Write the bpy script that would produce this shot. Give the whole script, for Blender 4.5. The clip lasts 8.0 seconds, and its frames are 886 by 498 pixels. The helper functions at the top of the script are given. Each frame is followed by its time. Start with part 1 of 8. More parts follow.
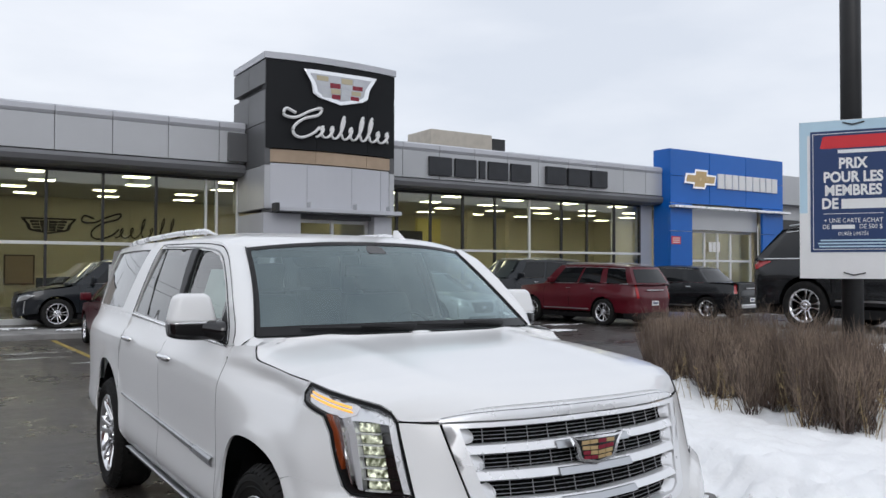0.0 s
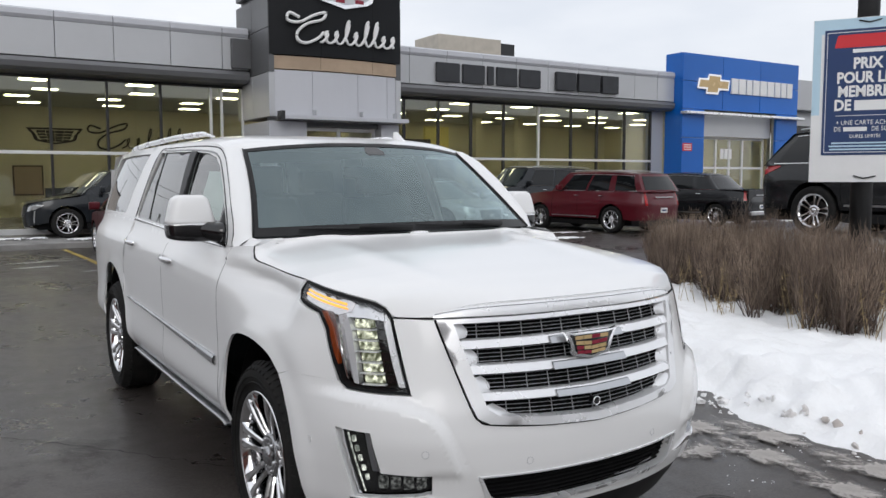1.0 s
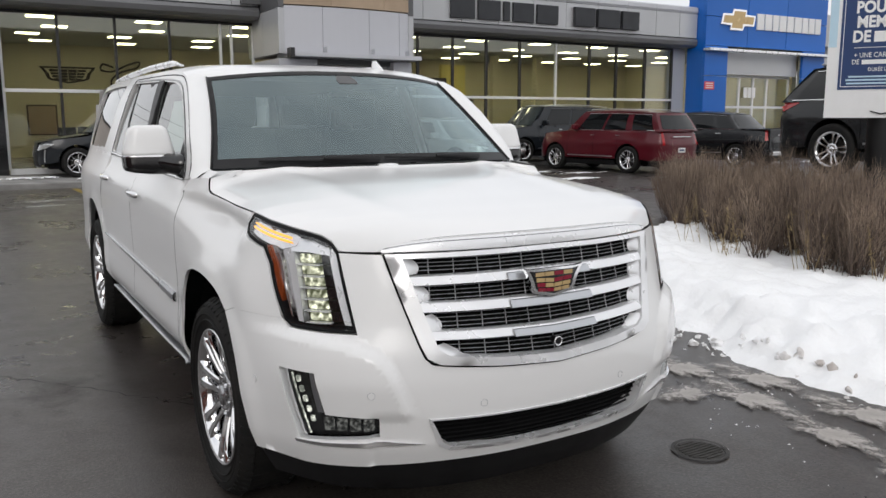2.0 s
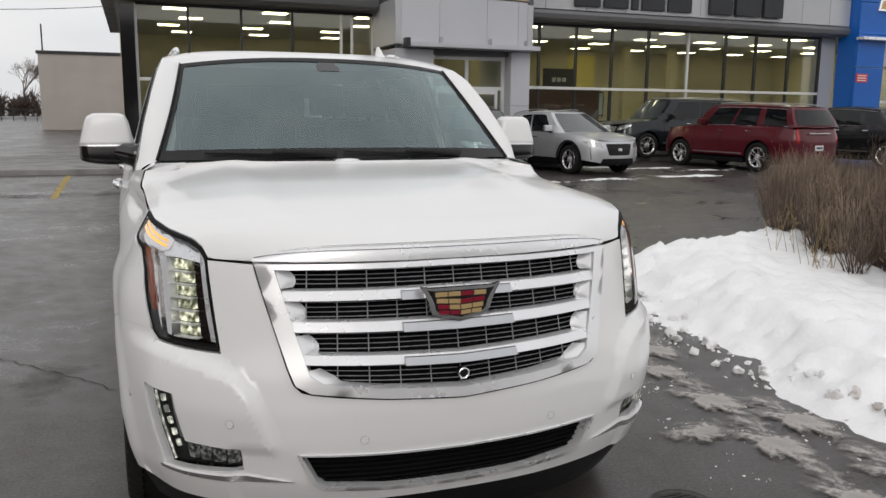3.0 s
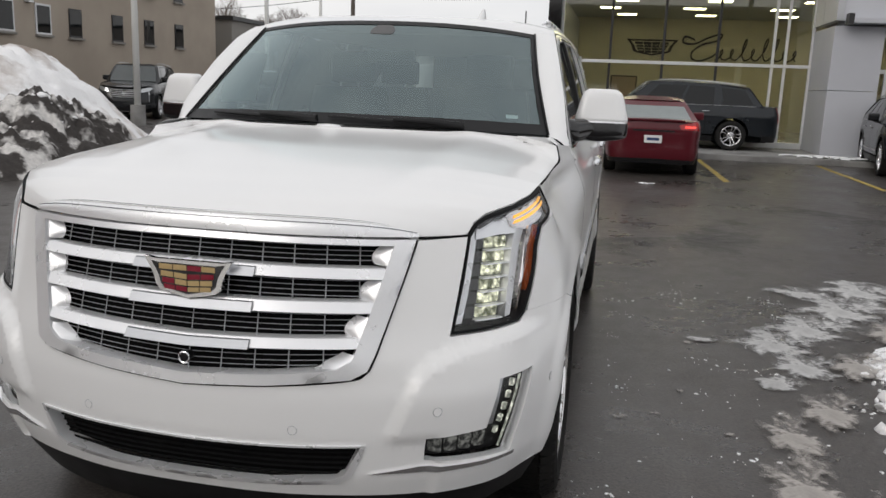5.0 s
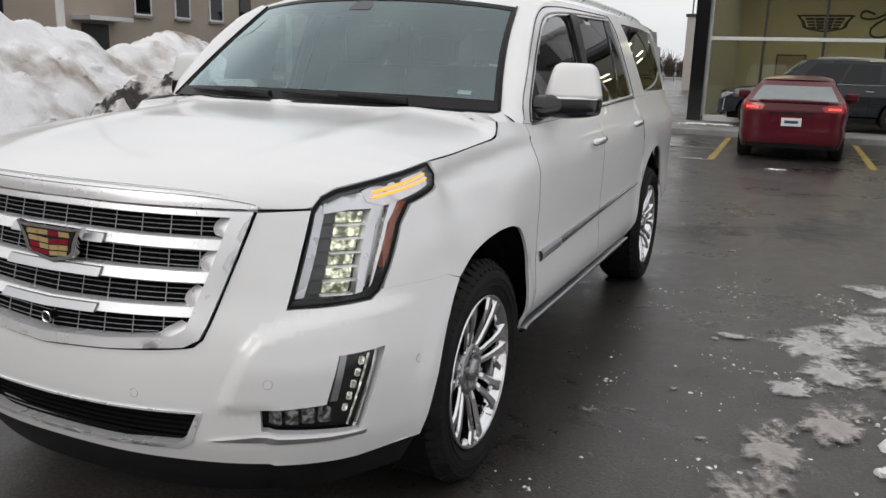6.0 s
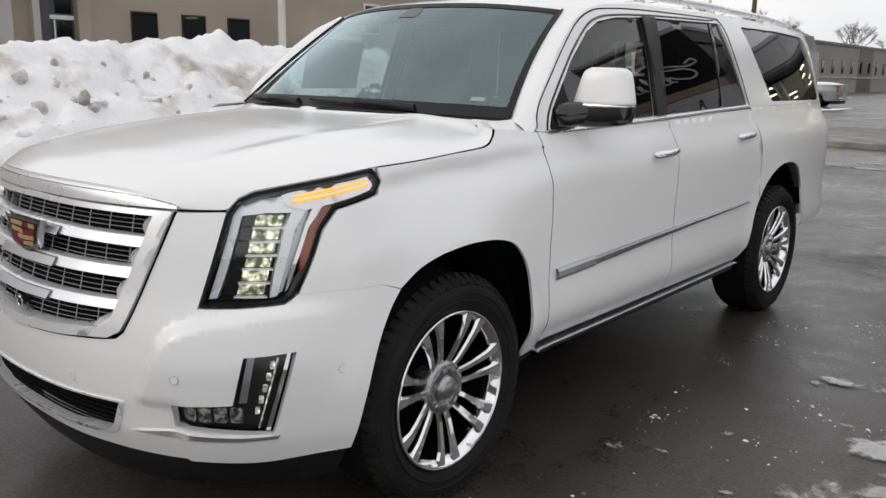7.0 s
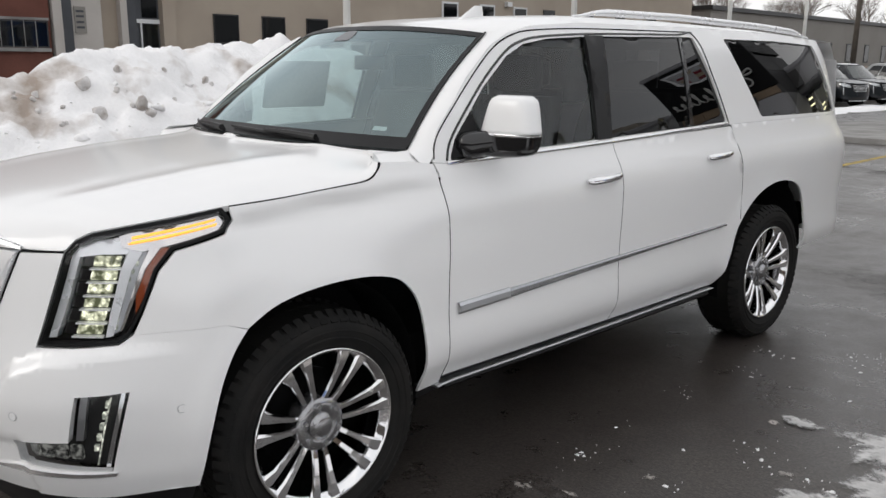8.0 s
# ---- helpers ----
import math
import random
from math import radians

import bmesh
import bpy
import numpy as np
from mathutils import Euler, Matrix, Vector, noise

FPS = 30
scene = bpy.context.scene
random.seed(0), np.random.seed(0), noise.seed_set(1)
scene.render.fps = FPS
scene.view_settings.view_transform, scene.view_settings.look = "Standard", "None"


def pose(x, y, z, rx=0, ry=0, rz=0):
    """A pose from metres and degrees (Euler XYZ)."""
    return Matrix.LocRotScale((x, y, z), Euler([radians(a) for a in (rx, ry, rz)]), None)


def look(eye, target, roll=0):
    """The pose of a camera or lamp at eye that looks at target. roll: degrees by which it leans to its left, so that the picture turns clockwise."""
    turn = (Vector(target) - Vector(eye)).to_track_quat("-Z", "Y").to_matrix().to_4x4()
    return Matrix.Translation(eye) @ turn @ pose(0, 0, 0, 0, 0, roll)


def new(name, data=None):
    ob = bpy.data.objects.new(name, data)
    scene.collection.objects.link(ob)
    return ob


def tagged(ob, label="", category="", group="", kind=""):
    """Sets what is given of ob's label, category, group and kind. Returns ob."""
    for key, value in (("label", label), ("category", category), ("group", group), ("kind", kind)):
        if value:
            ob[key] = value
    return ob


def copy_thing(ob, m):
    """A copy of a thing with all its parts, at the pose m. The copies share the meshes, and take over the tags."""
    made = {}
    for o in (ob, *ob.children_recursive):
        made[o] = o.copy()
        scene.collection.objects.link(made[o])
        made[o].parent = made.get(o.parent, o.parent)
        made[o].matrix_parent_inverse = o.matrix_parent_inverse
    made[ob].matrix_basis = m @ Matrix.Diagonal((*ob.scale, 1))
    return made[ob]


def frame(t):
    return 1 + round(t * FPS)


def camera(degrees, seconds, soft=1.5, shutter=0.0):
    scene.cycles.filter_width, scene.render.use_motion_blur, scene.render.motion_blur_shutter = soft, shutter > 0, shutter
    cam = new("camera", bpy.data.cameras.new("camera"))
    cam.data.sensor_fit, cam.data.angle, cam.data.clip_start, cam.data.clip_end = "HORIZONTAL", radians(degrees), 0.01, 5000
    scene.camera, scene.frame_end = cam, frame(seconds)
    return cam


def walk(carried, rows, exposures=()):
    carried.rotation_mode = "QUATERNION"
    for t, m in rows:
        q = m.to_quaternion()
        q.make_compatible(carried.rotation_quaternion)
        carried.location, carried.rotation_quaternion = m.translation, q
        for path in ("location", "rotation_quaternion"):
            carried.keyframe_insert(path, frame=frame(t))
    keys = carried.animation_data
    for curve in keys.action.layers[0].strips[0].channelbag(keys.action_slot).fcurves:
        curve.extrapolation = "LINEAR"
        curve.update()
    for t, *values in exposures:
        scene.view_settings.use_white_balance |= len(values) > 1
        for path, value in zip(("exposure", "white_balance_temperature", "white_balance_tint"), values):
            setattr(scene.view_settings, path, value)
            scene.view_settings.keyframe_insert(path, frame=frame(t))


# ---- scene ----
cam = camera(57.3, 8.0)
PATH = [
    (0, (-2.216, -3.328, 1.662), (-1.135, -1.646, 1.713), 0.2),
    (0.5, (-2.197, -3.341, 1.641), (-1.125, -1.654, 1.595), 0.1),
    (1, (-2.154, -3.342, 1.613), (-1.097, -1.653, 1.442), -0.1),
    (1.5, (-2.079, -3.361, 1.584), (-1.037, -1.676, 1.312), -0.2),
    (1.7, (-2.009, -3.343, 1.571), (-0.975, -1.657, 1.273), -0.1),
    (2.8, (-1.133, -3.283, 1.541), (-0.345, -1.476, 1.206), 0.3),
    (3, (-0.93, -3.289, 1.561), (-0.232, -1.445, 1.226), 0.6),
    (3.5, (-0.399, -3.177, 1.534), (0.066, -1.263, 1.184), 1.1),
    (4, (0.144, -3.16, 1.508), (0.318, -1.2, 1.152), 1.3),
    (4.2, (0.355, -3.131, 1.54), (0.396, -1.166, 1.171), 1.5),
    (5.3, (1.423, -2.937, 1.519), (0.879, -1.057, 1.108), 2.4),
    (5.5, (1.596, -2.885, 1.515), (0.971, -1.033, 1.091), 2.5),
    (6, (2.003, -2.658, 1.525), (1.216, -0.875, 1.075), 1.7),
    (6.5, (2.425, -2.428, 1.52), (1.404, -0.767, 1.077), 0.9),
    (7, (2.701, -2.086, 1.51), (1.44, -0.593, 1.081), 1.1),
    (7.5, (2.903, -1.806, 1.569), (1.45, -0.506, 1.125), 0.4),
    (8, (3.188, -1.499, 1.653), (1.763, -0.167, 1.207), 0.5),
]
EXPOSURES = [(0, 0.03, 6050, 10), (0.5, 0.04, 6150, 10), (1.2, 0.15, 6230, 10), (1.7, 0.18, 6330, 10), (2.8, 0.03, 6550, 10), (4.0, -0.07, 6550, 10), (5.5, 0.03, 6500, 10), (7.0, 0.13, 6500, 10), (8, 0.2, 6500, 10)]
walk(cam, [(t, look(eye, target, roll)) for t, eye, target, roll in PATH], EXPOSURES)

# ---- light: an overcast winter afternoon ----
SUN_HEIGHT, SUN_TURN = radians(28), radians(205)
world = bpy.data.worlds.new("overcast")
scene.world = world
world.use_nodes = True
wn, wl = world.node_tree.nodes, world.node_tree.links
wn.clear()
w_out = wn.new("ShaderNodeOutputWorld")
w_bg = wn.new("ShaderNodeBackground")
w_sky = wn.new("ShaderNodeTexSky")
w_sky.sky_type, w_sky.sun_disc = "NISHITA", False
w_sky.sun_elevation, w_sky.sun_rotation = SUN_HEIGHT, SUN_TURN
w_sky.air_density, w_sky.dust_density = 1.0, 4.0
w_gain = wn.new("ShaderNodeVectorMath")
w_gain.operation = "SCALE"
w_gain.inputs["Scale"].default_value = 0.10
w_soft = wn.new("ShaderNodeTexNoise")
w_soft.inputs["Scale"].default_value, w_soft.inputs["Detail"].default_value = 2.2, 6.0
w_tex = wn.new("ShaderNodeTexCoord")
w_map = wn.new("ShaderNodeMapping")
w_map.inputs["Scale"].default_value = (1, 1, 3)
w_ramp = wn.new("ShaderNodeValToRGB")
w_ramp.color_ramp.elements[0].position, w_ramp.color_ramp.elements[0].color = 0.32, (0.72, 0.735, 0.765, 1)
w_ramp.color_ramp.elements[1].position, w_ramp.color_ramp.elements[1].color = 0.68, (0.945, 0.93, 0.92, 1)
w_mix = wn.new("ShaderNodeMix")
w_mix.data_type = "RGBA"
w_mix.inputs["Factor"].default_value = 0.92
wl.new(w_tex.outputs["Generated"], w_map.inputs["Vector"])
wl.new(w_map.outputs["Vector"], w_soft.inputs["Vector"])
wl.new(w_soft.outputs["Fac"], w_ramp.inputs["Fac"])
wl.new(w_sky.outputs["Color"], w_gain.inputs[0])
wl.new(w_gain.outputs["Vector"], w_mix.inputs["A"])
wl.new(w_ramp.outputs["Color"], w_mix.inputs["B"])
wl.new(w_mix.outputs["Result"], w_bg.inputs["Color"])
wl.new(w_bg.outputs["Background"], w_out.inputs["Surface"])
w_bg.inputs["Strength"].default_value = 1.07
sun = new("sun", bpy.data.lights.new("sun", "SUN"))
sun.data.energy, sun.data.angle, sun.data.color = 0.5, radians(25), (1.0, 0.97, 0.93)
sun.matrix_world = look((20 * math.sin(SUN_TURN) * math.cos(SUN_HEIGHT), 20 * math.cos(SUN_TURN) * math.cos(SUN_HEIGHT), 20 * math.sin(SUN_HEIGHT)), (0, 0, 0))

# ---- materials ----
def mat(name, color, rough=0.6, metal=0.0, vary=0.12, scale=3.0, fine=60.0, bump=0.0, coat=0.0, spec=0.5, second=None, spread=(0.4, 0.65), piece=0.0, rvary=0.1):
    """Principled surface with large stains, fine grain and relief. second: a colour that the stains turn to."""
    m = bpy.data.materials.new(name)
    m.use_nodes = True
    n, l = m.node_tree.nodes, m.node_tree.links
    b = n["Principled BSDF"]
    b.inputs["Roughness"].default_value, b.inputs["Metallic"].default_value = rough, metal
    b.inputs["Coat Weight"].default_value, b.inputs["Specular IOR Level"].default_value = coat, spec
    b.inputs["Coat Roughness"].default_value = 0.06
    tc = n.new("ShaderNodeTexCoord")
    big, small = n.new("ShaderNodeTexNoise"), n.new("ShaderNodeTexNoise")
    big.inputs["Scale"].default_value, big.inputs["Detail"].default_value = scale, 5
    small.inputs["Scale"].default_value, small.inputs["Detail"].default_value = fine, 3
    for t in (big, small):
        l.new(tc.outputs["Object"], t.inputs["Vector"])
    ramp = n.new("ShaderNodeValToRGB")
    two = second or tuple(c * (1 - vary) for c in color)
    ramp.color_ramp.elements[0].position, ramp.color_ramp.elements[0].color = spread[0], (*color, 1)
    ramp.color_ramp.elements[1].position, ramp.color_ramp.elements[1].color = spread[1], (*two, 1)
    l.new(big.outputs["Fac"], ramp.inputs["Fac"])
    grain = n.new("ShaderNodeMapRange")
    grain.inputs["To Min"].default_value, grain.inputs["To Max"].default_value = 1 - vary, 1 + vary
    l.new(small.outputs["Fac"], grain.inputs["Value"])
    mul = n.new("ShaderNodeVectorMath")
    mul.operation = "SCALE"
    l.new(ramp.outputs["Color"], mul.inputs[0])
    last = grain.outputs["Result"]
    if piece:
        info, pr, pm = n.new("ShaderNodeObjectInfo"), n.new("ShaderNodeMapRange"), n.new("ShaderNodeMath")
        pr.inputs["To Min"].default_value, pr.inputs["To Max"].default_value = 1 - piece, 1 + piece
        l.new(info.outputs["Random"], pr.inputs["Value"])
        pm.operation = "MULTIPLY"
        l.new(pr.outputs["Result"], pm.inputs[0])
        l.new(last, pm.inputs[1])
        last = pm.outputs["Value"]
    l.new(last, mul.inputs["Scale"])
    l.new(mul.outputs["Vector"], b.inputs["Base Color"])
    rr = n.new("ShaderNodeMapRange")
    rr.inputs["To Min"].default_value, rr.inputs["To Max"].default_value = max(0.02, rough - rvary), min(1, rough + rvary)
    l.new(big.outputs["Fac"], rr.inputs["Value"])
    l.new(rr.outputs["Result"], b.inputs["Roughness"])
    if bump:
        bp = n.new("ShaderNodeBump")
        bp.inputs["Strength"].default_value, bp.inputs["Distance"].default_value = min(1, bump * 40), bump
        add = n.new("ShaderNodeMath")
        l.new(small.outputs["Fac"], add.inputs[0])
        l.new(big.outputs["Fac"], add.inputs[1])
        l.new(add.outputs["Value"], bp.inputs["Height"])
        l.new(bp.outputs["Normal"], b.inputs["Normal"])
    return m


def paint(name, color, flake=0.05, rough=0.32, metal=0.0):
    return mat(name, color, rough, metal, flake, 2.0, 900.0, coat=0.5, spec=0.25, rvary=0.03)


def glass(name, tint=(0.8, 0.9, 0.88), rough=0.0, alpha_mix=0.0, sheen=(1, 1, 1), least=0.055):
    """Clear or tinted thin pane: part of the light passes straight through, the rest is mirrored."""
    m = bpy.data.materials.new(name)
    m.use_nodes = True
    n, l = m.node_tree.nodes, m.node_tree.links
    n.remove(n["Principled BSDF"])
    tr, gl, mx, fr = n.new("ShaderNodeBsdfTransparent"), n.new("ShaderNodeBsdfGlossy"), n.new("ShaderNodeMixShader"), n.new("ShaderNodeLayerWeight")
    tr.inputs["Color"].default_value = (*tint, 1)
    gl.inputs["Roughness"].default_value = rough
    gl.inputs["Color"].default_value = (*sheen, 1)
    fr.inputs["Blend"].default_value = 0.5
    steep, up = n.new("ShaderNodeMath"), n.new("ShaderNodeMath")
    steep.operation, steep.inputs[1].default_value = "POWER", 5.0
    up.operation, up.inputs[1].default_value = "MULTIPLY_ADD", 1.2
    up.inputs[2].default_value = least + alpha_mix
    up.use_clamp = True
    l.new(fr.outputs["Facing"], steep.inputs[0])
    l.new(steep.outputs["Value"], up.inputs[0])
    l.new(up.outputs["Value"], mx.inputs["Fac"])
    l.new(tr.outputs["BSDF"], mx.inputs[1])
    l.new(gl.outputs["BSDF"], mx.inputs[2])
    l.new(mx.outputs["Shader"], n["Material Output"].inputs["Surface"])
    return m


def glow(name, color, strength):
    m = bpy.data.materials.new(name)
    m.use_nodes = True
    b = m.node_tree.nodes["Principled BSDF"]
    b.inputs["Base Color"].default_value = (*[min(1, c) for c in color], 1)
    b.inputs["Emission Color"].default_value, b.inputs["Emission Strength"].default_value = (*color, 1), strength
    return m


def asphalt(name):
    """Worn wet asphalt: stones, mottling, wet and dry areas and faint salt stains."""
    m = bpy.data.materials.new(name)
    m.use_nodes = True
    n, l = m.node_tree.nodes, m.node_tree.links
    b = n["Principled BSDF"]
    b.inputs["Specular IOR Level"].default_value = 0.5
    tc = n.new("ShaderNodeTexCoord")

    def noise_at(scale, detail, rough, stretch=None):
        t = n.new("ShaderNodeTexNoise")
        t.inputs["Scale"].default_value, t.inputs["Detail"].default_value, t.inputs["Roughness"].default_value = scale, detail, rough
        src = tc.outputs["Object"]
        if stretch:
            mp = n.new("ShaderNodeMapping")
            mp.inputs["Scale"].default_value = stretch
            mp.inputs["Rotation"].default_value = (0, 0, 0.5)
            l.new(src, mp.inputs["Vector"])
            src = mp.outputs["Vector"]
        l.new(src, t.inputs["Vector"])
        return t.outputs["Fac"]

    def ranged(v, a, c, lo, hi):
        r = n.new("ShaderNodeMapRange")
        for k, x in zip(("From Min", "From Max", "To Min", "To Max"), (a, c, lo, hi)):
            r.inputs[k].default_value = x
        l.new(v, r.inputs["Value"])
        return r.outputs["Result"]

    def op(kind, a, c):
        q = n.new("ShaderNodeMath")
        q.operation = kind
        for k, v in enumerate((a, c)):
            if isinstance(v, (int, float)):
                q.inputs[k].default_value = v
            else:
                l.new(v, q.inputs[k])
        return q.outputs["Value"]

    def blend(fac, a, c):
        x = n.new("ShaderNodeMix")
        x.data_type = "RGBA"
        l.new(fac, x.inputs["Factor"])
        for key, v in (("A", a), ("B", c)):
            if isinstance(v, tuple):
                x.inputs[key].default_value = (*v, 1)
            else:
                l.new(v, x.inputs[key])
        return x.outputs["Result"]

    big, mid, fine = noise_at(0.55, 6, 0.6), noise_at(4.5, 8, 0.72), noise_at(70, 3, 0.6)
    salt = noise_at(0.9, 7, 0.7, (1.0, 0.35, 1.0))
    stones = n.new("ShaderNodeTexVoronoi")
    stones.inputs["Scale"].default_value = 120
    l.new(tc.outputs["Object"], stones.inputs["Vector"])
    wet = op("ADD", op("MULTIPLY", big, 0.55), op("MULTIPLY", mid, 0.45))
    c = blend(ranged(wet, 0.40, 0.62, 0, 1), (0.040, 0.0345, 0.0315), (0.057, 0.0495, 0.0445))
    c = blend(ranged(salt, 0.56, 0.74, 0, 0.4), c, (0.12, 0.112, 0.106))
    grain = op("MULTIPLY", ranged(stones.outputs["Color"], 0, 1, 0.55, 1.5), ranged(fine, 0.3, 0.7, 0.6, 1.4))
    sc = n.new("ShaderNodeVectorMath")
    sc.operation = "SCALE"
    l.new(c, sc.inputs[0])
    l.new(grain, sc.inputs["Scale"])
    l.new(sc.outputs["Vector"], b.inputs["Base Color"])
    l.new(ranged(wet, 0.38, 0.62, 0.22, 0.46), b.inputs["Roughness"])
    bp = n.new("ShaderNodeBump")
    bp.inputs["Strength"].default_value, bp.inputs["Distance"].default_value = 0.45, 0.002
    l.new(op("ADD", op("MULTIPLY", stones.outputs["Distance"], 0.6), op("ADD", fine, op("MULTIPLY", mid, 0.35))), bp.inputs["Height"])
    l.new(bp.outputs["Normal"], b.inputs["Normal"])
    return m


WHITE = mat("white_pearl_paint", (0.85, 0.85, 0.85), 0.34, 0, 0.006, 1.2, 250.0, coat=0.8, spec=0.35, rvary=0.02)
WHITE.node_tree.nodes["Principled BSDF"].inputs["Coat Roughness"].default_value = 0.10
PAINT_RED = paint("crimson_paint", (0.095, 0.005, 0.012), 0.08, 0.3, 0.1)
PAINT_BLACK = paint("black_paint", (0.012, 0.013, 0.015), 0.1, 0.25)
PAINT_DARK = paint("dark_grey_blue_paint", (0.011, 0.014, 0.018), 0.1, 0.28, 0.1)
PAINT_SILVER = paint("silver_paint", (0.62, 0.63, 0.65), 0.06, 0.3, 0.55)
PAINT_BLUE = paint("dull_grey_paint", (0.27, 0.28, 0.28), 0.06, 0.35, 0.3)
CHROME = mat("chrome", (0.88, 0.88, 0.89), 0.07, 1.0, 0.03, 8, 200, rvary=0.04)
SATIN = mat("satin_aluminium", (0.55, 0.56, 0.58), 0.36, 1.0, 0.05, 6, 200)
ALLOY = mat("bright_alloy", (0.78, 0.78, 0.80), 0.16, 1.0, 0.06, 12, 200)
BLACK = mat("black_plastic", (0.011, 0.011, 0.012), 0.45, 0, 0.2, 8, 300, spec=0.3)
GLOSSBLACK = mat("gloss_black_trim", (0.008, 0.008, 0.009), 0.08, 0, 0.1, 8, 300, coat=0.5)
RUBBER = mat("tyre_rubber", (0.010, 0.010, 0.010), 0.75, 0, 0.3, 9, 150, bump=0.002, spec=0.22, second=(0.018, 0.017, 0.016))
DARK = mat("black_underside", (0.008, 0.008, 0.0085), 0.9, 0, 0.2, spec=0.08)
SEAT = mat("black_leather", (0.022, 0.022, 0.024), 0.5, 0, 0.2, 12, 200, bump=0.001)
GLASS_WS = glass("windscreen_glass", (0.50, 0.61, 0.60), 0.0, 0.135, (0.80, 0.96, 0.99))
GLASS_TINT = glass("tinted_glass", (0.07, 0.075, 0.08))
GLASS_DOOR = glass("front_door_glass", (0.60, 0.66, 0.64))
# opaque pane; its pale base colour stands in for reflected sky
PALE_GLASS = mat("sky_pale_car_glass", (0.20, 0.23, 0.23), 0.06, 0, 0.1, 3, 40, coat=0.4, rvary=0.02)
GLASS_LENS = glass("lamp_lens", (0.93, 0.94, 0.95), least=0.035)
GASKET = mat("black_seal", (0.010, 0.010, 0.011), 0.7, 0, 0.2, 8, 300, spec=0.15)
GLASS_SHOP = glass("showroom_glass", (0.82, 0.84, 0.78), least=0.075)
# windscreens of the other cars: grey base carries part of the sky's reflection
SCREEN_GLASS = mat("sky_grey_windscreen_glass", (0.055, 0.065, 0.065), 0.05, 0, 0.1, 3, 40, coat=0.6, rvary=0.02)
AUTO_GLASS = mat("dark_car_glass", (0.006, 0.007, 0.008), 0.03, 0, 0.05, 4, 50, spec=0.4, rvary=0.0)
LAMP_AMBER = glow("led_amber", (0.92, 0.44, 0.05), 0.95)
AMBER = mat("amber_reflector", (0.26, 0.050, 0.012), 0.15, 0, 0.1, coat=0.5)
BRIGHT = mat("bright_trim", (0.90, 0.905, 0.92), 0.28, 0.45, 0.03, 8, 200, rvary=0.04)
WIRE = mat("grey_grille_wire", (0.42, 0.43, 0.45), 0.4, 0.3, 0.05)
SIDE_BRIGHT = mat("dull_side_chrome", (0.40, 0.405, 0.42), 0.22, 1.0, 0.06, 8, 200)
OLIVE = mat("dark_lamp_chamber", (0.022, 0.026, 0.018), 0.12, 0.3, 0.2, 40, 100)
BROW = mat("grey_lamp_brow", (0.10, 0.10, 0.105), 0.2, 0.2, 0.1)
HUB = mat("dark_chrome_hub", (0.42, 0.42, 0.43), 0.22, 0.9, 0.1, 20, 100)
REDLENS = mat("red_lamp_lens", (0.42, 0.012, 0.015), 0.12, 0, 0.1, coat=0.6)
LENS = mat("clear_lamp_plastic", (0.55, 0.57, 0.58), 0.12, 0.6, 0.15, 30, 100)
GOLD = mat("gold_enamel", (0.56, 0.40, 0.19), 0.25, 0.15, 0.05)
PALEGOLD = mat("pale_gold_enamel", (0.50, 0.44, 0.30), 0.3, 0.4, 0.05)
CRIMSON = mat("crimson_enamel", (0.24, 0.012, 0.03), 0.25, 0, 0.05)
ASPHALT = asphalt("wet_asphalt")
CRACK = mat("asphalt_crack", (0.012, 0.012, 0.012), 0.8)
SNOW = mat("snow", (0.94, 0.945, 0.955), 0.75, 0, 0.03, 1.6, 34, bump=0.014, second=(0.87, 0.87, 0.87), spread=(0.45, 0.75))
SNOW_OLD = mat("old_snow", (0.90, 0.895, 0.90), 0.8, 0, 0.06, 1.1, 22, bump=0.02, second=(0.36, 0.30, 0.255), spread=(0.51, 0.70))
SNOW_DIRT = mat("dirty_snow", (0.040, 0.034, 0.031), 0.8, 0, 0.4, 2.6, 14, bump=0.03, second=(0.66, 0.64, 0.62), spread=(0.50, 0.60))
ICE = mat("thin_ice", (0.46, 0.46, 0.46), 0.35, 0, 0.2, 4, 40, bump=0.003, second=(0.22, 0.215, 0.21), spread=(0.4, 0.6), rvary=0.2)
YELLOW = mat("worn_yellow_line", (0.42, 0.30, 0.06), 0.7, 0, 0.2, 6, 60, second=(0.14, 0.12, 0.07), spread=(0.45, 0.7))
CONCRETE = mat("concrete", (0.30, 0.295, 0.285), 0.8, 0, 0.12, 1.5, 60, bump=0.002, second=(0.19, 0.185, 0.18))
IRON = mat("cast_iron", (0.05, 0.046, 0.042), 0.6, 0.4, 0.3, 20, 90, bump=0.002)
PANEL_GREY = mat("grey_aluminium_panel", (0.50, 0.51, 0.53), 0.38, 0.25, 0.04, 0.8, 80, piece=0.03)
PANEL_LIGHT = mat("pale_grey_panel", (0.52, 0.53, 0.57), 0.45, 0.1, 0.04, 0.8, 80, piece=0.03)
PANEL_DARK = mat("dark_grey_panel", (0.115, 0.117, 0.122), 0.45, 0.2, 0.06, 0.8, 80, piece=0.04)
SIGN_BLACK = mat("black_sign_panel", (0.010, 0.011, 0.013), 0.55, 0, 0.08, 0.8, 80, piece=0.05, spec=0.2)
TAN = mat("tan_stone_band", (0.42, 0.32, 0.23), 0.8, 0, 0.1, 3, 60, piece=0.05)
FASCIA_LIP = mat("dark_fascia_lip", (0.17, 0.172, 0.18), 0.35, 0.3, 0.06, 1.0, 60)
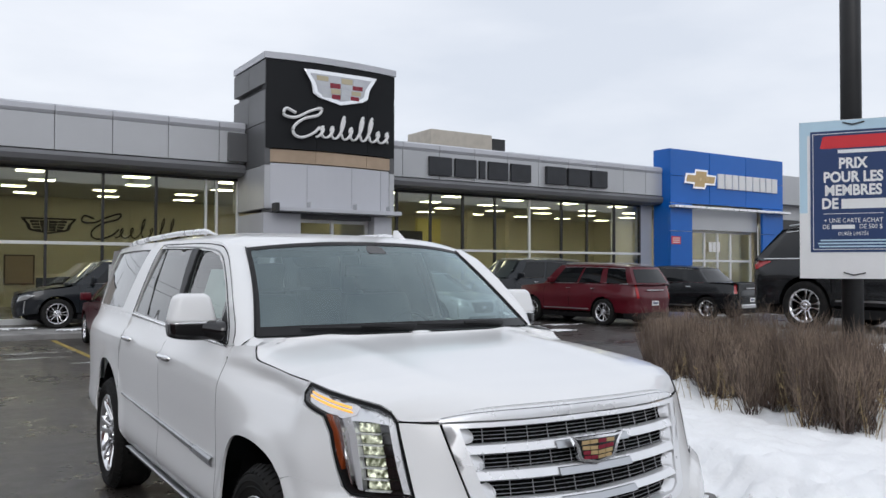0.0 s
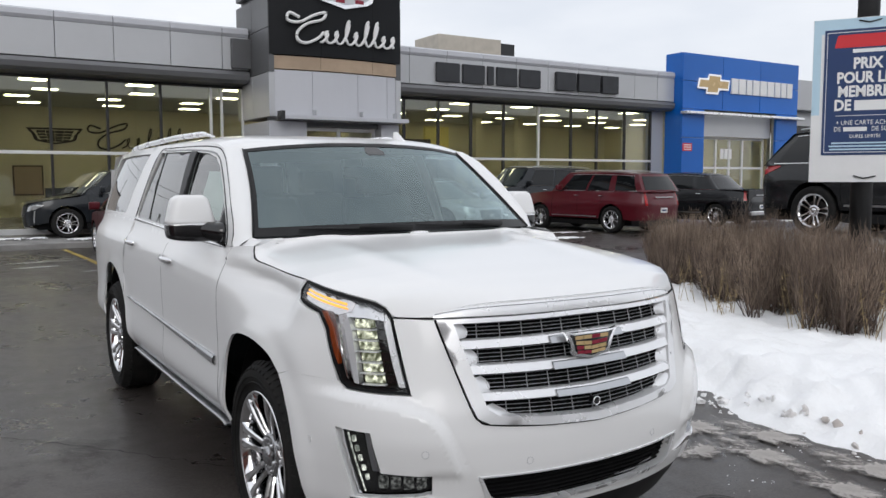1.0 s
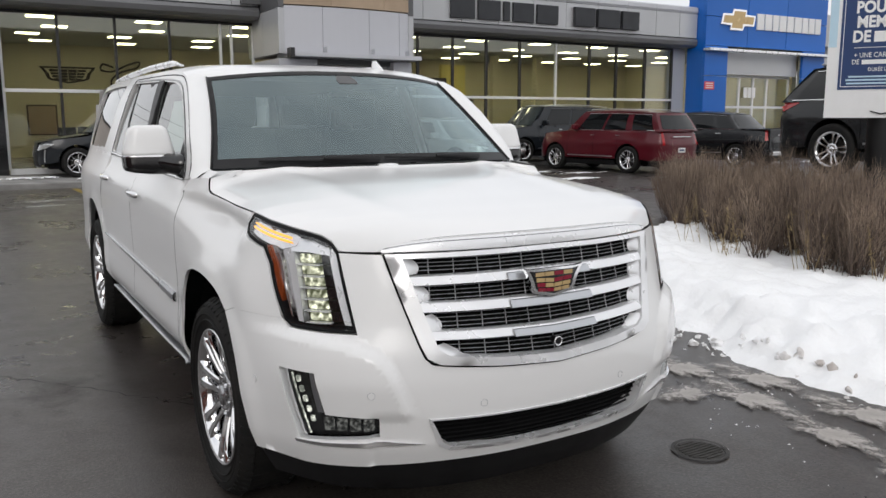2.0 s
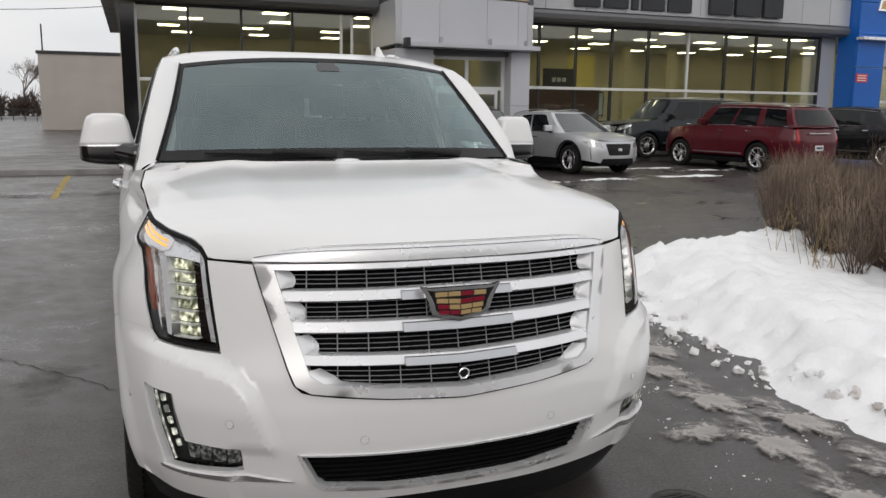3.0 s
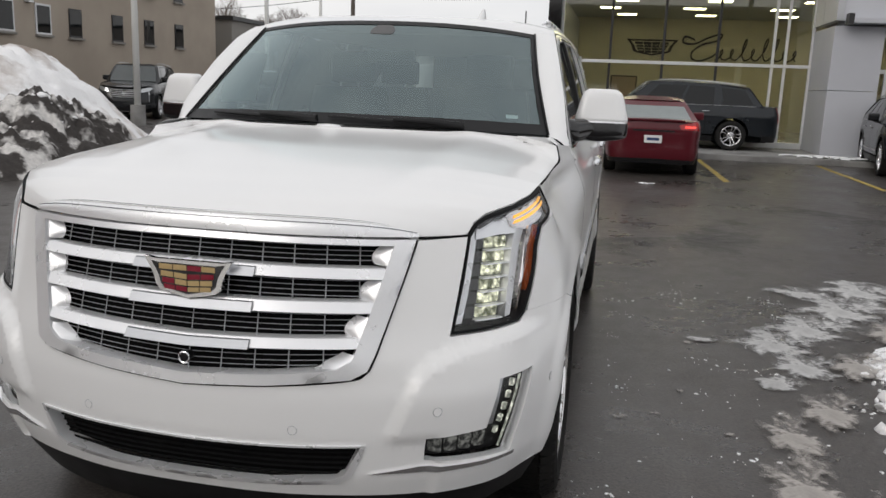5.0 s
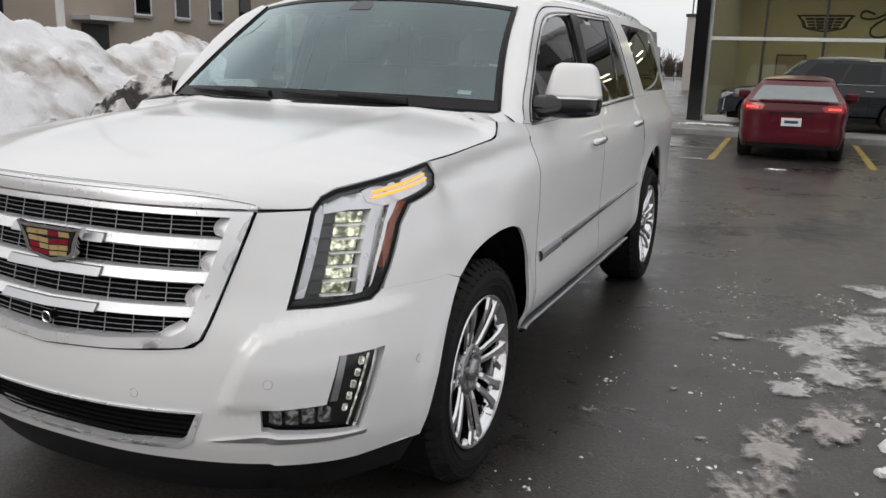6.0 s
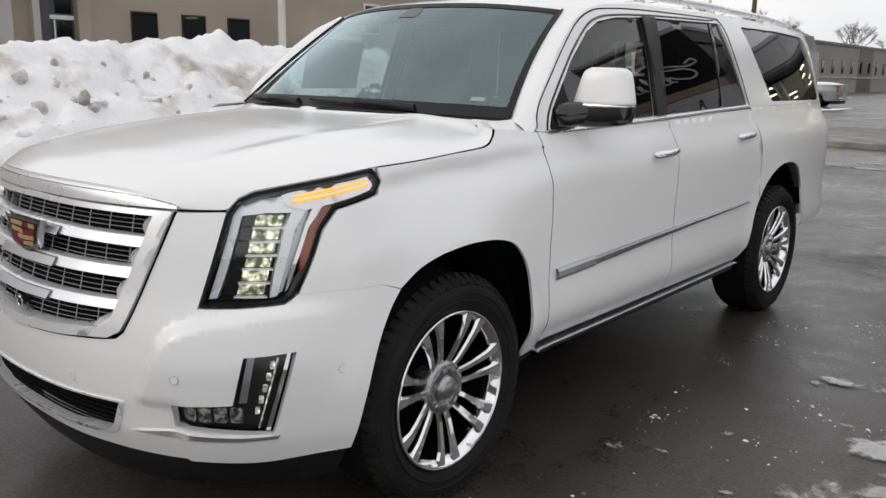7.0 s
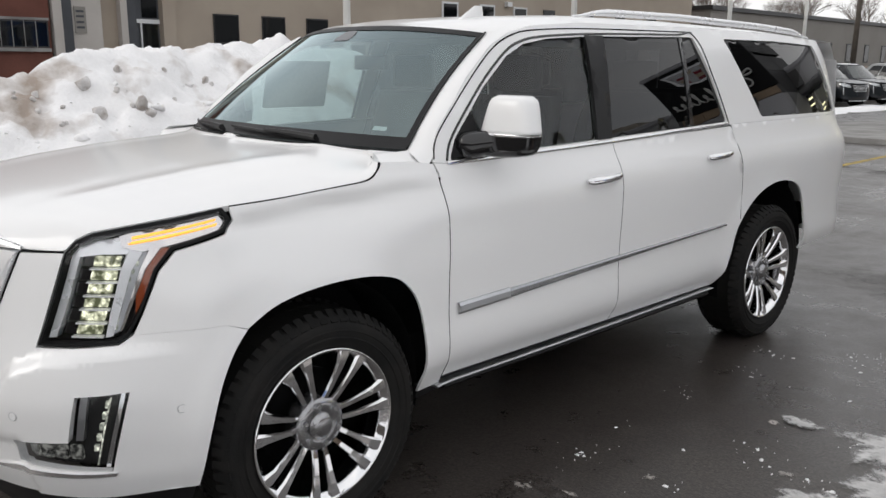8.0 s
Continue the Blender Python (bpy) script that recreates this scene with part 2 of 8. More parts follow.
BLUE = mat("blue_sign_panel", (0.004, 0.125, 0.52), 0.35, 0, 0.05, 0.8, 60, piece=0.05)
FRAME = mat("white_window_frame", (0.70, 0.71, 0.72), 0.4, 0.2, 0.05)
FRAME_DARK = mat("dark_window_frame", (0.035, 0.035, 0.037), 0.4, 0.3, 0.1)
SIGN_GREY = mat("dark_letter_metal", (0.045, 0.047, 0.052), 0.35, 0.5, 0.1)
SIGN_WHITE = mat("white_letter", (0.80, 0.80, 0.80), 0.4, 0, 0.03)
NAVY = mat("navy_print", (0.018, 0.045, 0.14), 0.5, 0, 0.04)
PALEBLUE = mat("pale_blue_print", (0.50, 0.68, 0.80), 0.5, 0, 0.05)
SIGN_RED = mat("red_print", (0.62, 0.03, 0.04), 0.5, 0, 0.04)
ROOM_WALL = mat("showroom_wall_paint", (0.60, 0.555, 0.40), 0.8, 0, 0.05)
ROOM_FLOOR = mat("showroom_floor", (0.30, 0.28, 0.25), 0.25, 0, 0.08)
ROOM_CEIL = mat("showroom_ceiling", (0.40, 0.41, 0.37), 0.8, 0, 0.05)
FURN = mat("dark_furniture", (0.08, 0.06, 0.05), 0.5, 0, 0.2)
STUCCO = mat("tan_stucco", (0.42, 0.36, 0.295), 0.85, 0, 0.08, 0.4, 50, bump=0.003, second=(0.36, 0.305, 0.25))
STUCCO_GREY = mat("grey_stucco", (0.27, 0.255, 0.235), 0.85, 0, 0.08, 0.4, 50, bump=0.003)
SLATE = mat("slate_cladding", (0.06, 0.065, 0.075), 0.6, 0, 0.1, 2, 40)
STUCCO_PALE = mat("pale_stucco", (0.50, 0.47, 0.44), 0.85, 0, 0.08, 1.2, 40)
BRICK = mat("red_brick", (0.155, 0.058, 0.042), 0.85, 0, 0.2, 1.5, 25, bump=0.004)
BARK = mat("bare_wood", (0.17, 0.135, 0.115), 0.9, 0, 0.25, 6, 60)
TWIG = mat("hedge_twigs", (0.36, 0.275, 0.205), 0.85, 0, 0.35, 2.2, 60, second=(0.14, 0.102, 0.077), spread=(0.36, 0.62))
STEM = mat("hedge_stems", (0.115, 0.082, 0.065), 0.85, 0, 0.35, 3, 60, second=(0.06, 0.043, 0.035))
STRAW = mat("dry_grass", (0.36, 0.27, 0.14), 0.85, 0, 0.3, 9, 60)
WOODPOLE = mat("weathered_pole", (0.10, 0.085, 0.07), 0.9, 0, 0.2, 3, 60)
POLE_WHITE = mat("white_pole_paint", (0.70, 0.70, 0.68), 0.5, 0, 0.06)
POLE_BLACK = mat("black_pole_paint", (0.015, 0.015, 0.016), 0.5, 0, 0.2)
TUBE = glow("ceiling_light_panel", (1.0, 0.90, 0.62), 11.0)
MURAL = mat("dark_mural_paint", (0.018, 0.015, 0.012), 0.7, 0, 0.1)



def glints(name, dim, lit, scale, strength):
    """A lit lens broken up by facets: bright and dim spots."""
    m = glow(name, lit, strength)
    n, l = m.node_tree.nodes, m.node_tree.links
    b = n["Principled BSDF"]
    b.inputs["Base Color"].default_value, b.inputs["Roughness"].default_value = (*dim, 1), 0.15
    tc, ns, ramp = n.new("ShaderNodeTexCoord"), n.new("ShaderNodeTexNoise"), n.new("ShaderNodeValToRGB")
    ns.inputs["Scale"].default_value, ns.inputs["Detail"].default_value = scale, 2
    l.new(tc.outputs["Object"], ns.inputs["Vector"])
    l.new(ns.outputs["Fac"], ramp.inputs["Fac"])
    e = ramp.color_ramp.elements
    e[0].position, e[0].color = 0.40, (*dim, 1)
    e[1].position, e[1].color = 0.66, (*lit, 1)
    mid = e.new(0.53)
    mid.color = (*[0.6 * a + 0.35 * c for a, c in zip(dim, lit)], 1)
    l.new(ramp.outputs["Color"], b.inputs["Emission Color"])
    return m


LED_CELL = glints("lit_led_cell", (0.05, 0.055, 0.03), (1.0, 1.0, 0.74), 48.0, 1.25)
LED_SMALL = glints("lit_led_strip", (0.12, 0.13, 0.11), (1.0, 1.0, 0.86), 60.0, 0.9)
# unlit fog cells: faint emission paints glints on the dark lens
FOG_CELL = glints("fog_cell_painted_glints", (0.02, 0.021, 0.020), (0.5, 0.5, 0.46), 70.0, 0.30)
PINKCHROME = mat("warm_chrome_frame", (0.86, 0.82, 0.81), 0.12, 0.9, 0.05, 20, 100)


def wispy(name, color, cut, gain, scale, rough=0.45):
    """Thin ice or slush that breaks up towards its rim and lets the ground show between."""
    m = mat(name, color, rough, 0, 0.2, 5, 60, bump=0.004, second=tuple(c * 0.7 for c in color), rvary=0.2)
    n, l = m.node_tree.nodes, m.node_tree.links
    out, b = n["Material Output"], n["Principled BSDF"]
    tc, ns, fine = n.new("ShaderNodeTexCoord"), n.new("ShaderNodeTexNoise"), n.new("ShaderNodeTexNoise")
    ns.inputs["Scale"].default_value, ns.inputs["Detail"].default_value, ns.inputs["Roughness"].default_value = scale, 8, 0.65
    fine.inputs["Scale"].default_value, fine.inputs["Detail"].default_value = scale * 9, 4
    l.new(tc.outputs["Object"], ns.inputs["Vector"])
    l.new(tc.outputs["Object"], fine.inputs["Vector"])
    sub, ln = n.new("ShaderNodeVectorMath"), n.new("ShaderNodeVectorMath")
    sub.operation, ln.operation = "SUBTRACT", "LENGTH"
    sub.inputs[1].default_value = (0.5, 0.5, 0.5)
    flat = n.new("ShaderNodeVectorMath")
    flat.operation, flat.inputs[1].default_value = "MULTIPLY", (1, 1, 0)
    l.new(tc.outputs["Generated"], sub.inputs[0])
    l.new(sub.outputs["Vector"], flat.inputs[0])
    l.new(flat.outputs["Vector"], ln.inputs[0])

    def op(kind, a, b_):
        q = n.new("ShaderNodeMath")
        q.operation = kind
        for k, v in enumerate((a, b_)):
            if isinstance(v, (int, float)):
                q.inputs[k].default_value = v
            else:
                l.new(v, q.inputs[k])
        return q.outputs["Value"]

    f = op("ADD", ns.outputs["Fac"], op("MULTIPLY", fine.outputs["Fac"], 0.22))
    f = op("SUBTRACT", f, op("MULTIPLY", op("POWER", op("MULTIPLY", ln.outputs["Value"], 2.0), 2.0), 0.28))
    f = op("MULTIPLY", op("SUBTRACT", f, cut), gain)
    cl = n.new("ShaderNodeClamp")
    l.new(f, cl.inputs["Value"])
    tr, mx = n.new("ShaderNodeBsdfTransparent"), n.new("ShaderNodeMixShader")
    l.new(cl.outputs["Result"], mx.inputs["Fac"])
    l.new(tr.outputs["BSDF"], mx.inputs[1])
    l.new(b.outputs["BSDF"], mx.inputs[2])
    l.new(mx.outputs["Shader"], out.inputs["Surface"])
    return m


ICE_THIN = wispy("wispy_ice", (0.58, 0.572, 0.566), 0.475, 8.0, 3.6)
SLUSH_THIN = wispy("wispy_slush", (0.47, 0.435, 0.405), 0.48, 7.0, 3.4)
DAMP = wispy("pale_dry_patch", (0.085, 0.080, 0.076), 0.54, 3.0, 0.9, 0.7)
# ---- building tools ----
from mathutils.geometry import delaunay_2d_cdt


def thing(name, label, category, m=None, group="", kind=""):
    ob = new(name)
    ob.empty_display_size = 0.1
    if m is not None:
        ob.matrix_basis = m
    return tagged(ob, label, category, group, kind)


def mesh_ob(name, bm, material, smooth=False, parent=None):
    me = bpy.data.meshes.new(name)
    bm.to_mesh(me)
    bm.free()
    me.materials.append(material)
    if smooth:
        me.polygons.foreach_set("use_smooth", [True] * len(me.polygons))
    ob = new(name, me)
    if parent is not None:
        ob.parent = parent
    return ob


def part(name, bm, material, parent, label="", smooth=False):
    ob = mesh_ob(name, bm, material, smooth, parent)
    if label:
        ob["label"] = label
    return ob


def box(x0, x1, y0, y1, z0, z1, bevel=0.0, bm=None):
    bm = bm or bmesh.new()
    r = bmesh.ops.create_cube(bm, size=1.0, matrix=Matrix.Translation(((x0 + x1) / 2, (y0 + y1) / 2, (z0 + z1) / 2)) @ Matrix.Diagonal((abs(x1 - x0), abs(y1 - y0), abs(z1 - z0), 1)))
    if bevel:
        es = list({e for v in r["verts"] for e in v.link_edges})
        bmesh.ops.bevel(bm, geom=es, offset=bevel, segments=2, affect="EDGES", profile=0.7)
    return bm


def rod(a, b, r0, r1=None, sides=8, bm=None, caps=True):
    """A tapered round bar from a to b."""
    bm = bm or bmesh.new()
    a, b = Vector(a), Vector(b)
    r1 = r0 if r1 is None else r1
    q = (b - a).to_track_quat("Z", "Y").to_matrix()
    rings = []
    for p, r in ((a, r0), (b, r1)):
        rings.append([bm.verts.new(p + q @ Vector((r * math.cos(k * math.tau / sides), r * math.sin(k * math.tau / sides), 0))) for k in range(sides)])
    for k in range(sides):
        bm.faces.new((rings[0][k], rings[0][(k + 1) % sides], rings[1][(k + 1) % sides], rings[1][k]))
    if caps:
        bm.faces.new(rings[0][::-1])
        bm.faces.new(rings[1])
    return bm


def tube(points, r, sides=8, bm=None):
    """A round tube along points."""
    bm = bm or bmesh.new()
    pts = [Vector(p) for p in points]
    rings = []
    for i, p in enumerate(pts):
        d = pts[min(i + 1, len(pts) - 1)] - pts[max(i - 1, 0)]
        q = d.to_track_quat("Z", "Y").to_matrix()
        rr = r[i] if isinstance(r, (list, tuple)) else r
        rings.append([bm.verts.new(p + q @ Vector((rr * math.cos(k * math.tau / sides), rr * math.sin(k * math.tau / sides), 0))) for k in range(sides)])
    for i in range(len(rings) - 1):
        for k in range(sides):
            bm.faces.new((rings[i][k], rings[i][(k + 1) % sides], rings[i + 1][(k + 1) % sides], rings[i + 1][k]))
    bm.faces.new(rings[0][::-1])
    bm.faces.new(rings[-1])
    return bm


def prism(outline, depth, m=None, bevel=0.0):
    """A flat shape (x, y) with thickness along z."""
    bm = bmesh.new()
    lo = [bm.verts.new((x, y, 0)) for x, y in outline]
    hi = [bm.verts.new((x, y, depth)) for x, y in outline]
    n = len(outline)
    bm.faces.new(lo[::-1])
    top = bm.faces.new(hi)
    for k in range(n):
        bm.faces.new((lo[k], lo[(k + 1) % n], hi[(k + 1) % n], hi[k]))
    if bevel:
        bmesh.ops.bevel(bm, geom=list(top.edges), offset=bevel, segments=2, affect="EDGES")
    bmesh.ops.recalc_face_normals(bm, faces=bm.faces)
    if m is not None:
        bmesh.ops.transform(bm, matrix=m, verts=bm.verts)
    return bm


def grid_sheet(fn, nu, nv, bm=None, loop=False):
    """A sheet of quads from fn(a, b), a and b from 0 to 1."""
    bm = bm or bmesh.new()
    vs = [[bm.verts.new(fn(i / nu, j / nv)) for j in range(nv + 1)] for i in range(nu + (0 if loop else 1))]
    for i in range(nu):
        for j in range(nv):
            bm.faces.new((vs[i][j], vs[(i + 1) % len(vs)][j], vs[(i + 1) % len(vs)][j + 1], vs[i][j + 1]))
    return bm


def dense(loop, step):
    out = []
    for k, p in enumerate(loop):
        q = loop[(k + 1) % len(loop)]
        n = max(1, int(math.hypot(q[0] - p[0], q[1] - p[1]) / step))
        out += [(p[0] + (q[0] - p[0]) * i / n, p[1] + (q[1] - p[1]) * i / n) for i in range(n)]
    return out


def rounded(loop, r, n=4):
    """The loop with each corner rounded by about r."""
    out, m = [], len(loop)
    for k in range(m):
        p, a, b = Vector(loop[k]), Vector(loop[k - 1]), Vector(loop[(k + 1) % m])
        if (p - a).angle(b - p) < 0.35:
            out.append(tuple(p))
            continue
        ra, rb = min(r, (a - p).length * 0.45), min(r, (b - p).length * 0.45)
        s, e = p + (a - p).normalized() * ra, p + (b - p).normalized() * rb
        out += [tuple((1 - t) ** 2 * s + 2 * t * (1 - t) * p + t * t * e) for t in (i / n for i in range(n + 1))]
    return out


def inside(p, loop):
    x, y, hit = p[0], p[1], False
    for k in range(len(loop)):
        (x0, y0), (x1, y1) = loop[k - 1], loop[k]
        if (y0 > y) != (y1 > y) and x < (x1 - x0) * (y - y0) / (y1 - y0) + x0:
            hit = not hit
    return hit


def skin(outline, fn, step=0.04, holes=(), rim=0.02, flip=False, bm=None, extra=()):
    """A curved panel: the outline (u, v), less the holes, triangulated and bent by fn(u, v, inward). rim: depth of its turned edge."""
    loops = [dense(outline, step)] + [dense(h, step) for h in holes]
    pts, edges = [], []
    for lp in loops:
        s = len(pts)
        pts += lp
        edges += [(s + k, s + (k + 1) % len(lp)) for k in range(len(lp))]
    us, vs = [p[0] for p in loops[0]], [p[1] for p in loops[0]]
    nb = len(pts)
    nu, nv = int((max(us) - min(us)) / step), int((max(vs) - min(vs)) / step)
    rimpts = np.array(pts)
    for i in range(1, nu + 1):
        for j in range(1, nv + 1):
            p = (min(us) + (i + (j % 2) * 0.5 - 0.25) * step, min(vs) + (j - 0.5) * step)
            if inside(p, loops[0]) and not any(inside(p, h) for h in loops[1:]):
                if np.min((rimpts[:nb, 0] - p[0]) ** 2 + (rimpts[:nb, 1] - p[1]) ** 2) > (0.45 * step) ** 2:
                    pts.append(p)
    pts += [p for p in extra if inside(p, loops[0]) and not any(inside(p, h) for h in loops[1:])]
    v2, _, f2, *_ = delaunay_2d_cdt([Vector(p) for p in pts], edges, [], 0, 1e-5)
    bm = bm or bmesh.new()
    keep = []
    for f in f2:
        c = ((v2[f[0]].x + v2[f[1]].x + v2[f[2]].x) / 3, (v2[f[0]].y + v2[f[1]].y + v2[f[2]].y) / 3)
        if inside(c, loops[0]) and not any(inside(c, h) for h in loops[1:]):
            keep.append(f)
    used = sorted({i for f in keep for i in f})
    at = {i: bm.verts.new(fn(v2[i].x, v2[i].y, 0.0)) for i in used}
    made = []
    for f in keep:
        try:
            made.append(bm.faces.new([at[i] for i in (f[::-1] if flip else f)]))
        except ValueError:
            pass
    if rim:
        for lp, sign in [(loops[0], 1)] + [(h, -1) for h in loops[1:]]:
            up = [bm.verts.new(fn(x, y, 0.0)) for x, y in lp]
            dn = [bm.verts.new(fn(x, y, rim)) for x, y in lp]
            for k in range(len(lp)):
                q = (up[k], up[(k + 1) % len(lp)], dn[(k + 1) % len(lp)], dn[k])
                bm.faces.new(q)
    return bm


def mirror_x(bm):
    """A mirrored copy of a mesh."""
    out = bm.copy()
    bmesh.ops.scale(out, vec=(-1, 1, 1), verts=out.verts)
    bmesh.ops.reverse_faces(out, faces=out.faces)
    return out


def both(name, bm, material, parent, label="", smooth=True):
    """A part and its mirrored twin on the other side."""
    other = mirror_x(bm)
    return part(name, bm, material, parent, label, smooth), part(name, other, material, parent, label, smooth)


def curve_through(ctrl, n=20):
    """A smooth line through the points, with its first and last as guides."""
    out = []
    for i in range(1, len(ctrl) - 2):
        p0, p1, p2, p3 = (np.array(p, float) for p in ctrl[i - 1:i + 3])
        for k in range(n):
            t = k / n
            out.append(0.5 * (2 * p1 + (p2 - p0) * t + (2 * p0 - 5 * p1 + 4 * p2 - p3) * t * t + (3 * p1 - p0 - 3 * p2 + p3) * t ** 3))
    out.append(np.array(ctrl[-2], float))
    return np.array(out)


def step_between(a, b, x):
    t = min(1.0, max(0.0, (x - a) / (b - a)))
    return t * t * (3 - 2 * t)


class Wrap:
    """A body's flank as a surface: u runs round the plan from the nose's middle, z up; profiles give the inset at each height."""

    def __init__(self, ctrl, front, fender, side, blends, arches=(), shape=None):
        self.shape = shape
        self.line = curve_through(ctrl)
        self.arc = np.concatenate([[0], np.cumsum(np.linalg.norm(np.diff(self.line, axis=0), axis=1))])
        tan = np.gradient(self.line, axis=0)
        tan /= np.linalg.norm(tan, axis=1)[:, None]
        self.out = np.stack([tan[:, 1], -tan[:, 0]], 1)
        self.tables = [np.array(t) for t in (front, fender, side)]
        self.blends, self.arches = blends, arches
        self.end = self.arc[-1]

    def inset(self, u, z):
        f, n, s = (self.smooth(t, z) for t in self.tables)
        a, b = step_between(*self.blends[0], u), step_between(*self.blends[1], u)
        flare = sum(h * (1 - step_between(r, r + 0.085, math.hypot(u - c, z - 0.45))) for c, r, h in self.arches)
        return (1 - a) * f + a * ((1 - b) * n + b * s) - flare + (self.shape(u, z) if self.shape else 0.0)

    @staticmethod
    def smooth(t, z):
        # average of nearby heights, so that the profile has no creases
        return float(np.mean([np.interp(z + d, t[:, 0], t[:, 1]) for d in (-0.016, -0.008, 0, 0.008, 0.016)]))

    def __call__(self, u, z, inward=0.0):
        a = abs(u)
        p = np.array([np.interp(a, self.arc, self.line[:, k]) for k in (0, 1)])
        n = np.array([np.interp(a, self.arc, self.out[:, k]) for k in (0, 1)])
        n /= np.linalg.norm(n)
        p = p - n * (self.inset(a, z) + inward)
        return Vector((p[0] if u >= 0 else -p[0], p[1], z))

    def u_at(self, y):
        """u on the flank where it passes y."""
        k = len(self.arc) // 6
        i = int(np.argmin(np.abs(self.line[k:-k, 1] - y))) + k
        return float(self.arc[i])


# ---- ground ----
bm = bmesh.new()
bmesh.ops.create_grid(bm, x_segments=8, y_segments=8, size=1500)
ground = tagged(mesh_ob("ground", bm, ASPHALT), "dark wet asphalt of a car park in winter", "ground", kind="structure")


def blotch(cx, cy, rx, ry, turn, seed, holes=0.35, n=26, z=0.005, thick=0.006):
    """A ragged flat patch of ice or slush: cells of a fine grid kept where a noise field is high."""
    bm = bmesh.new()
    c, s = math.cos(radians(turn)), math.sin(radians(turn))
    at = {}

    def field(a, b):
        r = math.hypot(a, b)
        return 1 - r + 0.9 * noise.fractal(Vector((a * 2.2 + seed * 7.3, b * 2.2, seed)), 1.0, 2.0, 4) - holes * 0.4

    def vert(i, j):
        if (i, j) not in at:
            a, b = i / n * 2 - 1, j / n * 2 - 1
            a, b = a + 0.03 * noise.noise(Vector((i * 3.1, j * 2.7, seed))), b + 0.03 * noise.noise(Vector((j * 3.3, i * 2.9, seed + 5)))
            x, y = a * rx, b * ry
            at[i, j] = bm.verts.new((cx + x * c - y * s, cy + x * s + y * c, z + thick * max(0.0, min(1.0, field(a, b) * 2))))
        return at[i, j]

    for i in range(n):
        for j in range(n):
            if field((i + 0.5) / n * 2 - 1, (j + 0.5) / n * 2 - 1) > 0.28:
                bm.faces.new((vert(i, j), vert(i + 1, j), vert(i + 1, j + 1), vert(i, j + 1)))
    return bm


def stuff(name, bm, material, label, category, smooth=True):
    return tagged(mesh_ob(name, bm, material, smooth), label, category, kind="stuff")


def film_patch(x, y, a, b, turn, z):
    """A thin sheet on the ground for ice, slush or a dried patch."""
    bm = grid_sheet(lambda p, q: (a * (2 * p - 1), b * (2 * q - 1), 0.0), 8, 8)
    return bm, pose(x, y, z, 0, 0, turn)


def lay(name, spec, material, label, category, z):
    for k, (x, y, a, b, turn) in enumerate(spec):
        bm, m = film_patch(x, y, a, b, turn, z + 0.0004 * k)
        stuff(name, bm, material, label, category).matrix_basis = m


lay("dry_patch", [(-3.0, 1.5, 2.2, 1.4, 20), (0.5, -4.0, 3.0, 1.6, 5), (4.5, 8.5, 3.5, 1.6, 0), (-4.5, 8, 3, 2.4, 40), (9, 10.5, 4, 1.6, 3), (-3, 13, 3, 1.5, 0), (1.8, 6.0, 2.2, 1.6, 70)], DAMP, "paler drying patch on the wet asphalt", "ground", 0.0010)
lay("ice_patch", [(2.22, 2.28, 0.34, 0.50, -40), (2.50, 2.70, 0.34, 0.62, -40), (2.85, 3.30, 0.40, 0.75, -38), (3.15, 4.00, 0.45, 0.60, -45), (2.30, 1.85, 0.26, 0.34, -30), (2.12, 1.50, 0.16, 0.22, -60), (1.74, 2.20, 0.15, 0.08, 10), (2.62, 3.75, 0.30, 0.30, 20)], ICE_THIN, "thin grey ice frozen on the wet asphalt", "ice", 0.006)
lay("slush_patch", [(2.02, 0.78, 0.18, 0.40, 0), (1.98, 0.25, 0.22, 0.50, -6), (1.88, -0.35, 0.20, 0.52, -8), (1.78, -0.92, 0.17, 0.48, -8), (1.66, -1.45, 0.16, 0.40, -14), (1.60, -0.15, 0.26, 0.18, 30), (2.28, 1.15, 0.20, 0.42, -20), (2.20, -0.15, 0.20, 0.50, 0), (2.18, -0.85, 0.22, 0.55, 4), (2.15, -1.6, 0.28, 0.7, 6), (2.62, 1.95, 0.20, 0.50, -28), (3.05, 2.75, 0.24, 0.70, -30), (3.55, 3.75, 0.5, 0.3, 48), (2.05, -2.6, 0.45, 1.0, 0)], SLUSH_THIN, "grey-brown trodden slush along the snow's edge", "slush", 0.0115)

# small crumbs of ice
bm = bmesh.new()
rng = random.Random(5)
spots = [(1.15 + rng.random() ** 0.8 * 1.5, -1.0 + rng.random() * 4.6) for _ in range(34)]
for k in range(520):
    cx, cy = spots[k % 34]
    near = k % 3 > 0
    x, y = (cx + rng.gauss(0, 0.07), cy + rng.gauss(0, 0.05)) if near else (1.15 + rng.random() ** 0.8 * 1.9, -1.6 + rng.random() * 5.5)
    s = 0.0022 + 0.012 * rng.random() ** 5
    m = Matrix.Translation((x, y, 0.001)) @ Euler((0, 0, rng.random() * 6)).to_matrix().to_4x4() @ Matrix.Diagonal((s, s * (0.3 + 0.7 * rng.random()), 0.003 + s * 0.12, 1))
    r = bmesh.ops.create_icosphere(bm, subdivisions=1, radius=1, matrix=m)
    for v in r["verts"]:
        v.co.x += rng.uniform(-0.4, 0.4) * s
        v.co.y += rng.uniform(-0.4, 0.4) * s
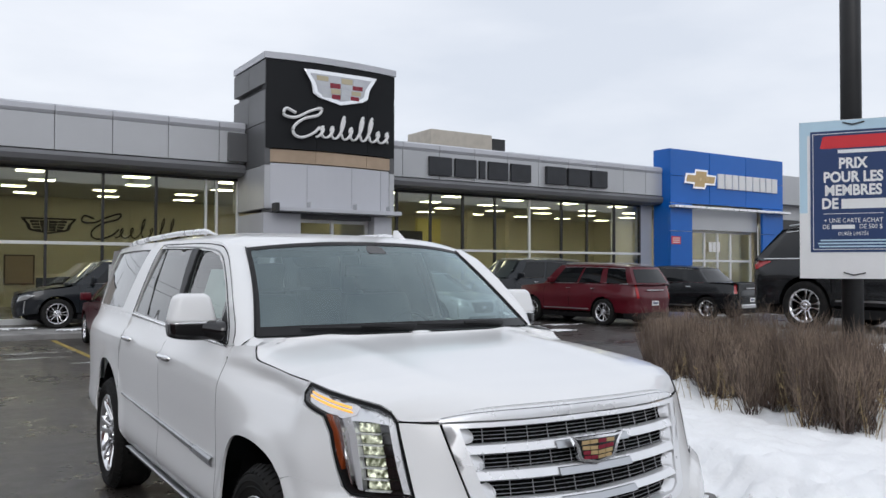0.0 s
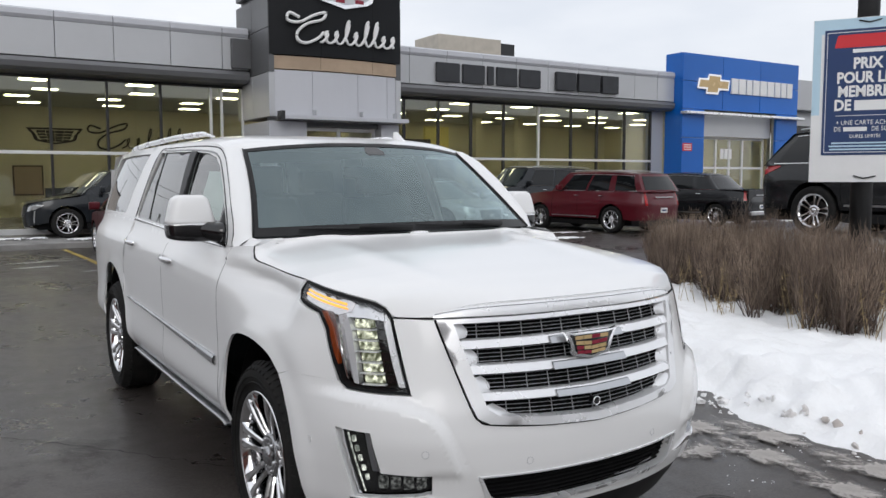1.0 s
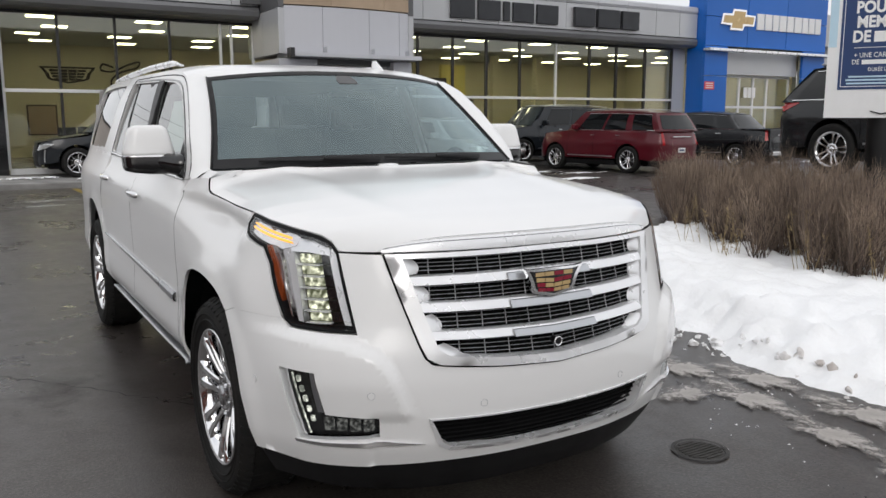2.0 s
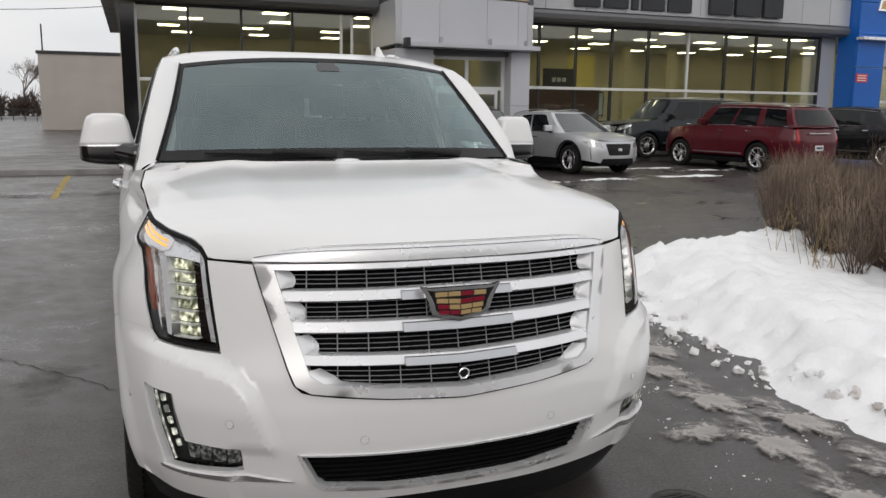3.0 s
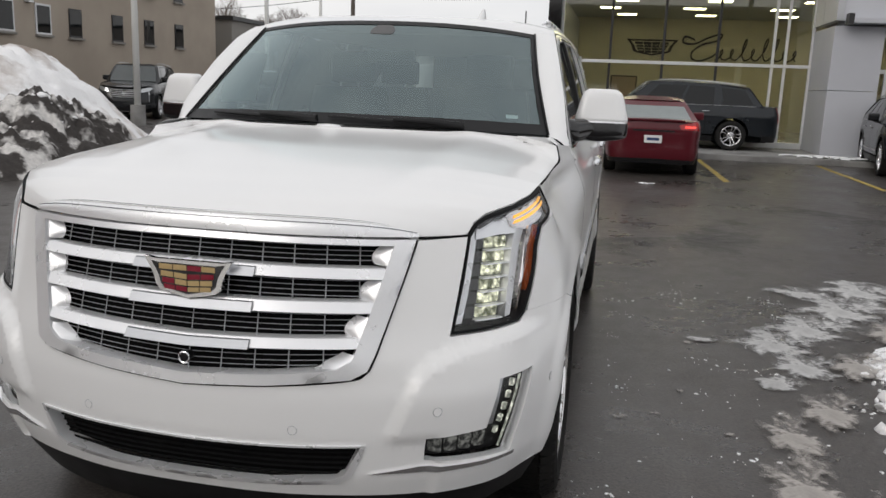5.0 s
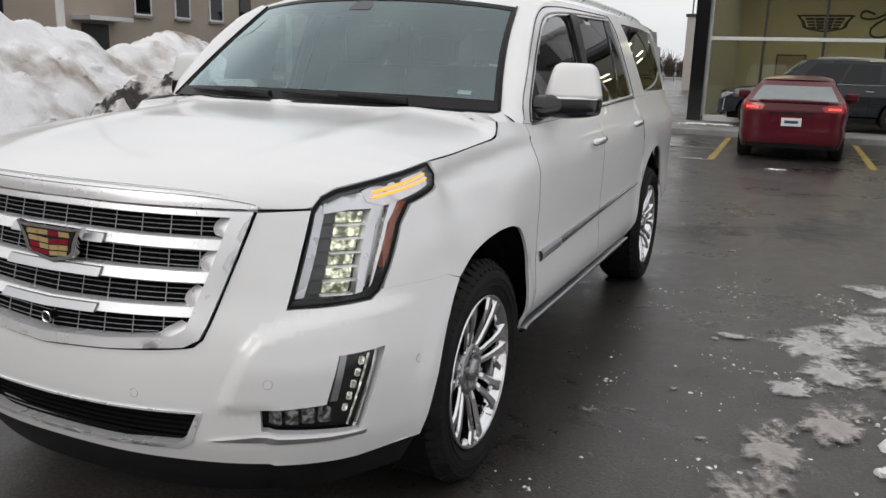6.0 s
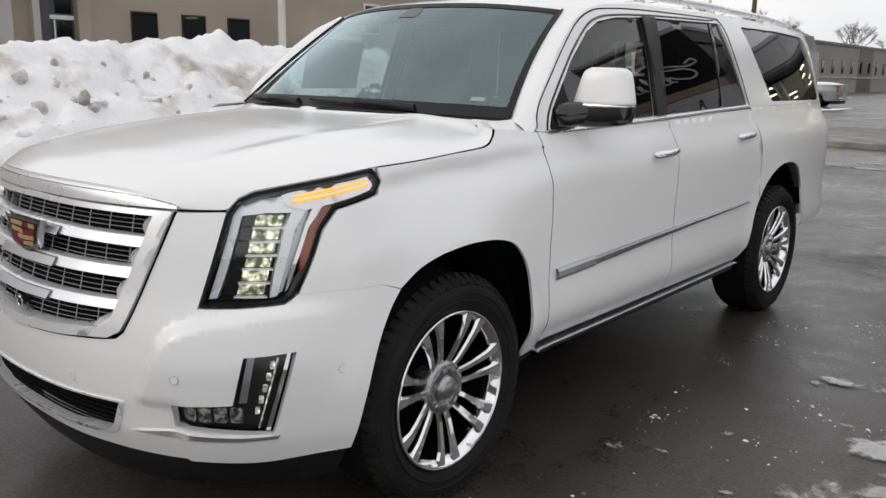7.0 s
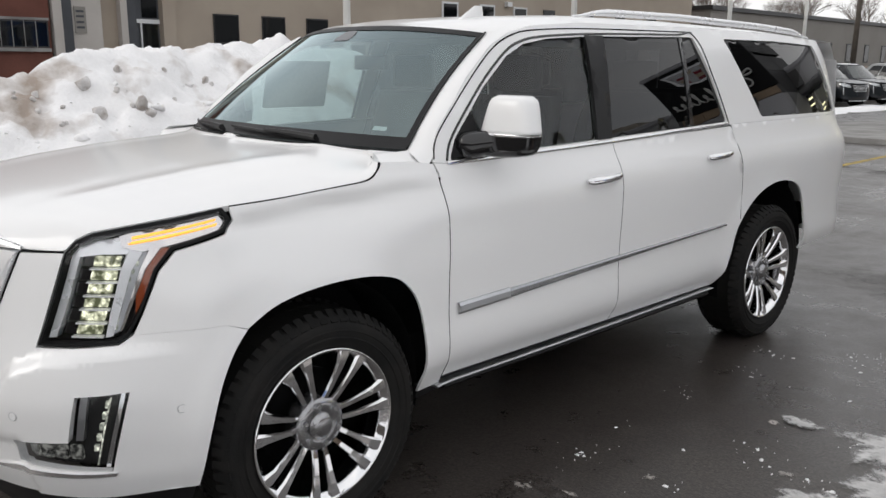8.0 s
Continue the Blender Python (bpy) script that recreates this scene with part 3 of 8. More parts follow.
for k, (x, y, s) in enumerate([(1.245, 0.757, 0.10), (1.9, 1.64, 0.11), (1.55, 1.2, 0.07), (1.35, 0.35, 0.06), (2.0, 0.95, 0.10), (1.65, 2.1, 0.05), (1.42, 0.86, 0.05), (1.75, 0.7, 0.05)]):
    stuff("snow_remnant", blotch(x, y, s, s * 0.6, 30 * k, k + 30, 0.3, 22, 0.002, 0.004), SLUSH_THIN, "small trodden scrap of snow on the asphalt", "snow")
stuff("ice_crumbs", bm, SNOW, "scattered white crumbs of ice on the asphalt", "ice")

# cracks in the asphalt
def crack(points, width, seed):
    bm, r, pts = bmesh.new(), random.Random(seed), []
    for (x0, y0), (x1, y1) in zip(points, points[1:]):
        n = max(2, int(math.hypot(x1 - x0, y1 - y0) / 0.06))
        pts += [(x0 + (x1 - x0) * i / n + r.uniform(-0.02, 0.02), y0 + (y1 - y0) * i / n + r.uniform(-0.02, 0.02)) for i in range(n)]
    prev = None
    for i, (x, y) in enumerate(pts):
        q = pts[min(i + 1, len(pts) - 1)]
        d = Vector((q[0] - x, q[1] - y)).normalized() if i + 1 < len(pts) else Vector((1, 0))
        w = width * (0.4 + r.random())
        pair = [bm.verts.new((x - d.y * w, y + d.x * w, 0.004)), bm.verts.new((x + d.y * w, y - d.x * w, 0.004))]
        if prev:
            bm.faces.new((prev[0], pair[0], pair[1], prev[1]))
        prev = pair
    return bm


for k, line in enumerate([[(-4.2, 3.6), (-1.9, 2.36), (-1.5, 1.94), (-0.86, 1.13), (-0.3, 0.6)], [(4.0, 9.5), (5.2, 9.2), (7.0, 9.8)], [(-5, 8.5), (-1.5, 9.0), (3, 8.4), (8, 8.9)]]):
    tagged(mesh_ob("asphalt_crack", crack(line, 0.0035, k), CRACK), "thin dark crack in the asphalt", "crack", kind="structure")

# manhole in front of the car
hole = thing("manhole_cover", "round cast iron manhole cover set in the asphalt", "manhole cover", pose(1.07, -0.78, 0))
part("frame", grid_sheet(lambda a, b: (math.cos(a * math.tau) * (0.115 + 0.02 * b), math.sin(a * math.tau) * (0.115 + 0.02 * b), 0.008), 40, 1, loop=True), IRON, hole)
bm = prism([(0.112 * math.cos(k * math.tau / 40), 0.112 * math.sin(k * math.tau / 40)) for k in range(40)], 0.006)
for k in range(-4, 5):
    w = math.sqrt(0.1 ** 2 - (k * 0.022) ** 2)
    part("rib", box(-w, w, k * 0.022 - 0.005, k * 0.022 + 0.005, 0.005, 0.010), IRON, hole)
part("cover", bm, IRON, hole)

# yellow bay lines in front of the showroom
for x0, y0, x1, y1 in [(0.51, 12.1, 0.35, 17.3), (3.06, 12.3, 2.98, 17.3), (-2.3, 12.1, -2.4, 17.3), (5.7, 12.3, 5.65, 17.3)]:
    w = 0.06
    bm = bmesh.new()
    n = 24
    for i in range(n):
        a, b = i / n, (i + 0.995) / n
        vs = [bm.verts.new((x0 + (x1 - x0) * t + s * (w + 0.008 * noise.noise(Vector((t * 40, x0, s)))), y0 + (y1 - y0) * t, 0.004)) for t, s in ((a, -1), (a, 1), (b, 1), (b, -1))]
        bm.faces.new(vs)
    tagged(mesh_ob("bay_line", bm, YELLOW), "worn yellow parking bay line on asphalt", "road marking", kind="structure")

# pavement along the showroom, one kerb high
bm = bmesh.new()
box(-6.0, 12.5, 17.6, 24.0, -0.2, 0.13, 0.02, bm)
tagged(mesh_ob("pavement", bm, CONCRETE), "grey concrete pavement with kerb before the showroom", "pavement", kind="structure")
bm = bmesh.new()
box(12.5, 60.0, 19.6, 24.0, -0.2, 0.13, 0.02, bm)
tagged(mesh_ob("pavement", bm, CONCRETE), "grey concrete pavement with kerb before the showroom", "pavement", kind="structure")
for k, (x, y, a, b) in enumerate([(-0.4, 19.3, 0.7, 0.25), (1.0, 18.3, 0.5, 0.2), (5.9, 18.2, 1.2, 0.3), (7.0, 17.9, 1.1, 0.25), (8.4, 17.8, 0.9, 0.2)]):
    stuff("snow_remnant", blotch(x, y, a, b, 0, k + 60, 0.3, 20, 0.134, 0.05), SNOW, "thin remnant of white snow on the pavement", "snow")
for k, (x, y, a, b) in enumerate([(-0.6, 13.2, 0.8, 0.1), (-0.5, 14.2, 0.9, 0.08), (0.2, 12.0, 0.3, 0.07), (1.6, 11.2, 0.2, 0.06), (7.0, 12.9, 1.4, 0.25), (9.5, 13.3, 1.0, 0.35), (12.0, 13.6, 1.8, 0.4), (13.0, 16.4, 1.2, 0.3), (14.0, 15.4, 1.0, 0.2), (11.6, 17.0, 1.0, 0.3), (26.0, 16.0, 2.0, 0.4), (23.0, 16.2, 1.5, 0.35)]):
    stuff("snow_remnant", blotch(x, y, a, b, 3, k + 80, 0.5, 20, 0.004, 0.02), SNOW if k > 2 else ICE, "thin remnant of snow on the asphalt", "snow")

for k, (x, y, a, b, turn) in enumerate([(-12.8, 28.3, 1.3, 0.8, 20), (-10.6, 28.2, 1.2, 0.6, 30), (-9.6, 29.4, 0.8, 0.8, 0), (-11.2, 23.9, 1.1, 0.5, 40), (-14.6, 33.0, 1.2, 0.8, 0), (-8.9, 21.4, 0.6, 0.35, 50)]):
    stuff("snow_remnant", blotch(x, y, a, b, turn, k + 120, 0.2, 24, 0.004, 0.03), SNOW, "thin remnant of snow beside the parked cars", "snow")


# ---- snow ----
def heap(name, x0, x1, y0, y1, step, height, material, label):
    """A snow body as a height sheet over the ground; nothing where height() is under the ground."""
    nx, ny = int((x1 - x0) / step), int((y1 - y0) / step)
    h = [[height(x0 + i * step, y0 + j * step) for j in range(ny + 1)] for i in range(nx + 1)]
    bm, at = bmesh.new(), {}

    def vert(i, j):
        if (i, j) not in at:
            at[i, j] = bm.verts.new((x0 + i * step, y0 + j * step, max(-0.03, h[i][j])))
        return at[i, j]

    for i in range(nx):
        for j in range(ny):
            if max(h[i][j], h[i + 1][j], h[i][j + 1], h[i + 1][j + 1]) > 0:
                bm.faces.new((vert(i, j), vert(i + 1, j), vert(i + 1, j + 1), vert(i, j + 1)))
    return stuff(name, bm, material, label, "snow")


EDGE = curve_through([(4.2, -12), (3.9, -8), (3.1, -3.0), (2.55, -1.8), (2.34, -0.8), (2.38, 0.1), (2.43, 0.6), (2.47, 1.1), (2.58, 1.6), (2.82, 2.25), (3.22, 3.05), (3.6, 3.8), (4.3, 4.5), (6.0, 4.9), (9.0, 5.5), (14, 6.5), (20, 7.2), (24, 7.5)], 6)


def island(x, y):
    p = np.array((x, y))
    d = np.linalg.norm(EDGE - p, axis=1)
    i = int(d.argmin())
    t = EDGE[min(i + 1, len(EDGE) - 1)] - EDGE[max(i - 1, 0)]
    s = (t[1] * (x - EDGE[i][0]) - t[0] * (y - EDGE[i][1])) / (np.linalg.norm(t) + 1e-9)
    s += 0.24 * noise.fractal(Vector((x * 1.3, y * 1.3, 2)), 1.0, 2.0, 4) + 0.10 * noise.noise(Vector((x * 5, y * 5, 4))) + 0.06 * noise.noise(Vector((x * 12, y * 12, 7)))
    lump = 0.05 * noise.fractal(Vector((x * 2.6, y * 2.6, 9)), 1.0, 2.0, 4) + 0.035 * noise.fractal(Vector((x * 7, y * 7, 3)), 0.8, 2.0, 3) * (1.4 - step_between(0.4, 2.5, s))
    ridge = 0.10 * math.exp(-((s - 0.7) / 0.45) ** 2)
    return -0.02 + 0.24 * step_between(0.0, 1.3, s) + ridge + lump * step_between(0, 0.5, s) - (0.3 if s < -0.05 else 0)


heap("snow_island", 2.0, 8.0, -3.0, 6.4, 0.045, island, SNOW, "soft white snow lying on a planted island")
heap("snow_island", 7.98, 22.0, -3.0, 9.0, 0.2, island, SNOW, "soft white snow lying on a planted island")
heap("snow_island", 2.0, 8.0, -12.0, -2.98, 0.2, island, SNOW, "soft white snow lying on a planted island")


rng = random.Random(31)
bm = bmesh.new()
for _ in range(90):
    k = rng.randrange(18, 48)
    p = EDGE[k] + (EDGE[k + 1] - EDGE[k]) * rng.random()
    x, y = p[0] + rng.uniform(-0.04, 0.3), p[1] + rng.uniform(-0.1, 0.1)
    s = 0.010 + 0.030 * rng.random() ** 2.5
    z = max(0.0, island(x, y))
    m = Matrix.Translation((x, y, z + s * 0.15)) @ Euler((rng.random() * 3, rng.random() * 3, rng.random() * 6)).to_matrix().to_4x4() @ Matrix.Diagonal((s * 1.3, s, s * 0.6, 1))
    r = bmesh.ops.create_icosphere(bm, subdivisions=2, radius=1, matrix=m)
    for v in r["verts"]:
        v.co += Vector((noise.noise(v.co * (1.2 / s)), noise.noise(v.co * (1.2 / s) + Vector((7, 0, 0))), noise.noise(v.co * (1.2 / s) + Vector((0, 9, 0))))) * s * 0.7
stuff("edge_lumps", bm, SNOW_OLD, "small dirty lumps along the snow's edge", "snow")


def bank(x, y):
    """The ploughed ridge across the lot."""
    ax = -10.6 - 0.10 * (y - 6)
    side = x - ax
    along = step_between(-1.2, 4.0, y) * (1 - step_between(12.4, 16.2, y)) * (1 - 0.14 * math.exp(-((y - 10.1) / 0.7) ** 2))
    w = 2.3 if side > 0 else 3.0
    r = max(0.0, 1 - abs(side) / (w * (0.6 + 0.4 * along)))
    base = 1.97 * along * (r ** 0.72) * (1 + 0.05 * math.sin(y * 1.1))
    n = noise.fractal(Vector((x * 0.9, y * 0.9, 1)), 1.0, 2.0, 4) * 0.15 + abs(noise.noise(Vector((x * 1.6, y * 1.6, 3)))) * 0.20 - 0.16 * max(0.0, noise.noise(Vector((x * 3.1, y * 3.1, 12)))) - 0.10 * abs(noise.noise(Vector((x * 5.5, y * 5.5, 14))))
    near, cells = noise.voronoi(Vector((x * 1.5, y * 1.5, 0)))
    pit = max(0.0, 1 - near[0] / 0.30) * (math.sin(cells[0].x * 91.7 + cells[0].y * 37.3) > 0.1)
    n += 0.05 * noise.fractal(Vector((x * 4.2, y * 4.2, 21)), 0.9, 2.0, 3) - 0.17 * step_between(0.0, 0.8, pit)
    return base + n * min(1, base * 1.2) - 0.05


heap("snow_bank", -15, -6.8, -7.0, 16.5, 0.075, bank, SNOW_OLD, "high ploughed bank of old lumpy snow")


def spill(x, y):
    d = 1 - math.hypot((x + 8.2 + 0.1 * (y - 8)) / 1.5, (y - 8.8) / 2.9)
    n = noise.fractal(Vector((x * 1.6, y * 1.6, 6)), 0.8, 2.0, 6) * 0.26 + abs(noise.noise(Vector((x * 4, y * 4, 8)))) * 0.16 + abs(noise.noise(Vector((x * 9, y * 9, 18)))) * 0.10
    return (1.15 * d ** 0.8 + n * min(1, d * 3) - 0.03) if d > 0 else -0.1


heap("dirty_snow", -10.2, -6.4, 5.2, 12.2, 0.042, spill, SNOW_DIRT, "black gritty ploughed snow spilling from the bank")
rng = random.Random(11)
bm = bmesh.new()
for _ in range(240):
    y = rng.uniform(-2.0, 13.0)
    x = rng.uniform(-9.9, -7.4)
    z = max(bank(x, y), spill(x, y), 0.0)
    if z < 0.05:
        continue
    s = 0.02 + 0.10 * rng.random() ** 4
    m = Matrix.Translation((x, y, z - s * 0.1)) @ Euler((rng.random() * 0.5, rng.random() * 0.5, rng.random() * 6)).to_matrix().to_4x4() @ Matrix.Diagonal((s * 1.2, s, s * 0.55, 1))
    r = bmesh.ops.create_icosphere(bm, subdivisions=2, radius=1, matrix=m)
    for v in r["verts"]:
        v.co += Vector((noise.noise(v.co * (1.2 / s)), noise.noise(v.co * (1.2 / s) + Vector((7, 0, 0))), noise.noise(v.co * (1.2 / s) + Vector((0, 9, 0))))) * s * 0.42
stuff("snow_lumps", bm, SNOW_OLD, "broken lumps of grey snow on the bank", "snow")
SNOW_CLOD = mat("grey_snow_clod", (0.64, 0.62, 0.61), 0.8, 0, 0.2, 6, 40, bump=0.01, second=(0.34, 0.30, 0.27), spread=(0.48, 0.72))
bm = bmesh.new()
for _ in range(26):
    y, x = rng.uniform(1.2, 6.2), rng.uniform(-10.0, -8.7)
    s = 0.035 + 0.085 * rng.random() ** 2
    m = Matrix.Translation((x, y, bank(x, y) + s * 0.15)) @ Euler((rng.random() * 3, rng.random() * 3, rng.random() * 6)).to_matrix().to_4x4() @ Matrix.Diagonal((s * 1.2, s, s * 0.75, 1))
    r = bmesh.ops.create_icosphere(bm, subdivisions=2, radius=1, matrix=m)
    for v in r["verts"]:
        v.co += Vector((noise.noise(v.co * (1.2 / s)), noise.noise(v.co * (1.2 / s) + Vector((7, 0, 0))), noise.noise(v.co * (1.2 / s) + Vector((0, 9, 0))))) * s * 0.4
stuff("snow_clods", bm, SNOW_CLOD, "rounded dirty clods lying on the snow bank", "snow")


def berm(x, y):
    return 0.16 * (1 - abs(x + 9.6) / 1.0) * (1 - abs(y - 28) / 16) + 0.10 * noise.fractal(Vector((x * 1.2, y * 0.6, 5)), 1.0, 2.0, 3) if abs(x + 9.6) < 1.0 and abs(y - 28) < 16 else -0.1


heap("snow_berm", -10.7, -8.5, 12, 44, 0.15, berm, SNOW, "low strip of snow along the far bays")

# ---- the dealership ----
YG = 21.4
GRP = "dealership facade"


def plate(name, x0, x1, y0, y1, z0, z1, material, parent, bevel=0.012, label=""):
    return part(name, box(x0, x1, y0, y1, z0, z1, bevel), material, parent, label)


def glazed_wall(name, xs, z_low, z_mid, z_top, dark_at=(), label=""):
    """A storefront: panes between mullions, a pale transom and sill."""
    w = thing(name, label, "shop window", pose(0, YG, 0), kind="structure")
    for k, (a, b) in enumerate(zip(xs, xs[1:])):
        for z0, z1 in ((z_low, z_mid), (z_mid, z_top)):
            p = part("pane", box(a + 0.03, b - 0.03, 0.0, 0.012, z0 + 0.03, z1 - 0.03), GLASS_SHOP, w)
            p.visible_shadow = False
    for k, x in enumerate(xs):
        pale = k in dark_at
        part("mullion", box(x - 0.035, x + 0.035, -0.05, 0.07, z_low, z_top, 0.006), FRAME if pale else FRAME_DARK, w)
    part("transom", box(xs[0], xs[-1], -0.07, 0.05, z_mid - 0.045, z_mid + 0.045, 0.006), FRAME, w)
    part("head_frame", box(xs[0], xs[-1], -0.052, 0.072, z_top - 0.04, z_top + 0.04), FRAME_DARK, w)
    part("window_sill", box(xs[0], xs[-1], -0.09, 0.1, z_low - 0.13, z_low + 0.03, 0.01), FRAME, w)
    return w


glazed_wall("window_1", [-0.75, 0.64, 2.11, 3.58, 5.05, 5.38, 6.03], 0.26, 2.37, 4.42, (0, 4, 5, 6), "tall showroom glazing with dark mullions and a pale transom")
glazed_wall("window_2", [10.3, 11.74, 13.13, 14.53, 16.0, 17.66, 19.3, 20.67, 22.2, 23.7], 0.26, 2.37, 4.42, (5,), "tall showroom glazing with dark mullions and a pale transom")

front = thing("dealership_wall", "grey panelled dealership building with a flat roof", "building", pose(0, 0, 0), kind="structure")
# corner pillar and flank
part("corner_pillar", box(-1.16, -0.79, YG - 0.25, YG + 0.5, 0.13, 4.36), GLOSSBLACK, front)
part("flank_wall", box(-1.15, -0.95, YG + 0.5, 46, 0, 4.4), PANEL_GREY, front)
part("rear_wall", box(-1.3, 60, 45.7, 46, 0, 6.0), PANEL_GREY, front)
part("end_wall", box(23.75, 24.45, YG - 0.02, YG + 0.3, 0.13, 4.5), PANEL_GREY, front)
part("far_wall", box(32.2, 60, YG, YG + 0.3, 0.0, 4.9), PANEL_GREY, front)
for k in range(6):
    part("far_window", box(33 + k * 4, 36.2 + k * 4, YG - 0.03, YG + 0.02, 1.0, 4.2), AUTO_GLASS, front)
part("roof", box(-1.9, 60, YG - 0.2, 46, 5.62, 5.75), CONCRETE, front)
part("roof_edge", box(32.2, 60, YG - 0.6, YG + 0.3, 4.9, 6.3), PANEL_GREY, front)


def fascia(x0, x1, seams, y, z0, z1):
    """The band over the glass: panels, a rounded lower lip and a pale cap."""
    f = thing("fascia", "pale grey metal fascia with rounded cap and dark lower lip", "fascia", pose(0, 0, 0), kind="structure")
    cuts = [x0] + seams + [x1]
    for a, b in zip(cuts, cuts[1:]):
        part("panel", box(a + 0.008, b - 0.008, y, y + 0.12, z0 + 0.008, z1 - 0.30, 0.01), PANEL_GREY, f)
        cap = [(y + 0.02, z1 - 0.285), (y - 0.03, z1 - 0.20), (y - 0.02, z1 - 0.06), (y + 0.10, z1), (y + 0.5, z1), (y + 0.5, z1 - 0.2)]
        part("cap", prism([(p[1], p[0]) for p in cap], b - a - 0.016, Matrix(((0, 0, 1, a + 0.008), (0, 1, 0, 0), (1, 0, 0, 0), (0, 0, 0, 1)))), PANEL_LIGHT, f)
    lip = [(y + 0.11, z0), (y - 0.02, z0 - 0.03), (y - 0.07, z0 - 0.14), (y - 0.03, z0 - 0.28), (y + 0.12, z0 - 0.36), (YG + 0.08, z0 - 0.38), (YG + 0.08, z0)]
    part("lip", prism([(p[1], p[0]) for p in lip], x1 - x0, Matrix(((0, 0, 1, x0), (0, 1, 0, 0), (1, 0, 0, 0), (0, 0, 0, 1)))), FASCIA_LIP, f)
    part("backing", box(x0, x1, y + 0.121, y + 0.5, z0, z1 - 0.16), PANEL_DARK, f)
    return f


fascia(-1.95, 6.0, [0.73, 2.2, 3.72, 5.2], 20.6, 4.85, 6.11)
fascia(10.3, 24.4, [11.6, 13.1, 14.6, 16.1, 17.6, 19.1, 20.6, 22.1, 23.4], 20.75, 4.84, 6.09)

# letters on the band: plain dark bars in place of the brand names
def bars(name, x, y, z, widths, h, material, label, tilt=0.0, depth=0.1, gap=0.14):
    """A brand's lettering as a row of plain blocks."""
    t = thing(name, label, "sign", pose(x, y, z))
    c = 0
    for w in widths:
        part("block", box(c, c + w, -depth, 0, tilt * c, tilt * c + h, 0.02), material, t)
        c += w + gap
    return t


bars("band_sign", 12.62, 20.74, 4.97, [0.95, 0.92, 0.26, 0.90, 0.95], 0.66, SIGN_GREY, "dark grey metal blocks of a maker's name on the fascia")
bars("band_sign", 17.9, 20.74, 4.97, [0.95, 1.08, 0.85], 0.68, SIGN_GREY, "dark grey metal blocks of a maker's name on the fascia", depth=0.16)

# entrance tower
tower = thing("entrance_tower", "entrance tower with black sign face over pale grey panels", "tower", pose(0, 0, 0), kind="structure")
TX0, TX1, TY = 6.05, 10.28, 19.0


def bow(x):
    return 0.22 * (1 - ((x - (TX0 + TX1) / 2) / ((TX1 - TX0) / 2)) ** 2)


def bowed(x0, x1, z0, z1, y, thick, bulge=1.0):
    """A panel with a gently bowed front."""
    def fn(a, b):
        return (x0 + (x1 - x0) * a, y - bulge * bow(x0 + (x1 - x0) * a), z0 + (z1 - z0) * b)
    bm = grid_sheet(fn, 6, 1)
    r = bmesh.ops.extrude_face_region(bm, geom=list(bm.faces))
    for v in r["geom"]:
        if isinstance(v, bmesh.types.BMVert):
            v.co.y += thick
    bmesh.ops.recalc_face_normals(bm, faces=bm.faces)
    return bm


XS = [TX0, 7.55, 9.25, TX1]
for a, b in zip(XS, XS[1:]):
    part("sign_panel", bowed(a + 0.004, b - 0.004, 5.17, 7.75, TY, 0.3), SIGN_BLACK, tower, "black panel")
    part("tan_band", bowed(a + 0.006, b - 0.006, 4.77, 5.14, TY + 0.05, 0.3), TAN, tower, "tan stone band")
for a, b in zip([TX0, 7.3, 8.75, 9.8], [7.3, 8.75, 9.8, TX1]):
    part("panel", bowed(a + 0.006, b - 0.006, 3.42, 4.74, TY + 0.08, 0.3), PANEL_LIGHT, tower)
part("cap", bowed(TX0 - 0.05, TX1 + 0.05, 7.76, 7.95, TY - 0.04, 2.8), PANEL_LIGHT, tower)
part("core", box(TX0 + 0.15, TX1 - 0.15, TY + 0.35, 21.8, 3.45, 7.72), PANEL_DARK, tower)
for z0, z1 in ((3.42, 4.66), (4.68, 5.9), (5.92, 6.85), (7.04, 7.72)):
    for y0, y1 in ((TY + 0.02, 20.4), (20.42, 21.8)):
        part("side_panel", box(TX0 - 0.02, TX0 + 0.15, y0, y1, z0, z1, 0.006), PANEL_DARK if z0 > 4.66 else PANEL_GREY, tower)
    part("far_side_panel", box(TX1 - 0.15, TX1 + 0.02, TY + 0.02, 21.8, z0, z1, 0.006), PANEL_DARK if z0 > 4.66 else PANEL_GREY, tower)
part("neck", box(5.45, TX0 - 0.03, 20.45, 21.2, 4.9, 5.75), PANEL_DARK, tower, "dark return beside the fascia")
for x0, x1 in ((TX0, 7.2), (9.66, TX1)):
    for z0, z1 in ((0.13, 1.74), (1.75, 3.3)):
        part("pier", box(x0, x1, TY + 0.12, 21.5, z0, z1, 0.01), PANEL_LIGHT, tower)
part("canopy", box(6.28, 10.36, TY - 0.38, TY + 0.9, 3.34, 3.46, 0.01), PANEL_LIGHT, tower, "thin projecting canopy")
part("canopy_end", box(6.22, 6.34, TY - 0.40, TY - 0.1, 3.30, 3.56), FRAME_DARK, tower)
for x in (7.3, 8.8, 9.95):
    part("canopy_fin", box(x, x + 0.02, TY - 0.36, TY - 0.1, 3.44, 3.62), PANEL_GREY, tower)
part("door_head", box(7.2, 9.66, TY + 0.35, TY + 0.8, 3.18, 3.32), PANEL_DARK, tower)

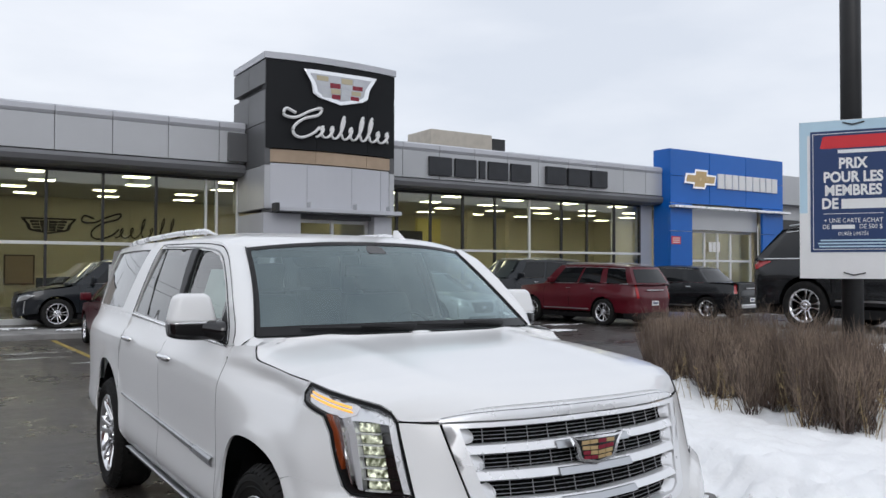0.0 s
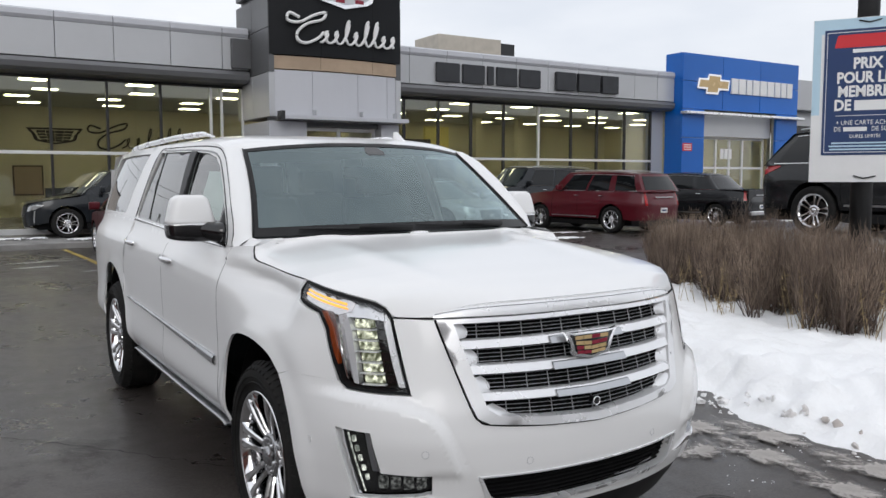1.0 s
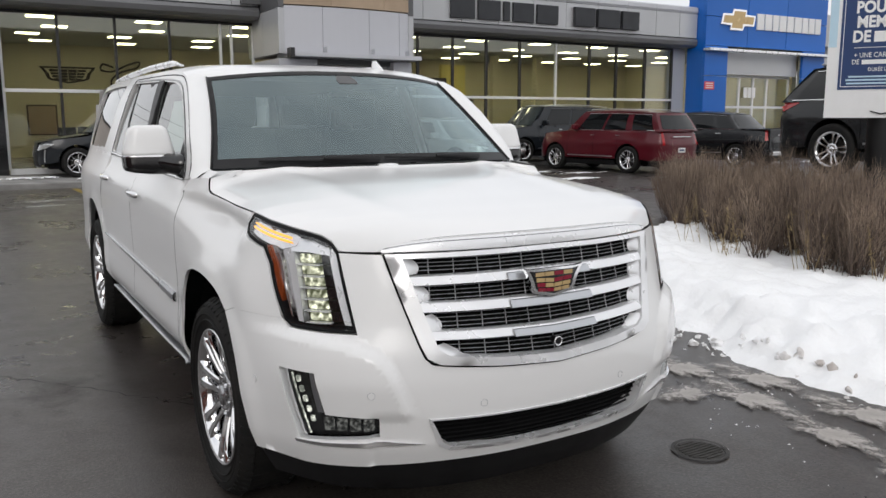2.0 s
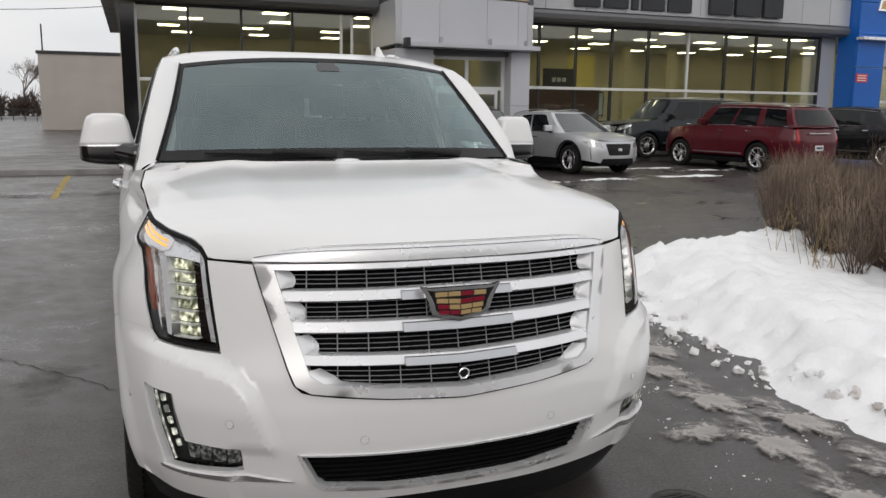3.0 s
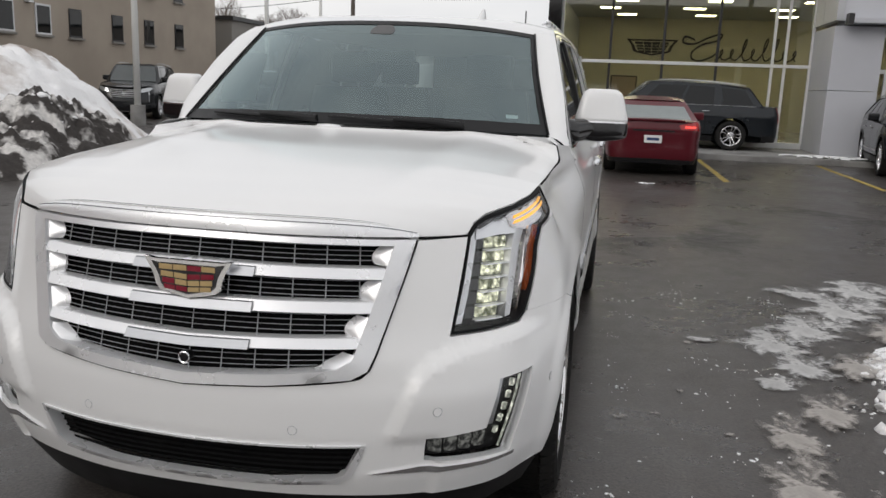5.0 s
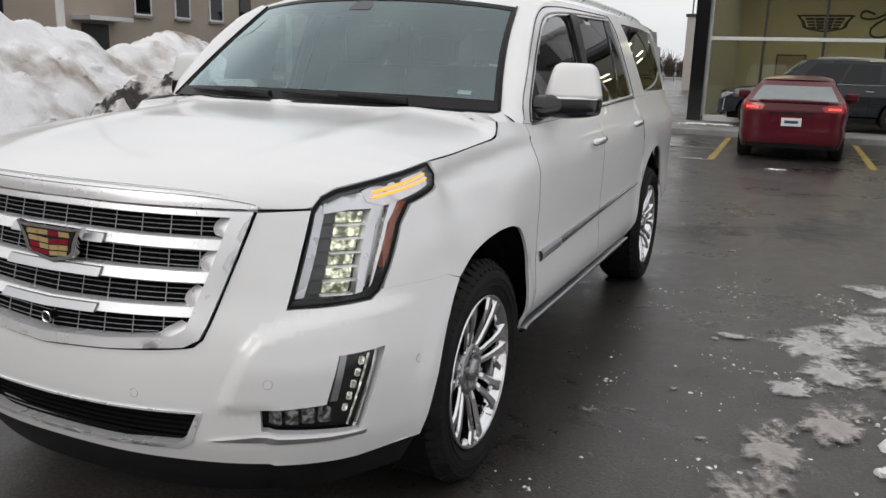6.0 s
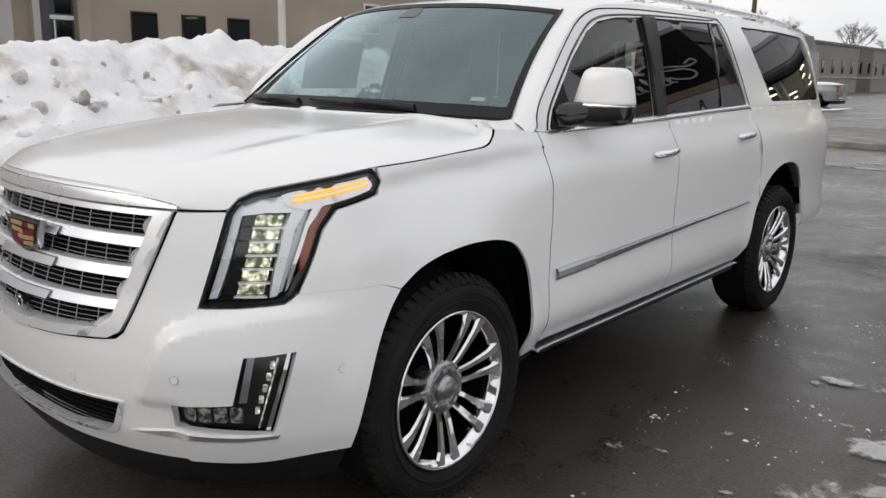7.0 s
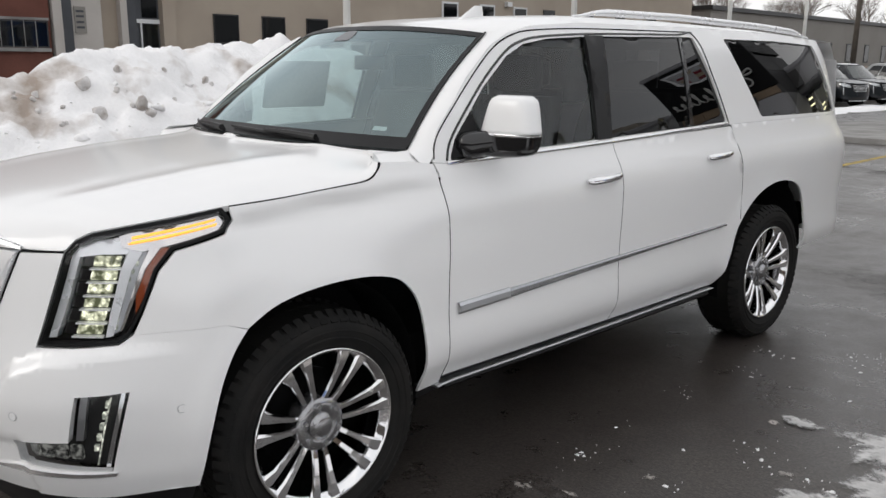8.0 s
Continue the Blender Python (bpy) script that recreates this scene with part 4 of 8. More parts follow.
door = thing("door_1", "glazed double entrance door in white frames", "door", pose(0, TY + 0.55, 0), kind="structure")
for x in (7.24, 8.42, 9.60):
    part("frame", box(x - 0.05, x + 0.05, 0, 0.1, 0.13, 3.18), FRAME, door)
for z in (0.2, 2.25, 3.12):
    part("rail", box(7.3, 9.55, 0.01, 0.09, z - 0.05, z + 0.05), FRAME, door)
for x0, x1 in ((7.42, 8.33), (8.51, 9.42)):
    part("leaf_frame", box(x0, x0 + 0.09, -0.02, 0.05, 0.2, 2.2), FRAME, door)
    part("leaf_frame", box(x1 - 0.09, x1, -0.02, 0.05, 0.2, 2.2), FRAME, door)
    part("leaf_rail", box(x0 + 0.09, x1 - 0.09, -0.02, 0.05, 2.08, 2.2), FRAME, door)
    part("leaf_rail", box(x0 + 0.09, x1 - 0.09, -0.02, 0.05, 0.2, 0.4), FRAME, door)
for x0, x1 in ((7.29, 8.37), (8.47, 9.55)):
    for z0, z1 in ((0.25, 2.2), (2.3, 3.07)):
        p = part("pane", box(x0, x1, 0.06, 0.07, z0, z1), GLASS_SHOP, door)
        p.visible_shadow = False


def crest(name, x, y, z, w, h, label, facing=1.0, depth=0.08, soft=False):
    """A shield-shaped maker's badge as plain coloured shapes."""
    t = thing(name, label, "badge", pose(x, y, z))
    shield = [(-0.5, 0.5), (-0.40, 0.5), (0.40, 0.5), (0.5, 0.5), (0.47, 0.38), (0.40, 0.1), (0.37, -0.22), (0.30, -0.33), (0.0, -0.5), (-0.30, -0.33), (-0.37, -0.22), (-0.40, 0.1), (-0.47, 0.38)]
    up = Matrix(((w, 0, 0, 0), (0, 0, -1, 0), (0, h, 0, 0), (0, 0, 0, 1)))
    part("shield", prism(shield, depth, up, 0.02), MURAL if soft else CHROME, t)
    inner = [(a * 0.84, b * 0.78 + 0.0) for a, b in shield]
    part("field", prism(inner, depth + 0.004, up), ROOM_WALL if soft else PANEL_LIGHT, t)
    rows = [(0.36, 0.20, (PALEGOLD, SATIN)), (0.17, 0.03, (SATIN, CRIMSON)), (0.0, -0.14, (PALEGOLD, SATIN)), (-0.17, -0.3, (CRIMSON, SATIN))]
    for k, (z1, z0, pair) in enumerate(rows):
        wide = 0.33 - 0.025 * k
        for j in range(4):
            a, b = -wide + j * wide / 2, -wide + (j + 1) * wide / 2 - 0.012
            drop = 0.05 * (2 - abs(j - 1.5))
            part("tile", prism([(a, z0 - drop * 0.4), (b, z0 - drop * 0.4), (b, z1 - 0.02), (a, z1 - 0.02)], depth + 0.010, up), MURAL if soft else pair[(j + k // 2) % 2], t)
    return t


crest("wall_badge", 8.29, TY - 0.23, 7.06, 2.42, 0.96, "large chrome shield badge with coloured tiles on the tower")
script = thing("wall_script", "white swept ribbon lettering shape on the black tower face", "sign", pose(6.51, TY - 0.24, 5.46))
ribbon = [(0.35, 0.75), (0.05, 0.85), (0.0, 0.65), (0.35, 0.62), (0.8, 0.85), (1.15, 0.95), (1.05, 0.75), (0.6, 0.6), (0.3, 0.35), (0.3, 0.12), (0.55, 0.05), (0.9, 0.2), (1.1, 0.4)]
part("ribbon", tube([(p[0], -0.03, p[1]) for p in curve_through([ribbon[0]] + ribbon + [ribbon[-1]], 8)], 0.045, 6), SIGN_WHITE, script)


def loops(x, heights, pitch, base):
    """A running line of plain loops, as of a flourish."""
    out = []
    for k, h in enumerate(heights):
        for q in range(14):
            t = q / 14
            out.append((x + pitch * (k + t) + 0.32 * pitch * math.sin(math.tau * t) + 0.22 * h * (0.5 - 0.5 * math.cos(math.tau * t)), base + h * (0.5 - 0.5 * math.cos(math.tau * t))))
    return out


CHAIN = loops(0.98, (0.34, 0.36, 0.70, 0.38, 0.74, 0.74, 0.34, 0.34), 0.31, 0.10)
part("ribbon", tube([(p[0], -0.03, p[1]) for p in CHAIN], [0.030 + 0.018 * abs(math.sin(k * 0.45)) for k in range(len(CHAIN))], 6), SIGN_WHITE, script)

# blue gateway
gate = thing("blue_gateway", "blue panelled gateway round a glazed entrance", "gateway", pose(0, 0, 0), kind="structure")
GX0, GX1, GY = 24.42, 32.16, 20.3
for x0, x1, z0, z1 in ((GX0, 26.9, 5.72, 6.85), (26.92, 29.4, 5.72, 6.85), (29.42, GX1, 5.72, 6.85), (GX0, 26.9, 4.56, 5.70), (26.92, 29.4, 4.56, 5.70), (29.42, GX1, 4.56, 5.70),
                       (GX0, 25.78, 3.36, 4.54), (GX0, 25.78, 1.7, 3.34), (GX0, 25.78, 0.0, 1.68), (30.62, GX1, 3.36, 4.54), (30.62, GX1, 1.7, 3.34), (30.62, GX1, 0.0, 1.68)):
    part("panel", box(x0 + 0.004, x1 - 0.004, GY, GY + 0.12, z0, z1, 0.008), BLUE, gate)
part("side", box(GX0, GX0 + 0.12, GY + 0.125, 21.25, 0, 6.84), BLUE, gate)
part("side", box(GX1 - 0.12, GX1, GY + 0.125, 21.25, 0, 6.84), BLUE, gate)
part("top", box(GX0 + 0.01, GX1 - 0.01, GY + 0.125, 21.25, 6.74, 6.86), BLUE, gate)
part("core", box(GX0 + 0.13, GX1 - 0.13, GY + 0.13, 21.24, 4.6, 6.7), PANEL_DARK, gate)
part("ledge", box(GX0 - 0.1, GX1 + 0.1, GY - 0.35, GY - 0.002, 4.33, 4.43, 0.01), BRIGHT, gate, "thin bright canopy edge")
part("head_panel", box(25.8, 30.6, GY + 0.3, GY + 0.5, 3.45, 4.42), PANEL_GREY, gate)
door2 = thing("door_2", "glazed entrance in pale frames inside the blue gateway", "door", pose(0, GY + 0.6, 0), kind="structure")
for x in (25.85, 27.3, 28.2, 29.1, 30.55):
    part("frame", box(x - 0.05, x + 0.05, 0, 0.1, 0.13, 3.45), FRAME, door2)
for z in (0.2, 2.1, 3.4):
    part("rail", box(25.9, 30.5, 0.01, 0.09, z - 0.05, z + 0.05), FRAME, door2)
for x0, x1 in ((25.9, 27.25), (27.35, 28.15), (28.25, 29.05), (29.15, 30.5)):
    for z0, z1 in ((0.25, 2.05), (2.15, 3.35)):
        part("pane", box(x0, x1, 0.05, 0.06, z0, z1), GLASS_SHOP, door2).visible_shadow = False
bars("glass_marking", 27.55, GY + 0.58, 2.5, [0.22, 0.22, 0.22], 0.45, SIGN_WHITE, "three plain white bars on the glass", depth=0.01, gap=0.05)
note = thing("wall_notice", "small red and white notice on the blue panel", "notice", pose(24.72, GY - 0.002, 2.95))
part("board", box(-0.26, 0.3, -0.02, 0, -0.16, 0.16), SIGN_RED, note)
for z in (-0.09, 0.0, 0.09):
    part("line", box(-0.2, 0.24, -0.026, -0.02, z - 0.02, z + 0.02), SIGN_WHITE, note)
badge = thing("cross_badge", "golden plain cross-shaped badge on the blue panel", "badge", pose(26.18, GY - 0.002, 5.63))
up = Matrix(((1, 0, 0, 0), (0, 0, -1, 0), (0, 1, 0, 0), (0, 0, 0, 1)))
part("rim", prism([(-1.0, -0.22), (-0.42, -0.22), (-0.46, -0.42), (0.32, -0.42), (0.38, -0.22), (1.0, -0.22), (1.08, 0.22), (0.46, 0.22), (0.5, 0.42), (-0.3, 0.42), (-0.36, 0.22), (-0.9, 0.22)], 0.10, up, 0.015), CHROME, badge)
part("field", prism([(-0.9, -0.15), (-0.34, -0.15), (-0.38, -0.34), (0.26, -0.34), (0.31, -0.15), (0.92, -0.15), (0.97, 0.15), (0.4, 0.15), (0.43, 0.34), (-0.24, 0.34), (-0.29, 0.15), (-0.82, 0.15)], 0.104, up), GOLD, badge)
bars("gateway_sign", 27.4, GY - 0.002, 5.30, [0.42, 0.42, 0.36, 0.42, 0.42, 0.45, 0.36, 0.36, 0.38], 0.66, SIGN_WHITE, "white blocks of a maker's name on the blue panel", depth=0.08, gap=0.08)

unit = thing("roof_unit", "cream sheet metal ventilation unit on the roof", "roof unit", pose(0, 0, 5.75))
part("casing", box(16.3, 19.6, 26.5, 28.5, 0, 2.05, 0.05), mat("cream_metal", (0.50, 0.46, 0.40), 0.6), unit)
part("louvre", box(19.6, 20.5, 26.7, 28.3, 0.2, 1.95, 0.03), FRAME_DARK, unit)
vent = thing("roof_vent", "small metal vent pipe on the roof", "vent", pose(26.5, 28, 5.75))
part("pipe", rod((0, 0, 0), (0, 0, 1.3), 0.1), SATIN, vent)
part("cap", rod((0, 0, 1.3), (0, 0, 1.5), 0.2, 0.14), SATIN, vent)

# ---- inside the showroom ----
tagged(mesh_ob("floor", box(-1.3, 32, YG + 0.2, 33, 0.0, 0.14), ROOM_FLOOR), "polished showroom floor", "floor", kind="structure")
tagged(mesh_ob("wall_north", box(-1.3, 32, 33, 33.2, 0, 4.6), ROOM_WALL), "pale yellow showroom wall", "wall", kind="structure")
tagged(mesh_ob("wall_east", box(32.0, 32.3, 21.8, 33, 0, 4.6), ROOM_WALL), "pale yellow showroom wall", "wall", kind="structure")
tagged(mesh_ob("wall_partition", box(12.6, 12.8, 26.5, 33, 0, 4.6), ROOM_WALL), "pale yellow showroom partition", "wall", kind="structure")
tagged(mesh_ob("ceiling", box(-1.3, 32, YG + 0.1, 33, 4.55, 4.62), ROOM_CEIL), "dull white showroom ceiling", "ceiling", kind="structure")
panel = thing("ceiling_light", "rectangular fluorescent ceiling light", "ceiling light", pose(0, 0, 4.5), group="showroom ceiling lights")
part("frame", box(-0.40, 0.40, -0.30, 0.30, 0.01, 0.05), FRAME, panel)
part("diffuser", box(-0.36, 0.36, -0.26, 0.26, -0.005, 0.012), TUBE, panel)
first = True
for i in range(11):
    for j in range(4):
        m = pose(0.4 + i * 2.95 + (0.6 if j % 2 else 0), 23.0 + j * 2.6, 4.5)
        if first:
            panel.matrix_basis, first = m, False
        else:
            copy_thing(panel, m)
MX, MZ = 2.1, 3.38
mural = crest("mural_badge", MX, 32.97, MZ, 2.1, 0.66, "dark line-drawn shield badge on the showroom wall", depth=0.02, soft=True)
wscript = thing("mural_script", "dark swept ribbon lettering shape on the showroom wall", "sign", pose(MX + 1.25, 32.96, MZ - 0.55))
part("ribbon", tube([(p[0] * 1.3, -0.02, p[1] * 1.2) for p in curve_through([ribbon[0]] + ribbon + [ribbon[-1]], 6)], 0.04, 5), MURAL, wscript)
part("ribbon", tube([(p[0] * 1.3, -0.02, p[1] * 1.2) for p in CHAIN], 0.03, 5), MURAL, wscript)
for k, (x, y, wx, wy, h) in enumerate([(8.6, 27.5, 1.8, 0.8, 0.75), (13.8, 25.0, 1.6, 0.8, 0.76), (16.6, 26.2, 1.6, 0.8, 0.76), (19.5, 25.4, 1.6, 0.8, 0.76), (21.8, 27, 1.4, 0.8, 0.76), (2.2, 29.5, 1.8, 0.8, 0.76), (1.2, 26.0, 1.6, 0.8, 0.76), (4.4, 27.2, 1.6, 0.8, 0.76), (10.9, 24.6, 1.5, 0.8, 0.76), (15.2, 27.8, 1.8, 0.8, 0.76), (24.0, 29.0, 1.8, 0.8, 0.76), (27.0, 26.5, 1.6, 0.8, 0.76)]):
    d = thing("desk", "dark office desk on the showroom floor", "desk", pose(x, y, 0.14), group="showroom desks")
    part("top", box(-wx / 2, wx / 2, -wy / 2, wy / 2, h - 0.04, h, 0.008), FURN, d)
    for sx in (-1, 1):
        part("side_panel", box(sx * wx / 2 - 0.02 * sx, sx * wx / 2 - 0.05 * sx, -wy / 2 + 0.03, wy / 2 - 0.03, 0, h - 0.04), FURN, d)
    part("screen", box(-0.28, 0.28, 0.1, 0.13, h + 0.1, h + 0.45), BLACK, d)
    part("stand", box(-0.05, 0.05, 0.1, 0.14, h, h + 0.12), BLACK, d)
for x, y, turn in [(1.2, 26.8, 180), (4.4, 28.0, 180), (13.8, 25.8, 180), (16.6, 27.0, 180), (19.5, 26.2, 180), (2.2, 30.3, 180), (8.6, 28.3, 180), (17.0, 24.2, 20), (12.0, 23.6, -30)]:
    ch = thing("office_chair", "dark office chair beside a showroom desk", "chair", pose(x, y, 0.14, 0, 0, turn), group="showroom chairs")
    part("seat", box(-0.24, 0.24, -0.24, 0.24, 0.42, 0.50, 0.03), SEAT, ch)
    part("backrest", box(-0.23, 0.23, 0.20, 0.27, 0.55, 1.05, 0.03), SEAT, ch)
    part("stem", rod((0, 0, 0.06), (0, 0, 0.42), 0.03), BLACK, ch)
    for q in range(5):
        part("foot", rod((0, 0, 0.07), (0.28 * math.cos(q * math.tau / 5), 0.28 * math.sin(q * math.tau / 5), 0.03), 0.02), BLACK, ch)
# dark wood partition with a dark sign board on it, and a yellow wall end behind
WOOD_DARK = mat("dark_red_wood", (0.075, 0.034, 0.020), 0.4, 0, 0.2, 2.5, 40)
screen_wall = thing("display_partition", "dark red-brown wooden partition on the showroom floor", "partition", pose(16.7, 28.7, 0.14))
for q in range(4):
    part("panel", box(-1.85 + q * 0.93, -0.94 + q * 0.93, 0, 0.10, 0.08, 2.36, 0.01), WOOD_DARK, screen_wall)
part("plinth", box(-1.83, 1.83, 0.01, 0.12, 0, 0.08), FURN, screen_wall)
part("cap", box(-1.88, 1.90, -0.02, 0.12, 2.36, 2.42, 0.01), FURN, screen_wall)
board = thing("sign_board", "dark sign board with pale bars standing on the partition", "sign", pose(16.5, 28.75, 2.56))
part("board", box(-0.75, 0.75, -0.04, 0.04, 0, 0.88, 0.015), SIGN_GREY, board)
for q in range(3):
    part("bar", box(-0.34 + q * 0.25, -0.15 + q * 0.25, -0.052, -0.04, 0.32, 0.50), SATIN, board)
tagged(mesh_ob("wall_yellow", box(17.5, 18.8, 29.6, 29.8, 0.14, 4.1), mat("yellow_wall_paint", (0.72, 0.62, 0.20), 0.8, 0, 0.05)), "yellow wall end behind the partition", "wall", kind="structure")
for x in (19.9, 22.4):
    tagged(mesh_ob("column", box(x, x + 0.32, 28.9, 29.2, 0.14, 4.54, 0.01), ROOM_WALL), "plain showroom column", "column", kind="structure")
counter = thing("service_counter", "long brown reception counter inside the showroom", "counter", pose(20.5, 30.2, 0.14))
part("front", box(-3.2, 3.2, -0.3, 0.0, 0, 1.06), mat("brown_laminate", (0.16, 0.075, 0.045), 0.4, 0, 0.15, 3, 40), counter)
part("top", box(-3.3, 3.3, -0.4, 0.35, 1.06, 1.11, 0.01), FRAME, counter)
cabinet = thing("file_cabinet", "low dark brown cabinet row by the showroom wall", "cabinet", pose(10.5, 32.5, 0.14))
part("body", box(-2.0, 2.0, -0.4, 0.4, 0, 1.3, 0.01), FURN, cabinet)
for q in range(5):
    part("door", box(-1.96 + q * 0.79, -1.21 + q * 0.79, -0.43, -0.4, 0.06, 1.25), FURN, cabinet)
for k, (x0, x1, z0, z1) in enumerate([(15.0, 16.6, 1.2, 2.4), (9.6, 10.6, 1.3, 2.3), (0.5, 1.6, 1.0, 2.2), (20.2, 21.4, 1.4, 2.6)]):
    b = thing("wall_board", "dark framed display board on the showroom wall", "display board", pose((x0 + x1) / 2, 32.98, 0))
    part("frame", box((x0 - x1) / 2, (x1 - x0) / 2, -0.04, 0, z0, z1), FURN, b)
    part("sheet", box((x0 - x1) / 2 + 0.06, (x1 - x0) / 2 - 0.06, -0.05, -0.04, z0 + 0.06, z1 - 0.06), PALEBLUE if k % 2 else TAN, b)

# ---- the white long-wheelbase SUV; front axle at the origin, nose towards -y ----
def flank_shape(u, z):
    """Swelling of the front wing's corner, and the hollow under the shoulder line that runs from the lamp to the doors."""
    swell = 0.030 * step_between(1.06, 1.30, u) * (1 - 0.8 * step_between(1.6, 2.3, u)) * (1 - step_between(0.93, 1.11, z))
    line = 1.176 + 0.0756 * (u - 1.42) if u < 2.3 else 1.2425 + 0.02 * (u - 2.3)
    d = line - z
    hollow = 0.0
    if -0.004 < d < 0.17:
        hollow = step_between(-0.002, 0.026, d) * (1 - step_between(0.026, 0.18, d))
    return hollow * (0.031 - 0.015 * step_between(1.9, 2.35, u)) * step_between(1.36, 1.50, u) * (1 - 0.7 * step_between(2.4, 3.4, u)) * (1 - step_between(5.2, 5.8, u)) - swell


BODY = Wrap([(-0.3, -1.022), (0, -1.04), (0.3, -1.022), (0.58, -0.945), (0.78, -0.83), (0.91, -0.67), (0.975, -0.45), (1.0, -0.1), (1.015, 0.6), (1.02, 1.6), (1.02, 2.6), (1.01, 3.4), (0.985, 4.1), (0.94, 4.45), (0.80, 4.62), (0.4, 4.66), (0, 4.66), (-0.4, 4.66)],
            [(0.1, 0.2), (0.2, 0.14), (0.3, 0.07), (0.42, 0.02), (0.55, 0), (0.66, 0), (0.75, 0.015), (0.85, 0.045), (1.0, 0.08), (1.1, 0.105), (1.2, 0.15), (1.3, 0.2)],
            [(0.1, 0.16), (0.2, 0.10), (0.3, 0.05), (0.42, 0.015), (0.55, 0), (0.75, 0), (0.9, 0.006), (1.0, 0.016), (1.09, 0.028), (1.125, 0.037), (1.15, 0.060), (1.19, 0.084), (1.25, 0.112), (1.3, 0.14), (1.9, 0.4)],
            [(0.1, 0.20), (0.2, 0.14), (0.3, 0.11), (0.42, 0.070), (0.465, 0.044), (0.515, 0.013), (0.54, 0.006), (0.60, 0.004), (0.70, 0.013), (0.85, 0.012), (1.0, 0.005), (1.1, 0.0), (1.165, 0.011), (1.20, 0.024), (1.235, 0.042), (1.26, 0.066), (1.5, 0.13), (1.65, 0.175), (1.75, 0.21), (1.85, 0.26), (1.95, 0.34)],
            ((0.75, 1.35), (1.7, 2.4)), ((1.73, 0.49, 0.011), (4.95, 0.53, 0.011)), flank_shape)
suv = thing("white_suv", "pearl white long SUV with chrome grille and lit headlights", "car", pose(0, 0, 0))


def sym(half):
    """A closed loop from its right half, which starts and ends on the middle line."""
    return half + [(-u, v) for u, v in half[::-1] if abs(u) > 1e-6]


FOG = [(0.695, 0.470), (0.995, 0.448), (1.062, 0.706), (0.915, 0.700), (0.880, 0.553), (0.695, 0.543)]
LAMP = [(0.778, 0.833), (0.83, 0.985), (0.866, 1.103), (0.90, 1.135), (0.96, 1.156), (1.12, 1.178), (1.405, 1.208), (1.424, 1.17), (1.385, 1.14), (1.22, 1.108), (1.165, 1.05), (1.11, 0.93), (1.07, 0.862), (1.038, 0.843), (0.90, 0.836)]
GRILLE_HALF = [(0, 0.683), (0.25, 0.699), (0.48, 0.722), (0.525, 0.745), (0.545, 0.785), (0.60, 0.92), (0.672, 1.098)]
LOWGRILLE_HALF = [(0, 0.392), (0.25, 0.398), (0.44, 0.408), (0.475, 0.43), (0.515, 0.523), (0.25, 0.519), (0, 0.515)]

def soft(pts, n=4):
    """The points joined by a smooth line."""
    return [tuple(p) for p in curve_through([pts[0]] + pts + [pts[-1]], n)]


# bumper and nose in one cover
nose = [(0, 0.352), (0.43, 0.352), (0.65, 0.350), (0.935, 0.348), *soft([(1.243, 0.352), (1.262, 0.45), (1.285, 0.56), (1.322, 0.69), (1.364, 0.782), (1.411, 0.8435)]), (1.345, 0.8673), (1.20, 0.8693), (1.083, 0.8653),
        (1.04, 0.838), (0.90, 0.829), (0.772, 0.826), (0.822, 0.985), (0.860, 1.101), (0.682, 1.094), (0.608, 0.92), (0.553, 0.783), (0.533, 0.740), (0.483, 0.715), (0.25, 0.691), (0, 0.675)]
fog_m = [(-u, v) for u, v in FOG]
POD = [(0.600, 0.552), (0.73, 0.552), (0.73, 0.20), (1.6, 0.20), (1.6, 0.79), (1.1, 0.815), (0.93, 0.806), (0.80, 0.785), (0.71, 0.755), (0.665, 0.71), (0.64, 0.65)]


def pod_depth(u, z):
    """How far the lamp pods stand proud of the middle of the bumper."""
    p = (abs(u), z)
    d = min(math.hypot(p[0] - q[0], p[1] - q[1]) for q in POD_LINE)
    e = d if inside(p, POD) else -d
    ramp = min(1.0, max(0.0, (e + 0.030) / 0.036))
    return 0.027 * ramp * (1 - step_between(0.98, 1.28, p[0])) * (0.45 + 0.55 * step_between(0.50, 0.70, z))


POD_LINE = [q for a, b in zip(POD[4:] + POD[:1], POD[5:] + POD[:2]) for q in dense([a, b], 0.012)[:max(1, int(math.hypot(a[0] - b[0], a[1] - b[1]) / 0.012))]]


def bumper_at(u, z, inward=0.0):
    return BODY(u, z, inward - pod_depth(u, z))


def crease_points():
    """Points on both sides of the pods' edge, so that its ledge stays crisp."""
    out = []
    for a, b in zip(POD_LINE, POD_LINE[1:]):
        dx, dz = b[0] - a[0], b[1] - a[1]
        n = math.hypot(dx, dz)
        if 1e-6 < n < 0.03:
            for o in (-0.030, -0.012, 0.006):
                for sgn in (1, -1):
                    out.append((sgn * (a[0] - dz / n * o), a[1] + dx / n * o))
    return out


part("front_bumper", skin(sym(nose), bumper_at, 0.020, [sym(LOWGRILLE_HALF), FOG, fog_m], 0.03, extra=crease_points()), WHITE, suv, smooth=True)

